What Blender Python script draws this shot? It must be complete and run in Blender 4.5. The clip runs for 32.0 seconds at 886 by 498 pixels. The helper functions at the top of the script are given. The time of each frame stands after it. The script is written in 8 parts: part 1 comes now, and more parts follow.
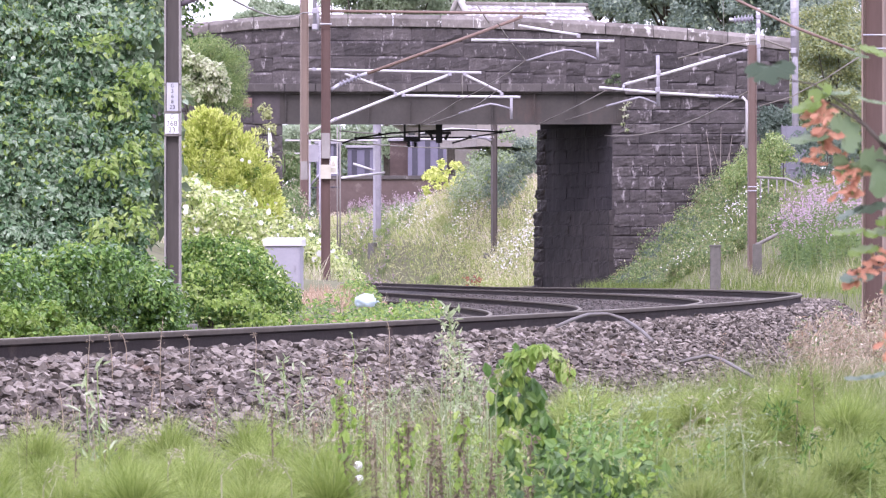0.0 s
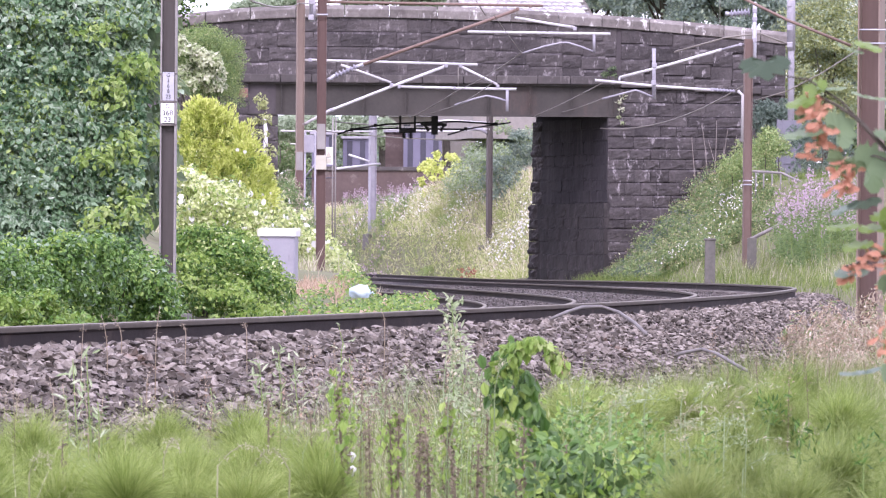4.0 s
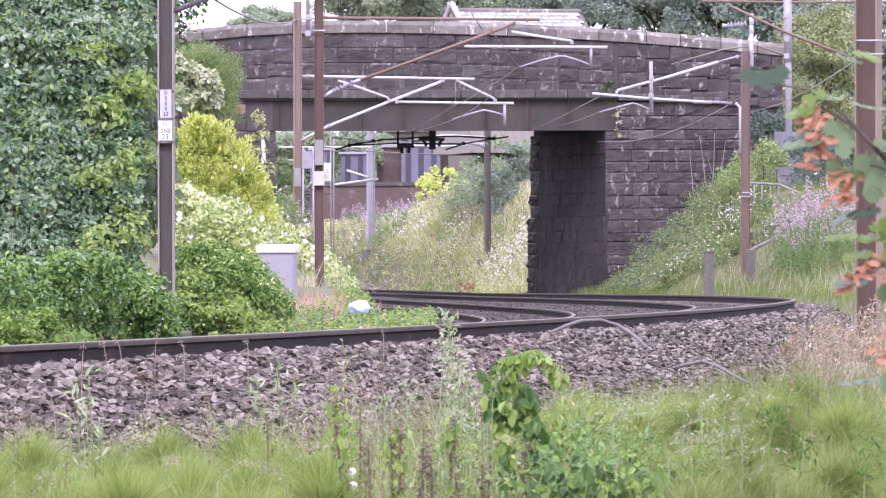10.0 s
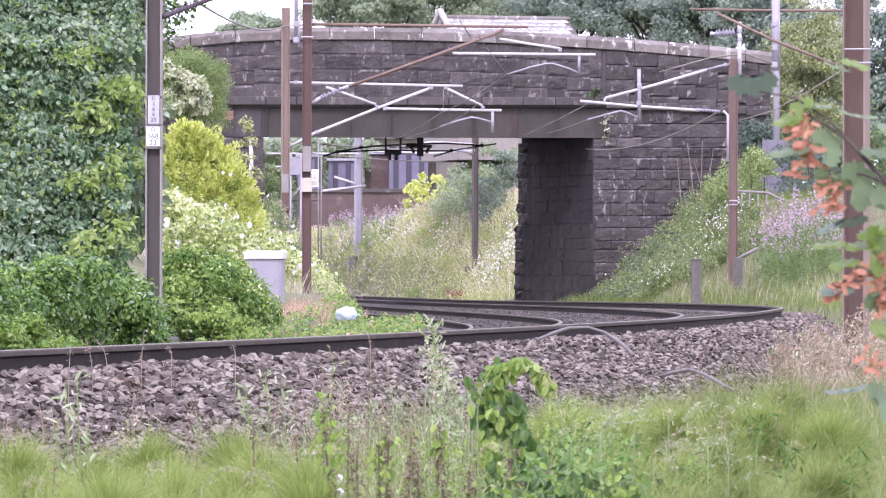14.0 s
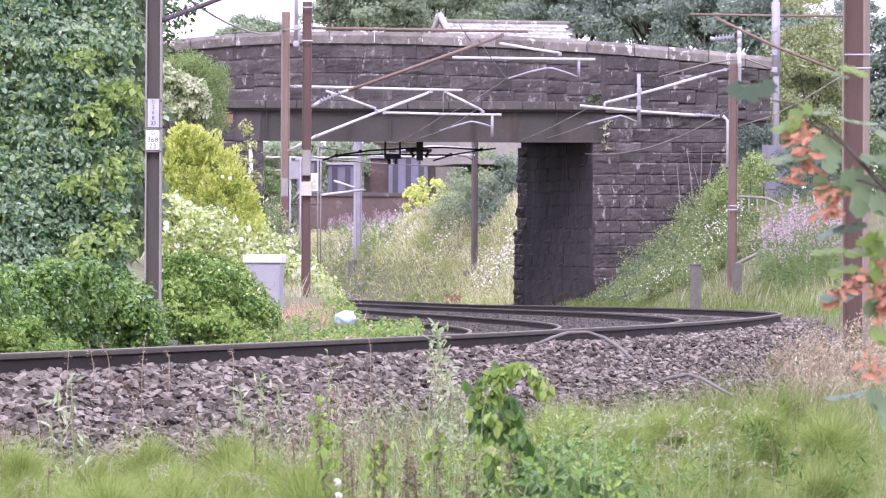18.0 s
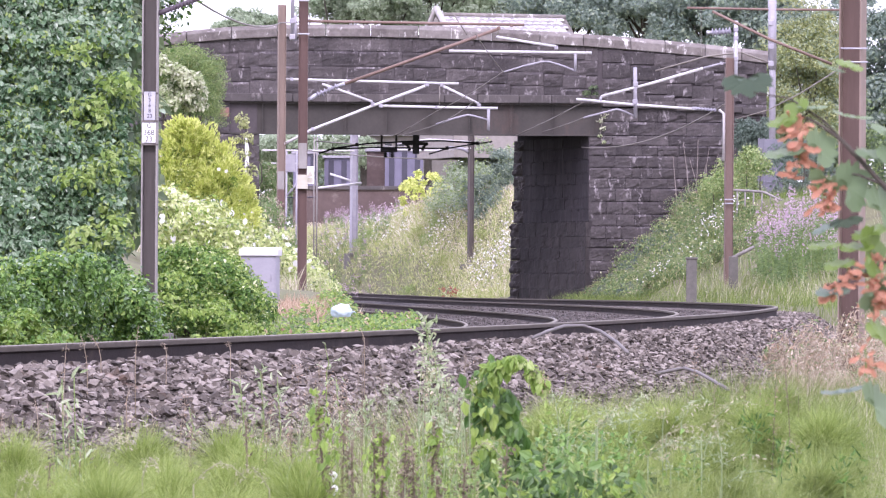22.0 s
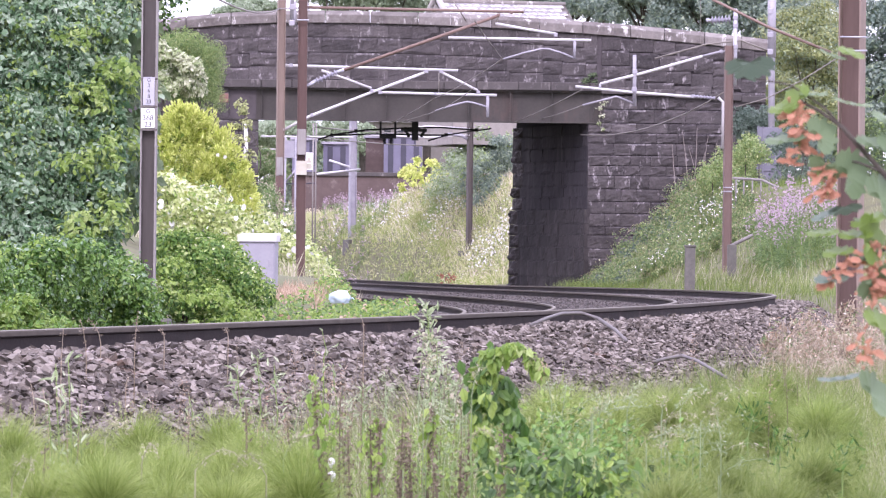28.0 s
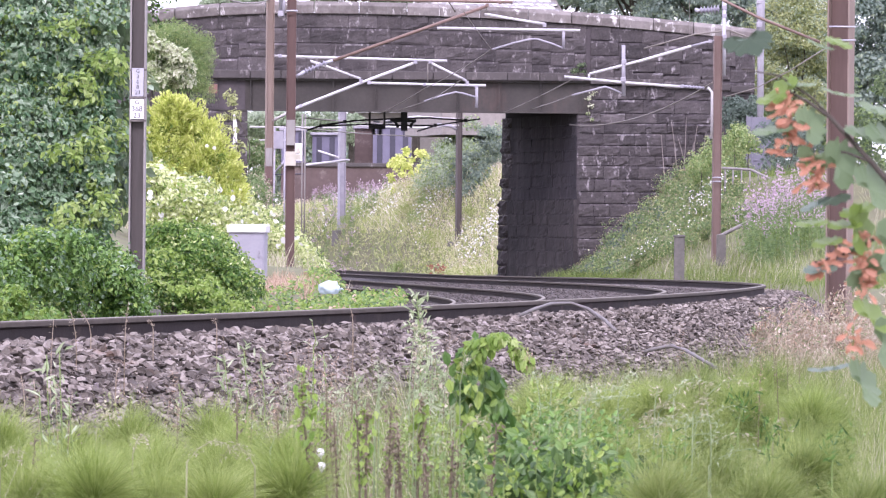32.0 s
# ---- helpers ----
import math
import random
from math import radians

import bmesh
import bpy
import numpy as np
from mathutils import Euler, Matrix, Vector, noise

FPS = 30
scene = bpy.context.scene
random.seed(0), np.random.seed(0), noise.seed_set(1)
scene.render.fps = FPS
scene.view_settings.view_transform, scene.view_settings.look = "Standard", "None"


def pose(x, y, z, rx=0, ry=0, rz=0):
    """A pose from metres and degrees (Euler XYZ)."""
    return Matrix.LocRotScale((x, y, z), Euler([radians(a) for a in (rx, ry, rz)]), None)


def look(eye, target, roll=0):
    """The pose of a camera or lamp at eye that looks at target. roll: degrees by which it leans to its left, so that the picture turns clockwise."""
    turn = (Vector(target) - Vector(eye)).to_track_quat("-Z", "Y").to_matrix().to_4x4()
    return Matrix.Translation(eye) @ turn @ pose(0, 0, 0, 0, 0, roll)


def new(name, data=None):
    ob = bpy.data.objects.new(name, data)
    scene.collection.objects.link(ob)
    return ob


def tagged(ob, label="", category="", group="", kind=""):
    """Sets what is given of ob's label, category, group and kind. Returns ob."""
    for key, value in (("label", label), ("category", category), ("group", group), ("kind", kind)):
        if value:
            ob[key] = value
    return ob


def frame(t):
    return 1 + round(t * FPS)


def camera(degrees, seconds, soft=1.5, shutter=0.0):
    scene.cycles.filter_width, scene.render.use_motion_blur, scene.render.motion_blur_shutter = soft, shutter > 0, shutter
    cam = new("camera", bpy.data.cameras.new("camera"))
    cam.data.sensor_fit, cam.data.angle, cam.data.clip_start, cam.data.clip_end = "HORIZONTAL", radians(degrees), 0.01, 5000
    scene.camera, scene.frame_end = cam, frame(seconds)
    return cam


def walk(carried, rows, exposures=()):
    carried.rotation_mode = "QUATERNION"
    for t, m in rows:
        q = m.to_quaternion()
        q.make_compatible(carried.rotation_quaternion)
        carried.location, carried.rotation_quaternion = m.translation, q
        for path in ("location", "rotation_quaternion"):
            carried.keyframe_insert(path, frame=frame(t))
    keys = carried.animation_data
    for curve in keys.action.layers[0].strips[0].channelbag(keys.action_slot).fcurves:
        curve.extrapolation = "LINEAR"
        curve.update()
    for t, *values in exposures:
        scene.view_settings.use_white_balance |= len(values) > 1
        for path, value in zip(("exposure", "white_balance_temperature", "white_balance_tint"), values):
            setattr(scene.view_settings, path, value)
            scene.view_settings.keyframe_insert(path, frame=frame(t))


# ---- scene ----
# Metres: x right, y ahead along the first view, z up from the top of the outer rail.
cam = camera(8.1461, 32.0, soft=1.2)
cam.data.dof.use_dof, cam.data.dof.focus_distance, cam.data.dof.aperture_fstop = True, 62.0, 40.0
EYE = (0.0, 0.0, 0.35)
# seconds, yaw, pitch, roll
TURNS = [
    (0, 0.0000, 0.2316, 0.0000),
    (0.5, -0.0280, 0.2391, -0.1322),
    (1, -0.0417, 0.2248, -0.0945),
    (1.5, -0.0380, 0.2240, -0.2066),
    (2, -0.0672, 0.1984, -0.1661),
    (2.5, -0.0738, 0.1785, -0.2688),
    (3, -0.0718, 0.1646, -0.3146),
    (3.5, -0.0439, 0.1545, -0.4600),
    (5.5, -0.0826, 0.1607, -0.2774),
    (6, -0.0578, 0.1974, -0.3408),
    (6.5, -0.0039, 0.2088, -0.2404),
    (7, 0.0226, 0.2393, -0.0967),
    (7.5, 0.0185, 0.2352, -0.0080),
    (8, 0.0395, 0.2545, -0.0375),
    (8.5, 0.0511, 0.2386, 0.0254),
    (9, 0.0721, 0.2514, 0.0814),
    (9.5, -0.0018, 0.2865, 0.0107),
    (10, -0.0584, 0.2904, 0.1092),
    (10.5, -0.0110, 0.2881, 0.1536),
    (11, -0.0207, 0.4205, 0.2707),
    (11.5, -0.0364, 0.5455, 0.2297),
    (12, -0.0586, 0.5710, 0.0948),
    (12.5, -0.0913, 0.4738, 0.0877),
    (13, -0.1300, 0.3983, 0.0190),
    (13.5, -0.1599, 0.3721, 0.0268),
    (14, -0.1759, 0.3543, -0.1086),
    (14.5, -0.2131, 0.3633, -0.2934),
    (16.5, -0.1637, 0.4024, -0.1066),
    (17, -0.1777, 0.4102, -0.1439),
    (17.5, -0.1683, 0.4082, -0.1413),
    (18, -0.1838, 0.3934, -0.2860),
    (18.5, -0.1958, 0.3810, -0.3381),
    (19, -0.1744, 0.3711, -0.4464),
    (19.5, -0.1587, 0.3869, -0.4399),
    (20, -0.1528, 0.4015, -0.3923),
    (20.5, -0.1620, 0.4007, -0.3031),
    (21, -0.2077, 0.4189, -0.4343),
    (21.5, -0.2159, 0.3538, -0.5636),
    (22, -0.2198, 0.3320, -0.3611),
    (22.5, -0.2232, 0.3309, -0.4462),
    (23, -0.1816, 0.3908, -0.3715),
    (23.5, -0.1509, 0.2630, -0.3373),
    (24, -0.1422, 0.2115, -0.4463),
    (24.5, -0.1655, 0.2392, -0.5568),
    (25, -0.2005, 0.2883, -0.5401),
    (25.5, -0.1990, 0.2836, -0.4479),
    (27.5, -0.2241, 0.2184, -0.4998),
    (28, -0.2345, 0.2100, -0.6146),
    (28.5, -0.2481, 0.1908, -0.3069),
    (29, -0.2521, 0.1420, -0.2828),
    (29.5, -0.2529, 0.1452, -0.4680),
    (30, -0.2438, 0.1327, -0.4680),
    (30.5, -0.2638, 0.1451, -0.5213),
    (31, -0.2680, 0.1336, -0.4366),
    (31.5, -0.2863, 0.1290, -0.5388),
    (32, -0.3327, 0.1229, -0.5069),
]
walk(cam, [(t, pose(*EYE, 90 + pitch, roll, yaw)) for t, yaw, pitch, roll in TURNS],
     exposures=[(0.0, 1.01, 5790.0, 35.5), (32.0, 1.01, 5790.0, 35.5)])

# ---- sky and sun: bright overcast day ----
world = bpy.data.worlds.new("overcast_sky")
scene.world = world
world.use_nodes = True
wn, wl = world.node_tree.nodes, world.node_tree.links
wn.clear()
sky = wn.new("ShaderNodeTexSky")
sky.sky_type, sky.sun_disc = "NISHITA", False
sky.sun_elevation, sky.sun_rotation = radians(44), radians(187)
sky.dust_density, sky.air_density = 4.0, 1.0
cloud = wn.new("ShaderNodeTexNoise")
cloud.inputs["Scale"].default_value = 1.6
cloud.inputs["Detail"].default_value = 5.0
cramp = wn.new("ShaderNodeValToRGB")
cramp.color_ramp.elements[0].color = (7.5, 7.6, 8.0, 1)
cramp.color_ramp.elements[1].color = (11.0, 11.0, 11.2, 1)
cmix = wn.new("ShaderNodeMix")
cmix.data_type = "RGBA"
cmix.inputs["Factor"].default_value = 0.85
bg = wn.new("ShaderNodeBackground")
bg.inputs["Strength"].default_value = 0.135
wout = wn.new("ShaderNodeOutputWorld")
wl.new(cloud.outputs["Fac"], cramp.inputs["Fac"])
wl.new(sky.outputs["Color"], cmix.inputs["A"])
wl.new(cramp.outputs["Color"], cmix.inputs["B"])
wl.new(cmix.outputs["Result"], bg.inputs["Color"])
wl.new(bg.outputs["Background"], wout.inputs["Surface"])
sun_data = bpy.data.lights.new("sun", "SUN")
sun_data.energy, sun_data.angle, sun_data.color = 1.2, radians(14), (1.0, 0.96, 0.9)
sun = new("sun", sun_data)
sun.matrix_world = look((-4, -30, 68), (5, 40, 0))

rng = np.random.default_rng(7)


# ---- materials ----
def material(name, colours, rough=0.7, metal=0.0, scale=6.0, bump=0.3, fine=40.0, vary=0.0, island=0.0,
             translucent=0.0, stain=None, spec=0.5, stain_scale=1.5, stain_range=(0.55, 0.72), stretch=(1, 1, 1), fixed=False):
    """colours: two to four base colours mixed by noise at two scales. vary: per object, island: per loose piece. fixed: the pattern runs on over neighbouring pieces."""
    m = bpy.data.materials.new(name)
    m.use_nodes = True
    n, l = m.node_tree.nodes, m.node_tree.links
    b = n["Principled BSDF"]
    b.inputs["Roughness"].default_value, b.inputs["Metallic"].default_value = rough, metal
    b.inputs["Specular IOR Level"].default_value = spec
    tc = n.new("ShaderNodeTexCoord")
    mp = n.new("ShaderNodeMapping")
    mp.inputs["Scale"].default_value = stretch
    l.new(n.new("ShaderNodeNewGeometry").outputs["Position"] if fixed else tc.outputs["Object"], mp.inputs["Vector"])
    info = n.new("ShaderNodeObjectInfo")
    n1 = n.new("ShaderNodeTexNoise")
    n1.inputs["Scale"].default_value, n1.inputs["Detail"].default_value = scale, 6.0
    n1.inputs["Roughness"].default_value = 0.65
    n1.noise_dimensions = "4D"
    wmul = n.new("ShaderNodeMath")
    wmul.operation = "MULTIPLY"
    wmul.inputs[1].default_value = 37.0
    l.new(info.outputs["Random"], wmul.inputs[0])
    l.new(wmul.outputs[0], n1.inputs["W"])
    n2 = n.new("ShaderNodeTexNoise")
    n2.inputs["Scale"].default_value, n2.inputs["Detail"].default_value = fine, 4.0
    for t in (n1, n2):
        l.new(mp.outputs["Vector"], t.inputs["Vector"])
    addn = n.new("ShaderNodeMath")
    addn.operation = "MULTIPLY_ADD"
    addn.inputs[1].default_value = 0.35
    l.new(n2.outputs["Fac"], addn.inputs[0])
    l.new(n1.outputs["Fac"], addn.inputs[2])
    fac = addn.outputs[0]
    if vary or island:
        extra = info.outputs["Random"]
        if island:
            extra = n.new("ShaderNodeNewGeometry").outputs["Random Per Island"]
        va = n.new("ShaderNodeMath")
        va.operation = "MULTIPLY_ADD"
        va.inputs[1].default_value = vary or island
        l.new(extra, va.inputs[0])
        l.new(fac, va.inputs[2])
        sb = n.new("ShaderNodeMath")
        sb.operation = "SUBTRACT"
        sb.inputs[1].default_value = (vary or island) / 2
        l.new(va.outputs[0], sb.inputs[0])
        fac = sb.outputs[0]
    ramp = n.new("ShaderNodeValToRGB")
    el = ramp.color_ramp.elements
    k = len(colours)
    for i, c in enumerate(colours):
        pos = 0.42 + 0.5 * i / max(1, k - 1)
        e = el[i] if i < 2 else el.new(pos)
        e.position, e.color = pos, (*c, 1)
    l.new(fac, ramp.inputs["Fac"])
    colour = ramp.outputs["Color"]
    if stain:
        n3 = n.new("ShaderNodeTexNoise")
        n3.inputs["Scale"].default_value, n3.inputs["Detail"].default_value = stain_scale, 8.0
        n3.inputs["Roughness"].default_value = 0.7
        ms3 = n.new("ShaderNodeMapping")
        ms3.inputs["Scale"].default_value = (1, 1, 0.4) if fixed else (1, 1, 1)
        l.new(mp.outputs["Vector"], ms3.inputs["Vector"])
        l.new(ms3.outputs["Vector"], n3.inputs["Vector"])
        sr = n.new("ShaderNodeValToRGB")
        sr.color_ramp.elements[0].position, sr.color_ramp.elements[1].position = stain_range
        l.new(n3.outputs["Fac"], sr.inputs["Fac"])
        mx = n.new("ShaderNodeMix")
        mx.data_type = "RGBA"
        l.new(sr.outputs["Color"], mx.inputs["Factor"])
        l.new(colour, mx.inputs["A"])
        mx.inputs["B"].default_value = (*stain, 1)
        colour = mx.outputs["Result"]
    l.new(colour, b.inputs["Base Color"])
    if bump:
        bp = n.new("ShaderNodeBump")
        bp.inputs["Strength"].default_value, bp.inputs["Distance"].default_value = bump, 0.02
        l.new(addn.outputs[0], bp.inputs["Height"])
        l.new(bp.outputs["Normal"], b.inputs["Normal"])
    if translucent:
        tr = n.new("ShaderNodeBsdfTranslucent")
        l.new(colour, tr.inputs["Color"])
        ms = n.new("ShaderNodeMixShader")
        ms.inputs[0].default_value = translucent
        l.new(b.outputs["BSDF"], ms.inputs[1])
        l.new(tr.outputs["BSDF"], ms.inputs[2])
        l.new(ms.outputs[0], n["Material Output"].inputs["Surface"])
    return m


def leafy(name, colours, rough=0.45, translucent=0.35, spec=0.5):
    return material(name, colours, rough=rough, scale=0.9, bump=0.0, fine=3.0, island=0.55, translucent=translucent, spec=spec)


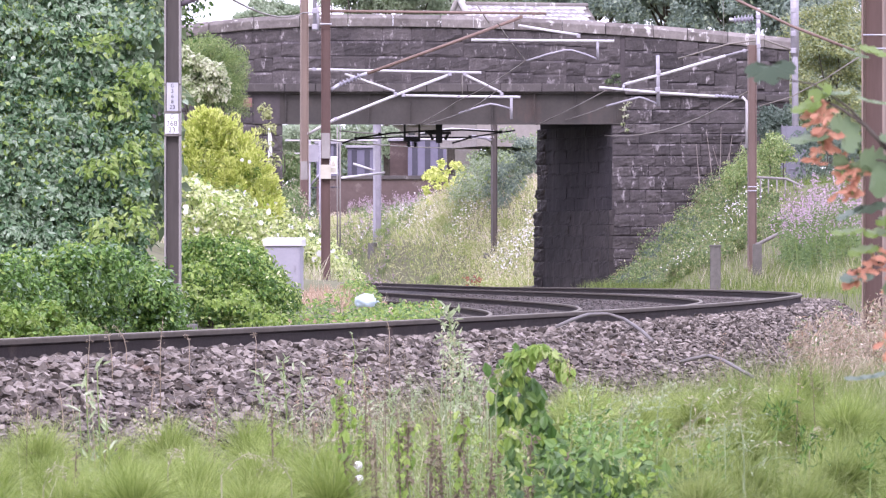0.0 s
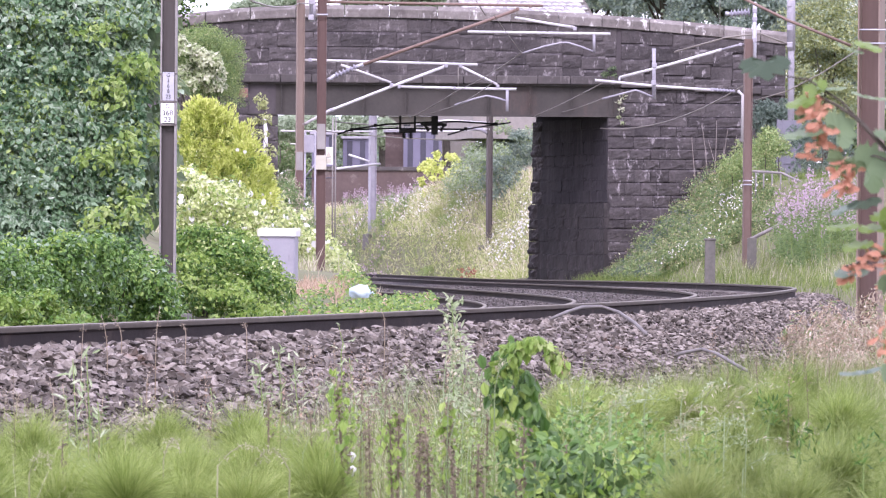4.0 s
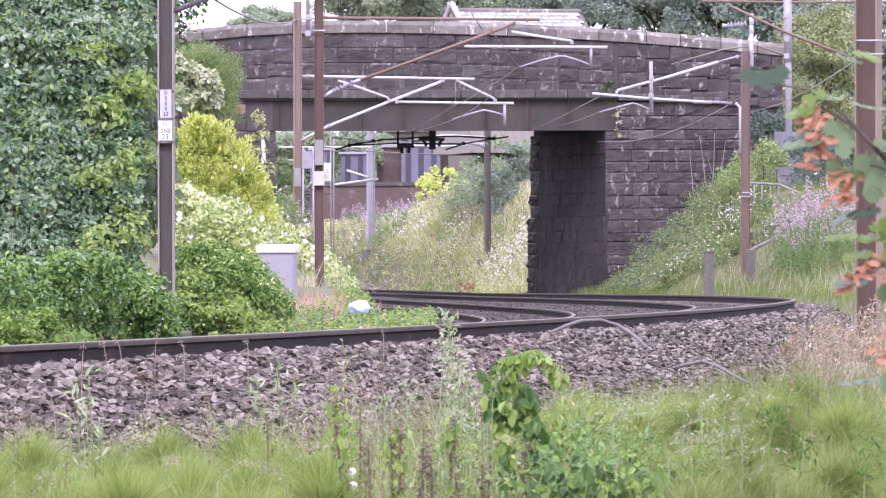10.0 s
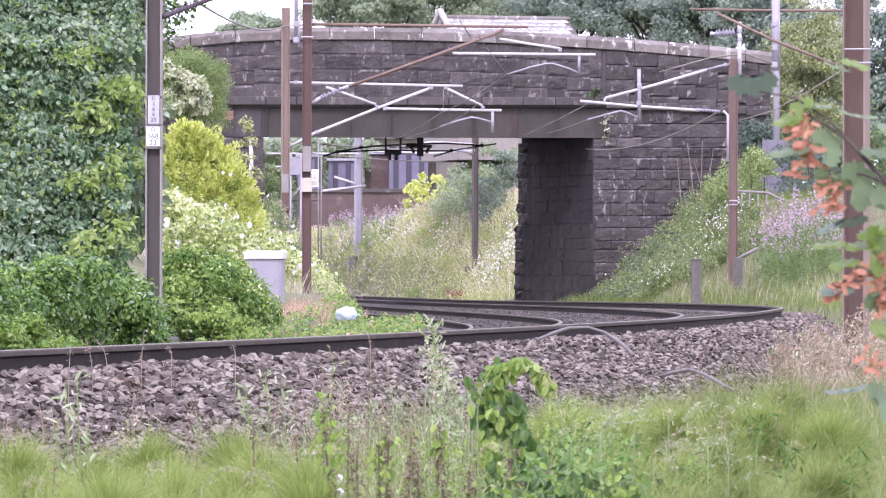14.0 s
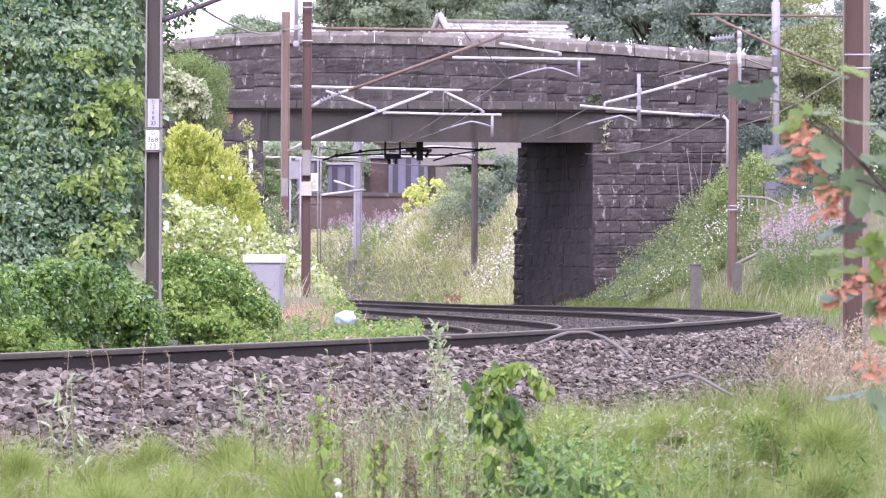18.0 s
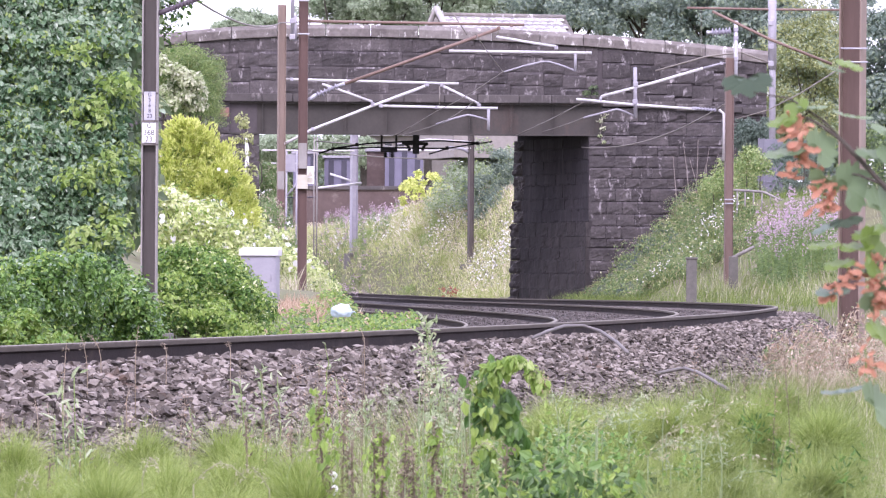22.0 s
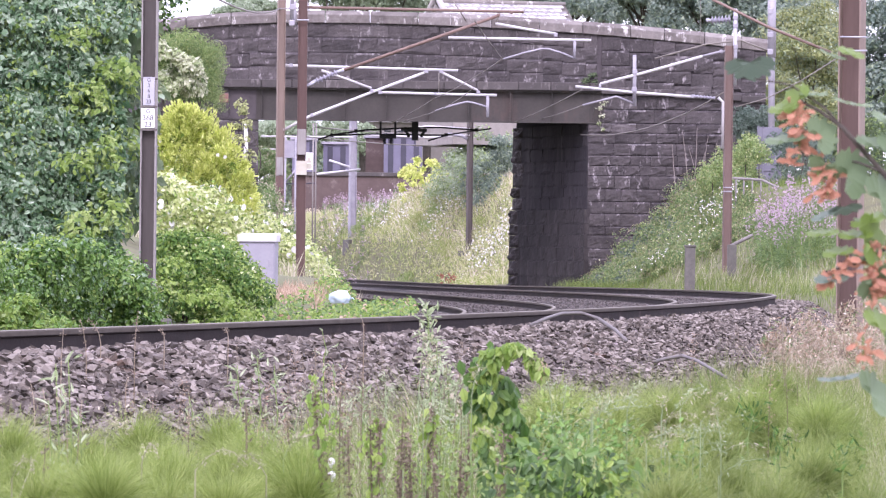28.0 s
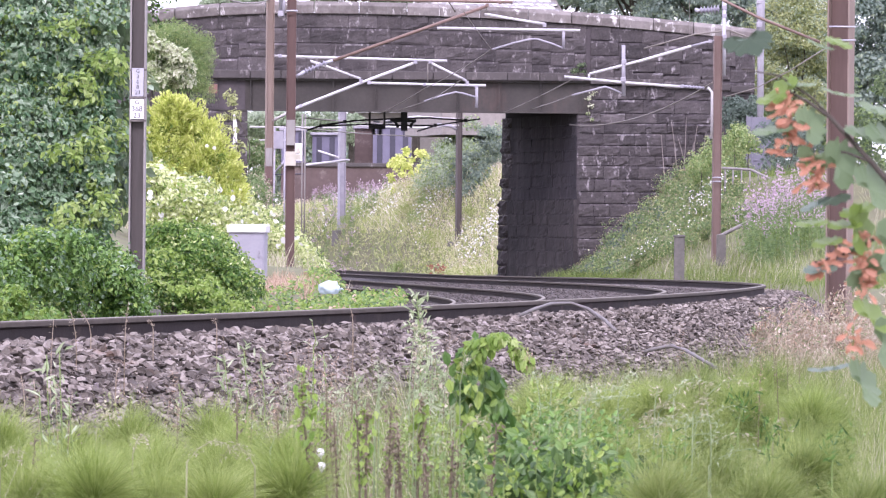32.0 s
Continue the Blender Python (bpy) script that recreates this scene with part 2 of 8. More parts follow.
M = {
    "ground": material("soil", [(0.08, 0.075, 0.045), (0.13, 0.13, 0.06), (0.12, 0.155, 0.05)], 0.95, scale=0.8, fine=9),
    # near-black bed: shade between the stones is put into its colour
    "bed": material("ballast_gap_shade", [(0.02, 0.017, 0.017), (0.045, 0.038, 0.037)], 0.95, scale=9, fine=40, bump=0.8, fixed=True),
    "stone": material("ballast_stone", [(0.055, 0.046, 0.037), (0.132, 0.112, 0.094), (0.27, 0.238, 0.204)], 0.88, scale=5, fine=60, island=0.55, stain=(0.16, 0.085, 0.05), stain_range=(0.62, 0.8)),
    "rust": material("rail_rust", [(0.014, 0.01, 0.009), (0.03, 0.021, 0.019)], 0.8, scale=5, fine=50, stain=(0.07, 0.05, 0.042), spec=0.2),
    "railtop": material("worn_steel", [(0.145, 0.133, 0.108), (0.21, 0.193, 0.16)], 0.75, 0.0, scale=3, fine=30, bump=0.05, spec=0.12),
    "railhead": material("rail_head_side", [(0.062, 0.053, 0.042), (0.105, 0.09, 0.074)], 0.8, 0.0, scale=3, fine=30, bump=0.1, spec=0.12),
    "sleeper": material("weathered_concrete", [(0.16, 0.14, 0.13), (0.27, 0.25, 0.23)], 0.9, scale=7, vary=0.3),
    "block": material("sooted_sandstone", [(0.028, 0.025, 0.025), (0.054, 0.047, 0.047), (0.08, 0.07, 0.069), (0.125, 0.11, 0.108)], 0.95, scale=1.2, fine=18, bump=0.9, vary=0.16, stain=(0.36, 0.33, 0.33), stain_scale=5.5, stain_range=(0.58, 0.7), fixed=True),
    "lichen": material("lichened_sandstone", [(0.035, 0.03, 0.032), (0.072, 0.062, 0.066), (0.13, 0.113, 0.115)], 0.95, scale=1.5, fine=16, bump=1.0, vary=0.16, stain=(0.34, 0.315, 0.315), stain_scale=4.5, stain_range=(0.5, 0.7), fixed=True),
    # under-bridge shade is put into these sooty colours, darker than the other stone
    "soot": material("shaded_sooty_stone", [(0.014, 0.012, 0.015), (0.024, 0.02, 0.024), (0.042, 0.036, 0.039)], 0.9, scale=0.9, fine=14, bump=0.5, vary=0.08, stain=(0.085, 0.074, 0.074), stain_scale=1.6, stain_range=(0.5, 0.8), stretch=(1, 1, 0.3), fixed=True),
    "soot_shade_low": material("worn_shaded_sooty_stone", [(0.019, 0.016, 0.017), (0.034, 0.029, 0.029), (0.056, 0.048, 0.046)], 0.9, scale=1.0, fine=14, bump=0.6, vary=0.12, stain=(0.11, 0.095, 0.09), stain_scale=2.0, stain_range=(0.55, 0.8), fixed=True),
    "soot_shade_mortar": material("shaded_sooty_joint", [(0.012, 0.01, 0.012), (0.022, 0.019, 0.021)], 0.98, scale=4, fixed=True),
    "mortar": material("old_mortar", [(0.055, 0.047, 0.049), (0.1, 0.086, 0.088)], 0.98, scale=4, fixed=True),
    "coping": material("weathered_coping", [(0.10, 0.088, 0.08), (0.165, 0.147, 0.134), (0.24, 0.218, 0.2)], 0.95, scale=2.6, fine=16, vary=0.3, stain=(0.6, 0.58, 0.55), stain_scale=4.2, stain_range=(0.57, 0.66), bump=0.7, fixed=True),
    "ledge": material("sooted_ledge", [(0.06, 0.053, 0.051), (0.105, 0.093, 0.088)], 0.95, scale=1.5, fine=16, vary=0.25, stain=(0.26, 0.235, 0.225), stain_scale=3.0, bump=0.4, fixed=True),
    "girder": material("girder_paint", [(0.03, 0.027, 0.024), (0.05, 0.044, 0.038), (0.07, 0.061, 0.053)], 0.75, scale=0.8, fine=14, stain=(0.105, 0.068, 0.056), stain_scale=0.6, stain_range=(0.55, 0.72), fixed=True),
    "mast_brown": material("mast_oxide_paint", [(0.09, 0.053, 0.045), (0.14, 0.084, 0.072)], 0.7, scale=3, fine=40, stain=(0.28, 0.2, 0.17), stretch=(1, 1, 0.2)),
    "mast_pink": material("mast_faded_oxide", [(0.14, 0.092, 0.078), (0.21, 0.148, 0.125)], 0.75, scale=3, fine=40, stain=(0.27, 0.22, 0.19), stretch=(1, 1, 0.2)),
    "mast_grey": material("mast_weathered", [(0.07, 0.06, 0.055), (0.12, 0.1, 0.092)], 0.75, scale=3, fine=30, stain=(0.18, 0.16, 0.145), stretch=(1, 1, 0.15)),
    # shade of the mast's recess put into the web's darker colour
    "web_shade": material("mast_shaded_web", [(0.045, 0.038, 0.035), (0.08, 0.068, 0.062)], 0.75, scale=3, fine=30, stain=(0.13, 0.115, 0.105), stretch=(1, 1, 0.15)),
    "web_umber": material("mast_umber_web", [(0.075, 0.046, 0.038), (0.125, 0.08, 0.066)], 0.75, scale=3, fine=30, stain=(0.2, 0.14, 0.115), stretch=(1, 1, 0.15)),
    "mast_edge": material("mast_pale_edge", [(0.2, 0.18, 0.17), (0.32, 0.3, 0.28)], 0.7, scale=5, fine=40, stretch=(1, 1, 0.3)),
    "mast_buff": material("mast_buff", [(0.2, 0.15, 0.12), (0.29, 0.22, 0.18)], 0.75, scale=3, fine=30, stain=(0.34, 0.3, 0.26), stretch=(1, 1, 0.15)),
    "galv": material("galvanised_steel", [(0.37, 0.365, 0.41), (0.5, 0.495, 0.54)], 0.5, 0.2, scale=6, fine=30, bump=0.05),
    "galv_dull": material("dull_galvanised", [(0.28, 0.265, 0.3), (0.4, 0.385, 0.42)], 0.6, 0.2, scale=4, fine=30, bump=0.05),
    "arm_white": material("pale_tube", [(0.5, 0.48, 0.49), (0.64, 0.62, 0.63)], 0.5, 0.1, scale=5, bump=0.05),
    "arm_dark": material("dark_tube", [(0.075, 0.06, 0.075), (0.13, 0.105, 0.125)], 0.65, scale=5, bump=0.1),
    "arm_brown": material("rusty_tube", [(0.15, 0.095, 0.075), (0.24, 0.17, 0.14)], 0.7, scale=5, bump=0.1),
    "wire": material("copper_wire", [(0.17, 0.15, 0.13), (0.24, 0.22, 0.19)], 0.6, 0.2, scale=5, bump=0),
    "insul": material("glazed_insulator", [(0.2, 0.19, 0.23), (0.33, 0.32, 0.37)], 0.3, scale=4, bump=0),
    "black": material("black_fitting", [(0.012, 0.012, 0.014), (0.03, 0.03, 0.034)], 0.6, scale=8, bump=0.1),
    "white": material("white_enamel", [(0.74, 0.73, 0.74), (0.84, 0.83, 0.84)], 0.5, scale=8, bump=0.02),
    "yellow": material("faded_yellow_sign", [(0.44, 0.41, 0.32), (0.53, 0.5, 0.42)], 0.6, scale=8, bump=0.02),
    "ink": material("black_ink", [(0.02, 0.02, 0.025), (0.035, 0.035, 0.04)], 0.7, scale=8, bump=0),
    "case": material("cabinet_grey", [(0.27, 0.26, 0.3), (0.35, 0.34, 0.38)], 0.6, scale=2, fine=20, stain=(0.42, 0.38, 0.36), stain_range=(0.6, 0.8), bump=0.05),
    "cab_grey": material("relay_cabinet_grey", [(0.14, 0.136, 0.168), (0.2, 0.196, 0.235)], 0.6, scale=2, fine=20, bump=0.05),
    "caselid": material("cabinet_lid", [(0.62, 0.61, 0.63), (0.72, 0.71, 0.73)], 0.55, scale=3, bump=0.05),
    "bag": material("thin_plastic", [(0.56, 0.68, 0.74), (0.7, 0.79, 0.83)], 0.35, scale=6, bump=0.4, translucent=0.3),
    "post": material("concrete_post", [(0.095, 0.09, 0.08), (0.175, 0.163, 0.148)], 0.95, scale=7),
    "timber": material("grey_timber", [(0.17, 0.155, 0.145), (0.3, 0.28, 0.265)], 0.85, scale=4, stretch=(1, 1, 0.3)),
    "bark": material("bark", [(0.045, 0.038, 0.03), (0.1, 0.085, 0.07)], 0.95, scale=6, bump=0.8),
    "cable": material("cable_sheath", [(0.11, 0.1, 0.095), (0.18, 0.165, 0.155)], 0.7, scale=6, bump=0.05),
    "slate": material("slate", [(0.17, 0.16, 0.165), (0.27, 0.255, 0.255), (0.38, 0.365, 0.355)], 0.8, scale=4, vary=0.5, stain=(0.62, 0.6, 0.57), stain_scale=2.5, stain_range=(0.5, 0.62)),
    "render": material("stone_gable", [(0.22, 0.2, 0.18), (0.33, 0.3, 0.27)], 0.9, scale=4),
    "pale_stone": material("pale_skew_stone", [(0.3, 0.28, 0.265), (0.46, 0.435, 0.41)], 0.9, scale=4, stain=(0.6, 0.58, 0.55)),
    "panel": material("purple_grey_sheet", [(0.12, 0.112, 0.165), (0.175, 0.165, 0.23)], 0.5, scale=1.5, bump=0.05),
    "panel_dark": material("dark_sheet", [(0.035, 0.033, 0.05), (0.06, 0.057, 0.08)], 0.5, scale=1.5, bump=0.05),
    "brickwall": material("brown_wall", [(0.085, 0.06, 0.055), (0.135, 0.097, 0.088)], 0.9, scale=3, stain=(0.24, 0.2, 0.18)),
    "window": material("dark_window", [(0.04, 0.045, 0.05), (0.07, 0.075, 0.08)], 0.15, scale=1, bump=0),
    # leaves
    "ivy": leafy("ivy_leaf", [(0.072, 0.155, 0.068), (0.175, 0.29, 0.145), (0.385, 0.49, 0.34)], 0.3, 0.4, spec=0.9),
    "ivy_lime": leafy("lime_leaf", [(0.19, 0.3, 0.07), (0.3, 0.42, 0.1), (0.44, 0.54, 0.2)], 0.42, 0.45),
    "mound": leafy("dark_ivy_leaf", [(0.042, 0.105, 0.016), (0.1, 0.21, 0.034), (0.195, 0.335, 0.075)], 0.42, 0.25, spec=0.5),
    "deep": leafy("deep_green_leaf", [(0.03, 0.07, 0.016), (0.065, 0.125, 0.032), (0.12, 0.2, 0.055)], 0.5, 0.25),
    # sunlight on the bramble bank is put into this pale leaf colour
    "bright": leafy("sunlit_bramble_leaf", [(0.36, 0.44, 0.13), (0.57, 0.64, 0.28), (0.76, 0.78, 0.49)], 0.5),
    "conifer": leafy("golden_conifer", [(0.38, 0.46, 0.085), (0.63, 0.69, 0.18), (0.79, 0.81, 0.34)], 0.55),
    "elder": leafy("elder_leaf", [(0.11, 0.18, 0.06), (0.2, 0.29, 0.11)], 0.5),
    "weed": leafy("weed_leaf", [(0.13, 0.23, 0.03), (0.23, 0.35, 0.06), (0.32, 0.43, 0.11)], 0.5),
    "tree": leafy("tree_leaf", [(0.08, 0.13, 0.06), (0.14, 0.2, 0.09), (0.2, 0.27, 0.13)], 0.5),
    "tree_dark": leafy("dark_tree_leaf", [(0.095, 0.14, 0.105), (0.155, 0.205, 0.155)], 0.5),
    # distant haze is put into these paler, greyer leaf colours
    "hazy_tree": leafy("hazy_tree_leaf", [(0.27, 0.34, 0.22), (0.37, 0.45, 0.3), (0.48, 0.55, 0.4)], 0.6, 0.5),
    "hazy_tree_dark": leafy("hazy_dark_tree_leaf", [(0.18, 0.245, 0.2), (0.255, 0.325, 0.265), (0.34, 0.41, 0.34)], 0.6, 0.5),
    "willow": leafy("willow_leaf", [(0.22, 0.26, 0.09), (0.36, 0.4, 0.16), (0.46, 0.48, 0.23)], 0.5),
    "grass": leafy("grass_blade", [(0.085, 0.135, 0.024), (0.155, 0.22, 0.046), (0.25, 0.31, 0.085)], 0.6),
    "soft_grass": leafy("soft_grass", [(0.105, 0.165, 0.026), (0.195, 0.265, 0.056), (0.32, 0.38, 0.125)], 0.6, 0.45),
    # soft_grass again but brighter, light put into the colour
    "lit_grass": leafy("lit_soft_grass", [(0.15, 0.23, 0.035), (0.26, 0.345, 0.075), (0.39, 0.46, 0.15)], 0.6, 0.45),
    "grass_pale": leafy("pale_grass", [(0.25, 0.27, 0.12), (0.42, 0.42, 0.25), (0.6, 0.54, 0.42)], 0.7),
    "bank_grass": leafy("bank_grass", [(0.23, 0.31, 0.075), (0.38, 0.43, 0.15), (0.58, 0.56, 0.33)], 0.7),
    "meadow": leafy("meadow_grass", [(0.45, 0.44, 0.23), (0.63, 0.585, 0.4), (0.8, 0.73, 0.6)], 0.7),
    "straw": leafy("straw", [(0.27, 0.215, 0.14), (0.4, 0.33, 0.245), (0.54, 0.47, 0.37)], 0.8),
    "seed": leafy("brown_seed", [(0.11, 0.09, 0.06), (0.2, 0.165, 0.11), (0.32, 0.275, 0.19)], 0.85),
    "bloom": leafy("cream_bloom", [(0.28, 0.36, 0.15), (0.47, 0.52, 0.31), (0.66, 0.67, 0.5)], 0.7),
    "seedhead": leafy("pink_seed", [(0.5, 0.4, 0.3), (0.66, 0.55, 0.45), (0.8, 0.7, 0.62)], 0.8),
    "petal": leafy("white_petal", [(0.72, 0.70, 0.70), (0.85, 0.84, 0.84)], 0.7),
    "purple": leafy("willowherb_petal", [(0.4, 0.285, 0.36), (0.53, 0.41, 0.475)], 0.7),
    "hop": leafy("hop_leaf", [(0.07, 0.15, 0.035), (0.13, 0.24, 0.06), (0.22, 0.34, 0.11)], 0.45, 0.4),
    "hop_young": leafy("young_hop_leaf", [(0.15, 0.26, 0.04), (0.25, 0.37, 0.07), (0.36, 0.47, 0.12)], 0.45, 0.45),
    "mugwort": leafy("mugwort_leaf", [(0.24, 0.31, 0.15), (0.36, 0.44, 0.24), (0.5, 0.55, 0.38)], 0.7, 0.4),
    "feather": leafy("feathery_leaf", [(0.16, 0.24, 0.07), (0.27, 0.37, 0.12), (0.38, 0.47, 0.2)], 0.6, 0.4),
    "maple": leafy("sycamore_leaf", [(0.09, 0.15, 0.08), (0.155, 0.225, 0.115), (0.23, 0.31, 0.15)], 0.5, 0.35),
    # cool and lit copies of the sycamore leaf, shade and light put into colour
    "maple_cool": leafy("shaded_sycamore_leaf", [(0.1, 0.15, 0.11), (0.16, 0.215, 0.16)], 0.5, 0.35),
    "maple_lit": leafy("lit_sycamore_leaf", [(0.13, 0.21, 0.04), (0.21, 0.3, 0.065)], 0.4, 0.4),
    "stone_dark": material("oily_ballast", [(0.04, 0.035, 0.031), (0.08, 0.069, 0.062), (0.13, 0.114, 0.103)], 0.9, scale=5, fine=60, island=0.5, fixed=True),
    "samara": leafy("orange_key", [(0.46, 0.195, 0.115), (0.57, 0.295, 0.19), (0.5, 0.37, 0.21)], 0.5, 0.4),
    "stalk": material("dry_stalk", [(0.10, 0.08, 0.05), (0.19, 0.15, 0.1)], 0.9, scale=20, bump=0.1),
    "red_stone": material("red_sandstone", [(0.2, 0.1, 0.08), (0.3, 0.17, 0.14)], 0.9, scale=4, fine=20, bump=0.6),
    "vine": material("dead_vine", [(0.2, 0.17, 0.15), (0.34, 0.3, 0.27)], 0.9, scale=20, bump=0.1),
    "dock_pink": leafy("dry_pink_dock", [(0.34, 0.22, 0.14), (0.5, 0.36, 0.25), (0.64, 0.5, 0.38)], 0.8),
    "red_weed": leafy("red_dock", [(0.3, 0.1, 0.07), (0.42, 0.18, 0.12)], 0.7),
    "stem": material("green_stem", [(0.12, 0.19, 0.04), (0.2, 0.28, 0.08)], 0.7, scale=20, bump=0.1),
}


# ---- mesh helpers ----
def link(name, me, mat, parent=None, label=""):
    for m in (mat if isinstance(mat, (list, tuple)) else [mat]):
        if m is not None:
            me.materials.append(m)
    ob = new(name, me)
    ob.parent = parent
    return tagged(ob, label)


def part(name, bm, mat, parent=None, label="", smooth=False):
    """One bmesh as one mesh object."""
    me = bpy.data.meshes.new(name)
    if smooth:
        for f in bm.faces:
            f.smooth = True
    bm.to_mesh(me)
    bm.free()
    return link(name, me, mat, parent, label)


def thing(name, at=(0, 0, 0), label="", category="", group="", kind=""):
    ob = new(name)
    ob.empty_display_size = 0.1
    ob.location = at
    return tagged(ob, label, category, group, kind)


def np_mesh(name, verts, polys, mat, parent=None, label="", smooth=False):
    """A mesh out of arrays: verts (n, 3), polys (m, k) of one size k."""
    verts, polys = np.asarray(verts, np.float32), np.asarray(polys, np.int32)
    me = bpy.data.meshes.new(name)
    m, k = polys.shape
    me.vertices.add(len(verts))
    me.vertices.foreach_set("co", verts.ravel())
    me.loops.add(m * k)
    me.loops.foreach_set("vertex_index", polys.ravel())
    me.polygons.add(m)
    me.polygons.foreach_set("loop_start", np.arange(0, m * k, k, dtype=np.int32))
    me.polygons.foreach_set("loop_total", np.full(m, k, np.int32))
    me.polygons.foreach_set("use_smooth", np.full(m, smooth))
    me.update(calc_edges=True)
    return link(name, me, mat, parent, label)


def box(bm, lo, hi, bevel=0.0, m=None):
    made = bmesh.ops.create_cube(bm, size=1.0)["verts"]
    c = [(a + b) / 2 for a, b in zip(lo, hi)]
    s = [abs(b - a) for a, b in zip(lo, hi)]
    bmesh.ops.scale(bm, vec=s, verts=made)
    bmesh.ops.translate(bm, vec=c, verts=made)
    if bevel:
        edges = list({e for v in made for e in v.link_edges})
        made = list({v for f in bmesh.ops.bevel(bm, geom=edges, offset=bevel, segments=2, affect="EDGES", profile=0.6)["faces"] for v in f.verts} | {v for v in made if v.is_valid})
    if m is not None:
        bmesh.ops.transform(bm, matrix=m, verts=made)
    return made


def tube(bm, points, radius, sides=8, taper=None):
    """A round bar along points."""
    pts = [Vector(p) for p in points]
    rings = []
    for i, p in enumerate(pts):
        d = (pts[min(i + 1, len(pts) - 1)] - pts[max(i - 1, 0)]).normalized()
        a = d.orthogonal().normalized() if abs(d.z) > 0.9 else d.cross(Vector((0, 0, 1))).normalized()
        b = d.cross(a)
        r = radius if taper is None else radius + (taper - radius) * i / (len(pts) - 1)
        rings.append([bm.verts.new(p + (a * math.cos(q) + b * math.sin(q)) * r) for q in (2 * math.pi * k / sides for k in range(sides))])
    for r0, r1 in zip(rings, rings[1:]):
        for k in range(sides):
            bm.faces.new((r0[k], r0[(k + 1) % sides], r1[(k + 1) % sides], r1[k]))
    bm.faces.new(rings[0][::-1])
    bm.faces.new(rings[-1])


def tube_part(name, points, radius, mat, parent=None, label="", sides=8, taper=None):
    bm = bmesh.new()
    tube(bm, points, radius, sides, taper)
    return part(name, bm, mat, parent, label, smooth=True)


def lathe(bm, a, b, profile, sides=12):
    """A turned body from a to b: profile of (share of the length, radius)."""
    a, b = Vector(a), Vector(b)
    d = (b - a)
    u = d.normalized()
    s = u.orthogonal().normalized()
    t = u.cross(s)
    rings = [[bm.verts.new(a + d * k + (s * math.cos(q) + t * math.sin(q)) * r) for q in (2 * math.pi * j / sides for j in range(sides))] for k, r in profile]
    for r0, r1 in zip(rings, rings[1:]):
        for j in range(sides):
            bm.faces.new((r0[j], r0[(j + 1) % sides], r1[(j + 1) % sides], r1[j]))
    bm.faces.new(rings[0][::-1])
    bm.faces.new(rings[-1])


def insulator(name, a, b, parent, sheds=6, r=0.075, core=0.03, label="ribbed pale ceramic insulator"):
    prof = [(0, core * 0.8)]
    for i in range(sheds):
        k = (i + 0.25) / sheds
        prof += [(k, core), (k + 0.25 / sheds, r), (k + 0.4 / sheds, r * 0.95), (k + 0.5 / sheds, core)]
    prof.append((1, core * 0.8))
    bm = bmesh.new()
    lathe(bm, a, b, prof)
    return part(name, bm, M["insul"], parent, label, smooth=True)


def text(name, body, size, m, mat, parent, extrude=0.002):
    """Raised lettering, centred, in the xz plane of m."""
    cu = bpy.data.curves.new(name, "FONT")
    cu.body, cu.size, cu.align_x, cu.align_y, cu.extrude = body, size, "CENTER", "CENTER", extrude
    tmp = bpy.data.objects.new(name, cu)
    scene.collection.objects.link(tmp)
    bpy.context.view_layer.update()
    me = bpy.data.meshes.new_from_object(tmp.evaluated_get(bpy.context.evaluated_depsgraph_get()))
    bpy.data.objects.remove(tmp)
    me.transform(m @ pose(0, 0, 0, 90))
    return link(name, me, mat, parent)


# leaf shapes, length along y, folded on the midrib
OVAL = (np.array([(0, 0, 0), (-.30, .35, .08), (-.2, .75, .07), (0, 1, -.08), (.2, .75, .07), (.30, .35, .08)]), np.array([(0, 1, 2, 3), (0, 3, 4, 5)]))
NARROW = (np.array([(0, 0, 0), (-.11, .35, .03), (-.07, .75, .0), (0, 1, -.12), (.07, .75, .0), (.11, .35, .03)]), np.array([(0, 1, 2, 3), (0, 3, 4, 5)]))
BLADE = (np.array([(-.5, 0, 0), (.5, 0, 0), (-.36, .6, -.08), (.36, .6, -.08), (-.03, .97, -.34), (.03, .97, -.34)]), np.array([(0, 1, 3, 2), (2, 3, 5, 4)]))
# plainer leaves for what stays far off
DIAMOND = (np.array([(0, 0, 0), (-.3, .48, .06), (0, 1, -.06), (.3, .48, .06)]), np.array([(0, 1, 2, 3)]))
SLIVER = (np.array([(0, 0, 0), (-.11, .45, .02), (0, 1, -.1), (.11, .45, .02)]), np.array([(0, 1, 2, 3)]))
ROUND = (np.array([(0, 0, 0), (-.36, .2, .07), (-.42, .52, .08), (-.22, .85, .02), (0, 1, -.1), (.22, .85, .02), (.42, .52, .08), (.36, .2, .07)]), np.array([(0, 1, 2), (0, 2, 3), (0, 3, 4), (0, 4, 5), (0, 5, 6), (0, 6, 7)]))
DISC = (np.array([(-.5, 0, 0), (-.25, .43, .05), (.25, .43, .05), (.5, 0, 0), (.25, -.43, .05), (-.25, -.43, .05)]), np.array([(0, 1, 2, 3), (0, 3, 4, 5)]))
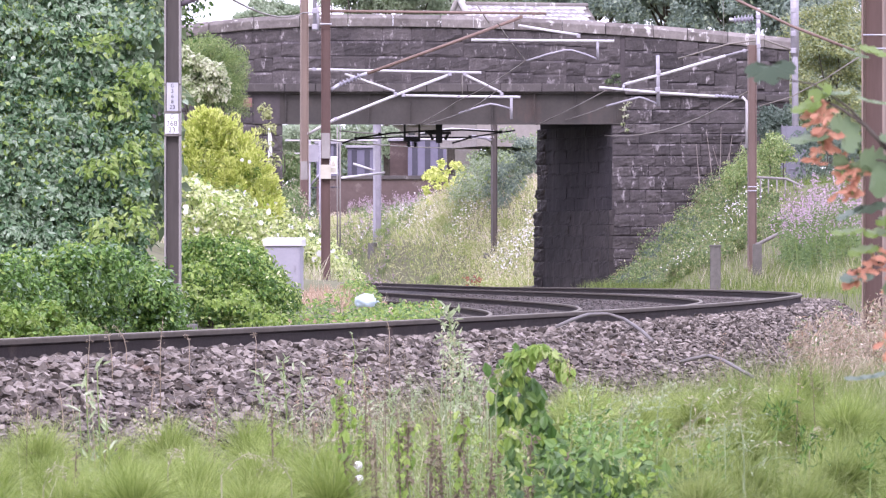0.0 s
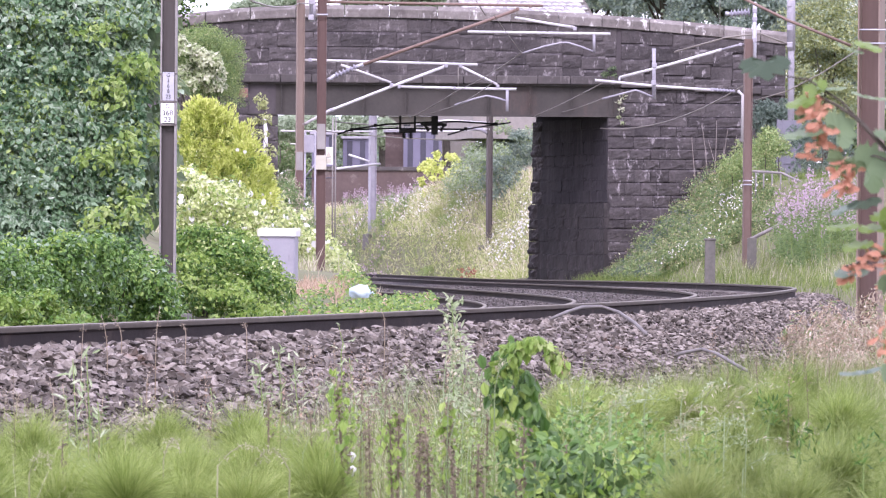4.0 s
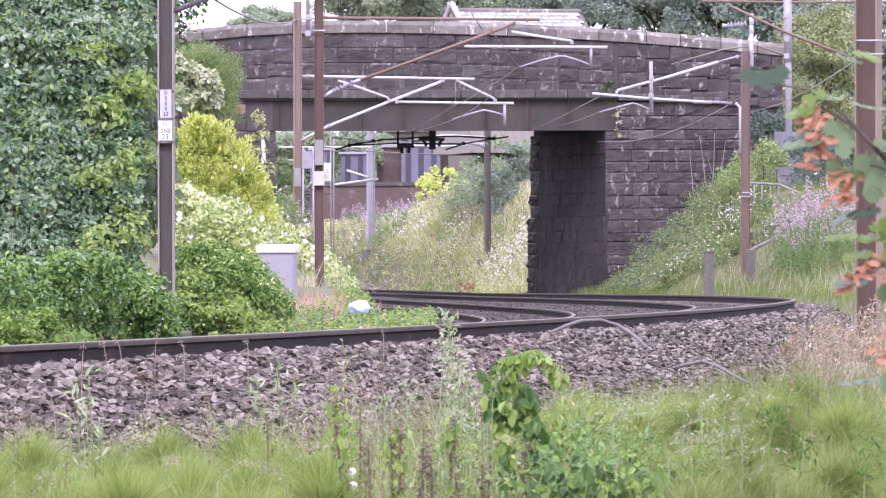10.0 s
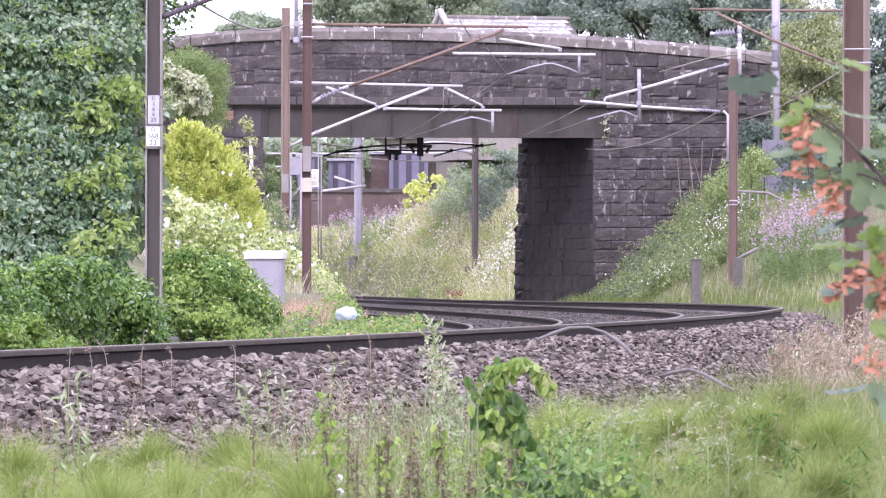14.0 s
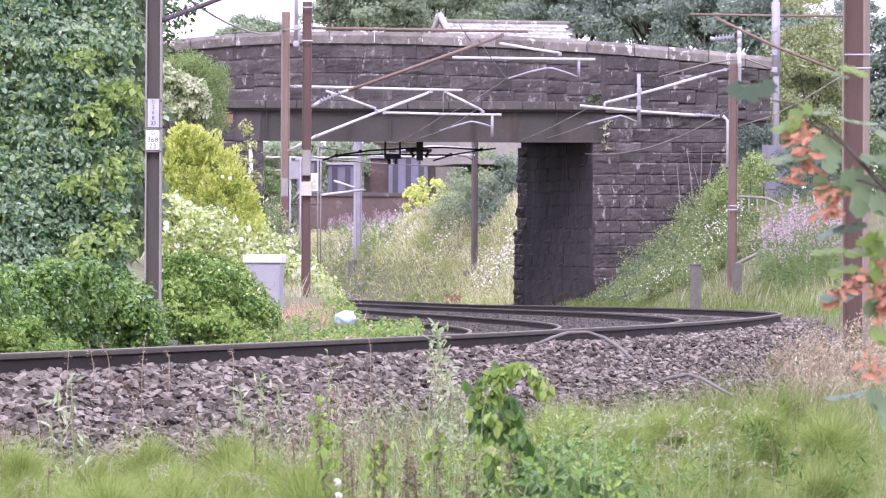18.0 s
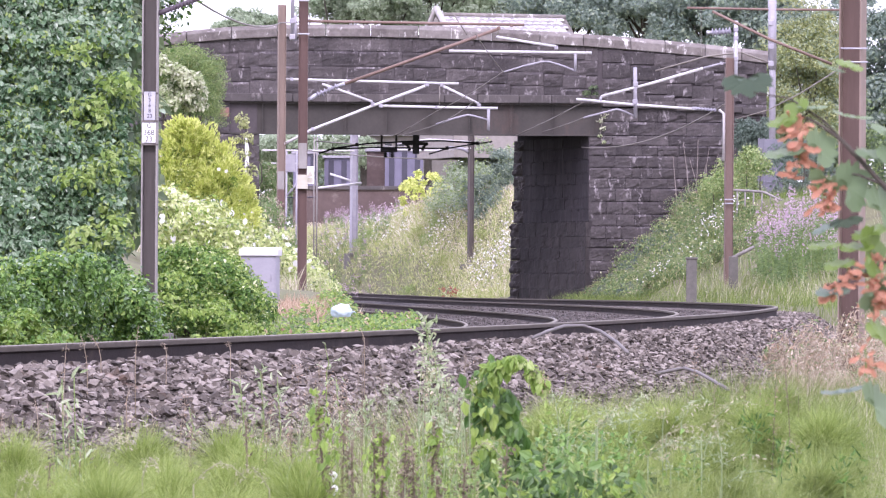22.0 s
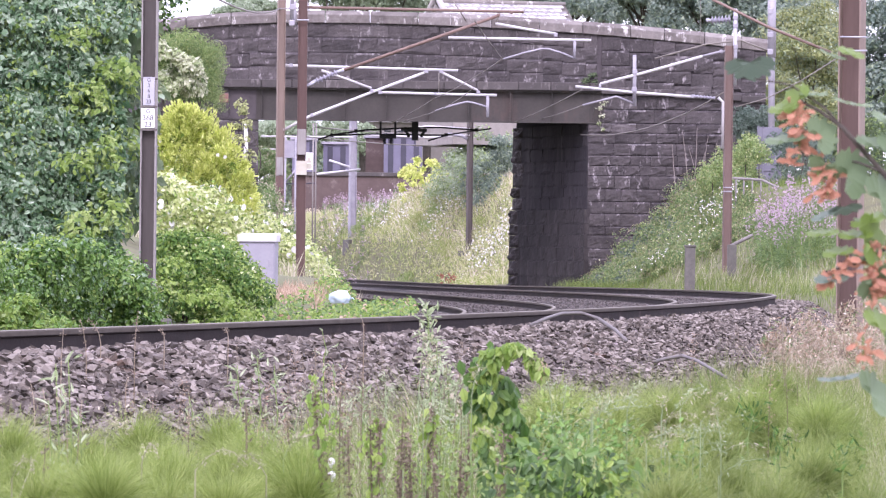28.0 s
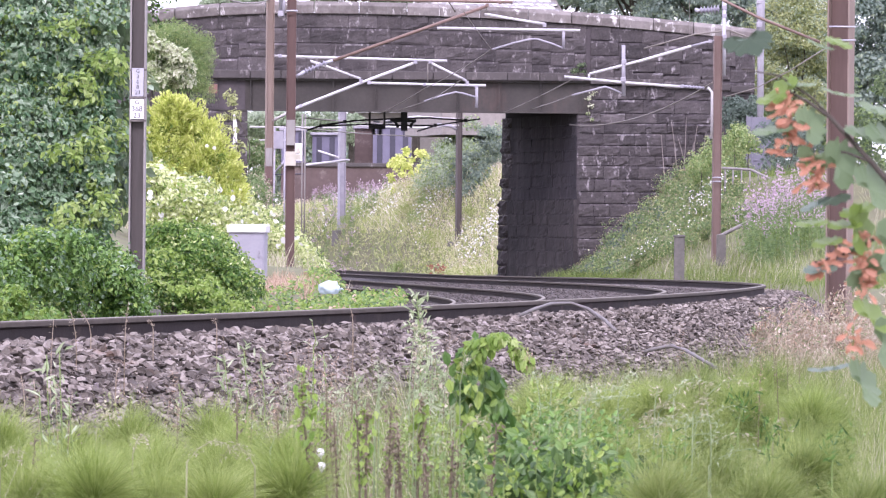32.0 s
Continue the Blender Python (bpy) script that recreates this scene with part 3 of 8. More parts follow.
LOBED = (np.array([(0, 0, 0), (-.18, -.12, .03), (-.5, .12, .08), (-.28, .32, .05), (-.52, .62, .06), (-.2, .62, .04), (0, 1, -.08),
                   (.2, .62, .04), (.52, .62, .06), (.28, .32, .05), (.5, .12, .08), (.18, -.12, .03), (0, .45, -.03)]),
         np.array([(0, 1, 2), (0, 2, 3), (0, 3, 12), (3, 5, 12), (3, 4, 5), (12, 5, 6), (12, 6, 7), (12, 7, 9), (9, 7, 8), (0, 12, 9), (0, 9, 10), (0, 10, 11)]))
HEART = (np.array([(0, 0.06, 0), (-.3, -.06, .05), (-.46, .22, .08), (-.3, .62, .05), (0, 1, -.1), (.3, .62, .05), (.46, .22, .08), (.3, -.06, .05)]), np.array([(0, 1, 2), (0, 2, 3), (0, 3, 4), (0, 4, 5), (0, 5, 6), (0, 6, 7)]))
# a broad five-lobed leaf with shallow notches and a toothed edge
_a = np.radians([200, 215, 232, 205, 180, 165, 150, 140, 128, 118, 108, 99, 90, 81, 72, 62, 52, 40, 30, 15, 0, -25, -52, -35, -20])
_r = np.array([.14, .3, .38, .5, .52, .47, .58, .44, .6, .7, .6, .72, .86, .72, .6, .7, .6, .44, .58, .47, .52, .5, .38, .3, .14])
SYCAMORE = (np.concatenate([[(0, .22, -.02)], np.stack([_r * np.cos(_a), .22 + _r * np.sin(_a), .1 * abs(np.cos(_a)) - .12 * np.clip(np.sin(_a), 0, 1) ** 3], 1)]), np.array([(0, i, i + 1) for i in range(1, 25)]))


def unit(v):
    return v / np.maximum(np.linalg.norm(v, axis=-1, keepdims=True), 1e-9)


def leaves(name, pos, facing, size, mat, parent=None, shape=OVAL, hang=0.6, jitter=0.5, label="", width=None, grow=None):
    """Many small leaves: pos (n, 3), facing (n, 3) their upper side's way, size (n). grow: the way of their length."""
    pos, size = np.asarray(pos, float), np.broadcast_to(np.asarray(size, float), (len(pos),))
    k = len(pos)
    nrm = unit(unit(np.broadcast_to(np.asarray(facing, float), (k, 3))) + jitter * rng.normal(size=(k, 3)))
    way = np.array([0, 0, -hang]) + 0.7 * rng.normal(size=(k, 3)) if grow is None else np.asarray(grow, float)
    way = unit(way - nrm * np.sum(way * nrm, 1, keepdims=True))
    side = np.cross(way, nrm)
    t, polys = shape
    w = size if width is None else np.broadcast_to(np.asarray(width, float), (k,))
    v = (pos[:, None] + side[:, None] * (t[None, :, 0:1] * w[:, None, None]) + way[:, None] * (t[None, :, 1:2] * size[:, None, None])
         + nrm[:, None] * (t[None, :, 2:3] * size[:, None, None]))
    f = polys[None] + (np.arange(k) * len(t))[:, None, None]
    ob = np_mesh(name, v.reshape(-1, 3), f.reshape(-1, polys.shape[1]), mat, parent, label)
    return tagged(ob, kind="stuff" if k > 60 else "")


def lump(q, seed=0.0):
    """A smooth uneven value in about -1 to 1 for points q (n, 3)."""
    a = np.sin(q[:, 0] * 1.7 + seed) + np.sin(q[:, 1] * 1.3 + 2.1 * seed + q[:, 2]) + np.sin(q[:, 2] * 2.1 + q[:, 0] * 0.8 + seed)
    b = np.sin(q[:, 0] * 4.3 + q[:, 2] * 3.1 + seed) + np.sin(q[:, 1] * 3.9 - q[:, 2] * 4.7 + seed)
    return a / 4.5 + b / 6


def shell(centre, radii, n, depth=0.35, low=-0.5, rough=0.25, front=False):
    """Points in the outer skin of an uneven ellipsoid, and their outward ways."""
    d = unit(rng.normal(size=(int(n * 2.5) + 20, 3)))
    d = d[d[:, 2] > low]
    if front:
        d = d[d[:, 1] < 0.35]
    d = d[:n]
    r = 1 - depth * rng.random(len(d)) ** 1.5
    radii = np.asarray(radii, float)
    r = r * (1 + rough * lump(d * radii * 1.6 + np.asarray(centre)))
    return np.asarray(centre) + d * radii * r[:, None], unit(d / radii)


def clumps(centres, radius, n, depth=0.5, low=-0.6, flat=0.8):
    out = [shell(c, (r, r, r * flat), n, depth, low, 0.15) for c, r in zip(centres, radius)]
    return np.concatenate([a for a, _ in out]), np.concatenate([b for _, b in out])


def blades(name, x, y, z, height, width, mat, parent=None, lean=0.25, label="", shape=BLADE, grow=None):
    k = len(x)
    if grow is None:
        q = np.stack([x * 1.6, y * 0.6, 0 * x], 1)
        bend = np.stack([lump(q, 5.0), lump(q, 9.0)], 1) * 1.3
        way = np.concatenate([lean * (0.8 * rng.normal(size=(k, 2)) + bend), np.ones((k, 1))], 1)
        face = np.concatenate([-bend - 0.6 * rng.normal(size=(k, 2)), np.zeros((k, 1)) + 0.05], 1)
    else:
        way = grow
        face = np.stack([rng.normal(size=k), rng.normal(size=k), np.zeros(k) + 0.05], 1)
    return leaves(name, np.stack([x, y, z], 1), face, height, mat, parent, shape, jitter=0.0, label=label, width=width, grow=way)


# ---- the line of the track ----
START_X, START_Y, START_TURN, SIX_FOOT = -2.532, 35.516, 1.37905, 1.945
CURVES = [0.000811, 0.003033, 0.003511, 0.000176, -0.00038, 0.001148, 0.002399, 0.003593, 0.003875]
LEVELS = [[-0.0178, 0.0612, 0.039, -0.0194, 0.0289, 0.0184, 0.011], [-0.1014, -0.0701, -0.0631, -0.0706, -0.0609, -0.078, -0.0854], [-0.2108, -0.2154, -0.2056, -0.1621, -0.1553, -0.1521, -0.1509], [-0.3211, -0.3314, -0.308, -0.2777, -0.263, -0.2562, -0.2536]]
LENGTH, STEP = 300.0, 0.5
_s = np.arange(-40.0, LENGTH + STEP / 2, STEP)
_k = np.interp(_s, np.linspace(0, LENGTH, 9), CURVES)
_i0 = int(np.argmin(abs(_s)))
_turn = np.concatenate([[0], np.cumsum((_k[1:] + _k[:-1]) / 2 * STEP)])
_turn = START_TURN + _turn - _turn[_i0]
_x = np.concatenate([[0], np.cumsum(np.cos(_turn[:-1] + _k[:-1] * STEP / 2) * STEP)])
_y = np.concatenate([[0], np.cumsum(np.sin(_turn[:-1] + _k[:-1] * STEP / 2) * STEP)])
_x, _y = _x - _x[_i0] + START_X, _y - _y[_i0] + START_Y
OFFSETS = (0.0, 1.505, 1.505 + SIX_FOOT, 3.01 + SIX_FOOT)
_z = [np.interp(_s, np.linspace(0, LENGTH, 7), q) for q in LEVELS]


def line(s, d):
    """The plan place at s metres along the outer rail and d metres to its right, and its heading."""
    s = np.asarray(s, float)
    t = np.interp(s, _s, _turn)
    return np.interp(s, _s, _x) + np.sin(t) * d, np.interp(s, _s, _y) - np.cos(t) * d, t


def rail_z(s, i):
    return np.interp(s, _s, _z[i])


def aside(x, y):
    """For plan points: metres along the track, and to the right of its outer rail."""
    x, y = np.atleast_1d(np.asarray(x, float)), np.atleast_1d(np.asarray(y, float))
    best = np.interp(y, _y, _s)
    for _ in range(3):
        px, py, t = line(best, 0.0)
        best = np.clip(best + (x - px) * np.cos(t) + (y - py) * np.sin(t), -40, LENGTH)
    px, py, t = line(best, 0.0)
    return best, (x - px) * np.sin(t) - (y - py) * np.cos(t)


def ease(v, a, b):
    q = np.clip((np.asarray(v, float) - a) / (b - a), 0, 1)
    return q * q * (3 - 2 * q)


def ground_z(x, y):
    x, y = np.atleast_1d(np.asarray(x, float)), np.atleast_1d(np.asarray(y, float))
    s, d = aside(x, y)
    right = -0.85 + 0.8 * ease(y, 60, 115)
    slope = 0.02 + 0.28 * ease(y, 115, 150) + 0.72 * ease(y, 148, 172) + 0.2 * ease(y, 205, 240)
    toe = 2.8 + 0.8 * ease(y, 158, 172) - 0.5 * ease(y, 190, 203) - 1.8 * ease(y, 206, 245)
    right = right + np.clip((d - toe) * slope, 0, 2.75 + 1.0 * ease(y, 200, 238) - 1.1 * ease(y, 240, 266))
    left = -0.45 + 0.65 * ease(y, 70, 125) + np.clip((-d - 8.0) * 0.25, 0, 2.5) * ease(y, 60, 110)
    z = np.where(d > -2.5, right, left)
    bed = ease(-np.abs(d + 2.3), -5.0, -4.0)
    z = z * (1 - bed) + np.minimum(z, -0.75) * bed
    far = ease(np.hypot(x, y), 300, 500)
    bumps = 0.05 * lump(np.stack([x * 1.1, y * 0.9, x * 0], 1), 1.0)
    return z + bumps * (1 - bed) + 1.5 * far


# ---- ground ----
def build_ground():
    gx = np.unique(np.concatenate([np.linspace(-900, -40, 14), np.linspace(-40, -14, 20), np.linspace(-14, 14, 90), np.linspace(14, 40, 20), np.linspace(40, 900, 14)]))
    gy = np.unique(np.concatenate([np.linspace(-300, -10, 10), np.linspace(-10, 70, 160), np.linspace(70, 340, 220), np.linspace(340, 1800, 20)]))
    xx, yy = np.meshgrid(gx, gy)
    v = np.stack([xx.ravel(), yy.ravel(), ground_z(xx.ravel(), yy.ravel())], 1)
    w, h = len(gx), len(gy)
    i = (np.arange(h - 1)[:, None] * w + np.arange(w - 1)[None]).ravel()
    ob = np_mesh("ground", v, np.stack([i, i + 1, i + w + 1, i + w], 1), M["ground"], smooth=True)
    tagged(ob, "rough lineside soil under grass and weeds", "ground", kind="structure")


build_ground()


# ---- ballast bed ----
def bed_height(s, d):
    """The top of the ballast at d metres right of the outer rail."""
    za, zb, zc, zd = (rail_z(s, i) for i in range(4))
    e = 4.965
    marks = np.array([-6.6, -5.5, -e, -OFFSETS[2], -OFFSETS[1], 0.0, 0.55, 1.9])
    vals = np.stack([np.full_like(za, -0.95), zd - 0.22, zd - 0.135, zc - 0.135, zb - 0.135, za - 0.17, za - 0.175, np.full_like(za, -0.92)], 0)
    out = np.empty_like(za)
    for j in range(len(marks) - 1):
        k = (d >= marks[j]) & (d <= marks[j + 1])
        q = (d[k] - marks[j]) / (marks[j + 1] - marks[j])
        out[k] = vals[j][k] * (1 - q) + vals[j + 1][k] * q
    return out


def build_bed():
    s = np.arange(-38, 298, 1.0)
    d = np.array([-6.6, -5.5, -4.965, -OFFSETS[2], -2.4, -OFFSETS[1], -0.7, 0.0, 0.3, 0.55, 1.2, 1.9])
    ss, dd = np.meshgrid(s, d, indexing="ij")
    x, y, _ = line(ss.ravel(), dd.ravel())
    z = bed_height(ss.ravel(), dd.ravel())
    w = len(d)
    i = (np.arange(len(s) - 1)[:, None] * w + np.arange(w - 1)[None]).ravel()
    ob = np_mesh("ballast_bed", np.stack([x, y, z], 1), np.stack([i, i + 1, i + w + 1, i + w], 1)[:, ::-1], M["bed"], smooth=True)
    return tagged(ob, "purplish-grey crushed stone ballast bed with shoulders under both tracks", "ballast", kind="structure")


BED = build_bed()


# ---- rails and sleepers ----
# half profile of a flat-bottom rail: across, height from the top
PROFILE = [(0.0, 0.0), (0.022, -0.001), (0.032, -0.005), (0.0355, -0.014), (0.036, -0.036), (0.027, -0.043), (0.010, -0.05),
           (0.0095, -0.115), (0.02, -0.128), (0.07, -0.147), (0.07, -0.159)]
FULL = [(-a, b) for a, b in PROFILE[:0:-1]] + PROFILE


def build_rail(track, i):
    s = np.arange(-38, 298, 1.0)
    d = -OFFSETS[i]
    zz = rail_z(s, i)
    rows = []
    for a, b in FULL:
        x, y, _ = line(s, d + a)
        rows.append(np.stack([x, y, zz + b], 1))
    v = np.stack(rows, 1)
    k = len(FULL)
    j = np.arange(k - 1)
    base = (np.arange(len(s) - 1) * k)[:, None]
    q = np.stack([base + j, base + j + 1, base + k + j + 1, base + k + j], 2).reshape(-1, 4)
    ob = np_mesh("rail", v.reshape(-1, 3), q, [M["rust"], M["railtop"], M["railhead"]], track, "worn steel running rail with rusty web", smooth=False)
    top = np.array([1 if (abs(FULL[n][0]) < 0.03 and FULL[n][1] > -0.006 and FULL[n + 1][1] > -0.006) else 2 if min(FULL[n][1], FULL[n + 1][1]) > -0.04 else 0 for n in range(k - 1)], np.int32)
    ob.data.polygons.foreach_set("material_index", np.tile(top, len(s) - 1))


def sleeper_mesh():
    bm = bmesh.new()
    box(bm, (-1.25, -0.13, -0.2), (1.25, 0.13, 0.0))
    bmesh.ops.bevel(bm, geom=bm.edges[:], offset=0.02, segments=1, affect="EDGES")
    for g in (-0.7525, 0.7525):
        for e in (-0.11, 0.11):
            box(bm, (g + e - 0.035, -0.06, 0.0), (g + e + 0.035, 0.06, 0.035))
    me = bpy.data.meshes.new("sleeper")
    bm.to_mesh(me)
    bm.free()
    me.materials.append(M["sleeper"])
    return me


SLEEPER = sleeper_mesh()
for a, b, label in ((0, 1, "canted running line nearer the grass verge, rails on concrete sleepers"), (2, 3, "second running line, rails on concrete sleepers")):
    track = thing("railway_track", label=label, category="track", group="running lines", kind="structure")
    build_rail(track, a)
    build_rail(track, b)
    for s in np.arange(-8.0, 200.0, 0.72):
        za, zb = float(rail_z(s, a)), float(rail_z(s, b))
        x, y, t = line(s, -(OFFSETS[a] + OFFSETS[b]) / 2)
        ob = new("sleeper", SLEEPER)
        ob.parent = track
        cant = math.atan2(za - zb, 1.505)
        ob.matrix_world = Matrix.Translation((float(x), float(y), (za + zb) / 2 - 0.163)) @ Matrix.Rotation(float(t) - math.pi / 2, 4, "Z") @ Matrix.Rotation(-cant, 4, "Y")


# ---- ballast stones ----
CUBE = np.array([(-1, -1, -1), (1, -1, -1), (1, 1, -1), (-1, 1, -1), (-1, -1, 1), (1, -1, 1), (1, 1, 1), (-1, 1, 1)], float) * 0.5
QUADS = np.array([(0, 3, 2, 1), (4, 5, 6, 7), (0, 1, 5, 4), (1, 2, 6, 5), (2, 3, 7, 6), (3, 0, 4, 7)])


def turn_any(n):
    q = unit(rng.normal(size=(n, 4)))
    w, x, y, z = q.T
    return np.stack([1 - 2 * (y * y + z * z), 2 * (x * y - z * w), 2 * (x * z + y * w), 2 * (x * y + z * w), 1 - 2 * (x * x + z * z), 2 * (y * z - x * w),
                     2 * (x * z - y * w), 2 * (y * z + x * w), 1 - 2 * (x * x + y * y)], 1).reshape(n, 3, 3)


OCTA = np.array([(-1, 0, 0), (1, 0, 0), (0, -1, 0), (0, 1, 0), (0, 0, -1), (0, 0, 1)], float) * 0.62
TRIS = np.array([(0, 2, 5), (2, 1, 5), (1, 3, 5), (3, 0, 5), (2, 0, 4), (1, 2, 4), (3, 1, 4), (0, 3, 4)])


def stones(name, s, d, size, lift=0.2, mat="stone", far=False):
    n = len(s)
    x, y, _ = line(s, d)
    z = bed_height(s, d) + size * lift * rng.normal(0.6, 0.7, n).clip(-0.3, 1.8)
    corners, faces = (OCTA, TRIS) if far else (CUBE, QUADS)
    k = len(corners)
    shape = corners[None] * rng.uniform(0.5, 1.5, (n, 1, 3)) + rng.normal(0, 0.19, (n, k, 3))
    v = np.einsum("nij,nkj->nki", turn_any(n), shape) * size[:, None, None]
    v[:, :, 2] *= 0.68
    v = v + np.stack([x, y, z], 1)[:, None]
    ob = np_mesh(name, v.reshape(-1, 3), (faces[None] + (np.arange(n) * k)[:, None, None]).reshape(-1, faces.shape[1]), M[mat], BED, "loose angular purplish-grey ballast stones")
    return tagged(ob, kind="stuff")


def scatter(s0, s1, d0, d1, n):
    return rng.uniform(s0, s1, n), rng.uniform(d0, d1, n)


s, d = scatter(-5.5, 22, 0.12, 1.8, 68000)
stones("ballast_stones", s, d, 0.015 + 0.03 * rng.random(len(s)) ** 1.7, 0.8)
s, d = scatter(22, 67, 0.12, 1.8, 58000)
stones("ballast_stones", s, d, 0.022 + 0.032 * rng.random(len(s)) ** 1.4, 0.7, far=True)
s, d = scatter(67, 115, 0.15, 1.7, 6000)
stones("ballast_stones", s, d, rng.uniform(0.05, 0.08, len(s)), 0.3, far=True)
s, d = scatter(34, 140, -6.0, -0.12, 34000)
keep = np.min([abs(d + o) for o in OFFSETS], axis=0) > 0.11
stones("ballast_stones", s[keep], d[keep], rng.uniform(0.03, 0.055, int(keep.sum())), 0.1, "stone_dark", far=True)


def stone_mesh(seed):
    r = random.Random(seed)
    bm = bmesh.new()
    for v in bmesh.ops.create_icosphere(bm, subdivisions=1, radius=0.5)["verts"]:
        v.co *= r.uniform(0.75, 1.15)
        v.co.z *= 0.7
    me = bpy.data.meshes.new("stone")
    bm.to_mesh(me)
    bm.free()
    me.materials.append(M["stone_single"])
    return me


M["stone_single"] = material("ballast_stone_loose", [(0.12, 0.1, 0.1), (0.24, 0.2, 0.2), (0.36, 0.31, 0.31)], 0.85, scale=5, fine=60, vary=0.6)
STONES = [stone_mesh(i) for i in range(8)]
s, d = scatter(-3, 22, 0.25, 1.6, 280)
z = bed_height(s, d)
x, y, _ = line(s, d)
for i in range(280):
    ob = new("stone", STONES[i % 8])
    ob.parent = BED
    k = random.uniform(0.035, 0.065)
    ob.matrix_world = Matrix.LocRotScale((x[i], y[i], z[i] + 0.03), Euler([random.uniform(0, 6) for _ in range(3)]), (k, k * random.uniform(0.7, 1.2), k * 0.8))


# ---- bridge ----
FACE = 183.0     # the near face of the bridge
BACK = 190.0     # its far face
BX0, BX1 = -8.045, 10.172
PIL = 5.335
OPEN_L, OPEN_R = -4.720, 4.970
SOFFIT, LEDGE0, LEDGE1 = 4.780, 5.710, 5.960


def hump(x):
    """How far the parapet drops from its crown at x."""
    return -0.0043 * (x + 2.6) ** 2 - 0.012 * max(0.0, -x - 3.5) ** 2 + 0.012 * max(0.0, -x - 6.7) ** 2


def block_mesh(seed, rough=0.05):
    """A rock-faced block, 1 x 1 in front (x, z), 0.12 m deep behind its face; the front looks to -y."""
    r = random.Random(seed)
    nx, nz = 9, 6
    bm = bmesh.new()
    grid = [[None] * (nz + 1) for _ in range(nx + 1)]
    shift = Vector((r.uniform(0, 90), r.uniform(0, 90), r.uniform(0, 90)))
    tilt_x, tilt_z = r.uniform(-.02, .02), r.uniform(-.025, .01)
    for i in range(nx + 1):
        for j in range(nz + 1):
            x, z = i / nx - 0.5, j / nz - 0.5
            edge = i in (0, nx) or j in (0, nz)
            n = noise.noise(Vector((x * 2.6, z * 2.0, 0)) + shift) + 0.6 * noise.noise(Vector((x * 6, z * 5, 3)) + shift)
            y = -0.008 + 0.012 * n if edge else -rough * (0.55 + 0.75 * n) + tilt_x * x + tilt_z * z
            k = 0.0 if edge else 0.035
            grid[i][j] = bm.verts.new((x + r.uniform(-k, k), y, z + r.uniform(-k, k) - (0.045 * abs(n) if j == nz else 0) + (0.045 * abs(n) if j == 0 else 0)))
    for i in range(nx):
        for j in range(nz):
            f = bm.faces.new((grid[i][j], grid[i + 1][j], grid[i + 1][j + 1], grid[i][j + 1]))
            if j >= nz - 1 and seed % 3 and noise.noise(Vector((i * 0.31, j * 0.5, 7)) + shift) > 0.02:
                f.material_index = 1
    ring = [grid[i][0] for i in range(nx + 1)] + [grid[nx][j] for j in range(1, nz + 1)] + [grid[i][nz] for i in range(nx - 1, -1, -1)] + [grid[0][j] for j in range(nz - 1, 0, -1)]
    back = [bm.verts.new((v.co.x, 0.12, v.co.z)) for v in ring]
    for a in range(len(ring)):
        b = (a + 1) % len(ring)
        bm.faces.new((ring[b], ring[a], back[a], back[b]))
    me = bpy.data.meshes.new("stone_block")
    bm.to_mesh(me)
    bm.free()
    me.materials.append(M["block"])
    me.materials.append(M["lichen"])
    return me


BLOCKS = [block_mesh(i, 0.036) for i in range(16)]
SHADED_SOOTY = [block_mesh(50 + i, 0.012) for i in range(6)]
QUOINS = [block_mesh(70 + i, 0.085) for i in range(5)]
LOW_SOOT_SHADE = [block_mesh(90 + i, 0.018) for i in range(5)]
for _me in LOW_SOOT_SHADE:
    _me.materials[0] = _me.materials[1] = M["soot_shade_low"]
for _me in SHADED_SOOTY:
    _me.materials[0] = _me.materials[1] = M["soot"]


def masonry(parent, start, along, length, rows, seed, sizes=(0.55, 1.15), drop=None, meshes=BLOCKS, ends=None, gap=0.012):
    """Courses of blocks: start (x, y) and the way along; the face looks to the right of that way. rows of (z0, z1)."""
    r = random.Random(seed)
    ax, ay = along
    turn = Matrix.Rotation(math.atan2(ay, ax), 4, "Z")
    for z0, z1 in rows:
        a = 0.0
        while a < length - 0.02:
            w = min(r.uniform(*sizes), length - a)
            if length - a - w < 0.3:
                w = length - a
            c = a + w / 2
            px, py = start[0] + ax * c, start[1] + ay * c
            zc = (z0 + z1) / 2 + (drop(px) if drop else 0)
            quoin = ends and a < 0.1
            ob = new("stone_block", r.choice(ends if quoin else meshes))
            ob.parent = parent
            ob.matrix_world = Matrix.Translation((px + ay * r.uniform(-.012, .012), py - ax * r.uniform(-.012, .012), zc)) @ turn @ Matrix.Diagonal((w - gap, r.uniform(0.5, 1.7), z1 - z0 - gap, 1))
            a += w


def courses(z0, z1, n):
    """n courses of uneven height."""
    r = random.Random(n)
    h = [r.uniform(0.8, 1.2) for _ in range(n)]
    m = [z0 + (z1 - z0) * sum(h[:i]) / sum(h) for i in range(n + 1)]
    return list(zip(m, m[1:]))


bridge = thing("road_bridge", (0, FACE, 0), "soot-blackened stone road bridge with a rusty plate girder over the tracks", "bridge")


def slab(name, lo, hi, mat, label="", parent=bridge, bevel=0.0):
    bm = bmesh.new()
    box(bm, lo, hi, bevel)
    ob = part(name, bm, mat, parent, label)
    ob.matrix_parent_inverse = parent.matrix_world.inverted()
    return ob


bpy.context.view_layer.update()


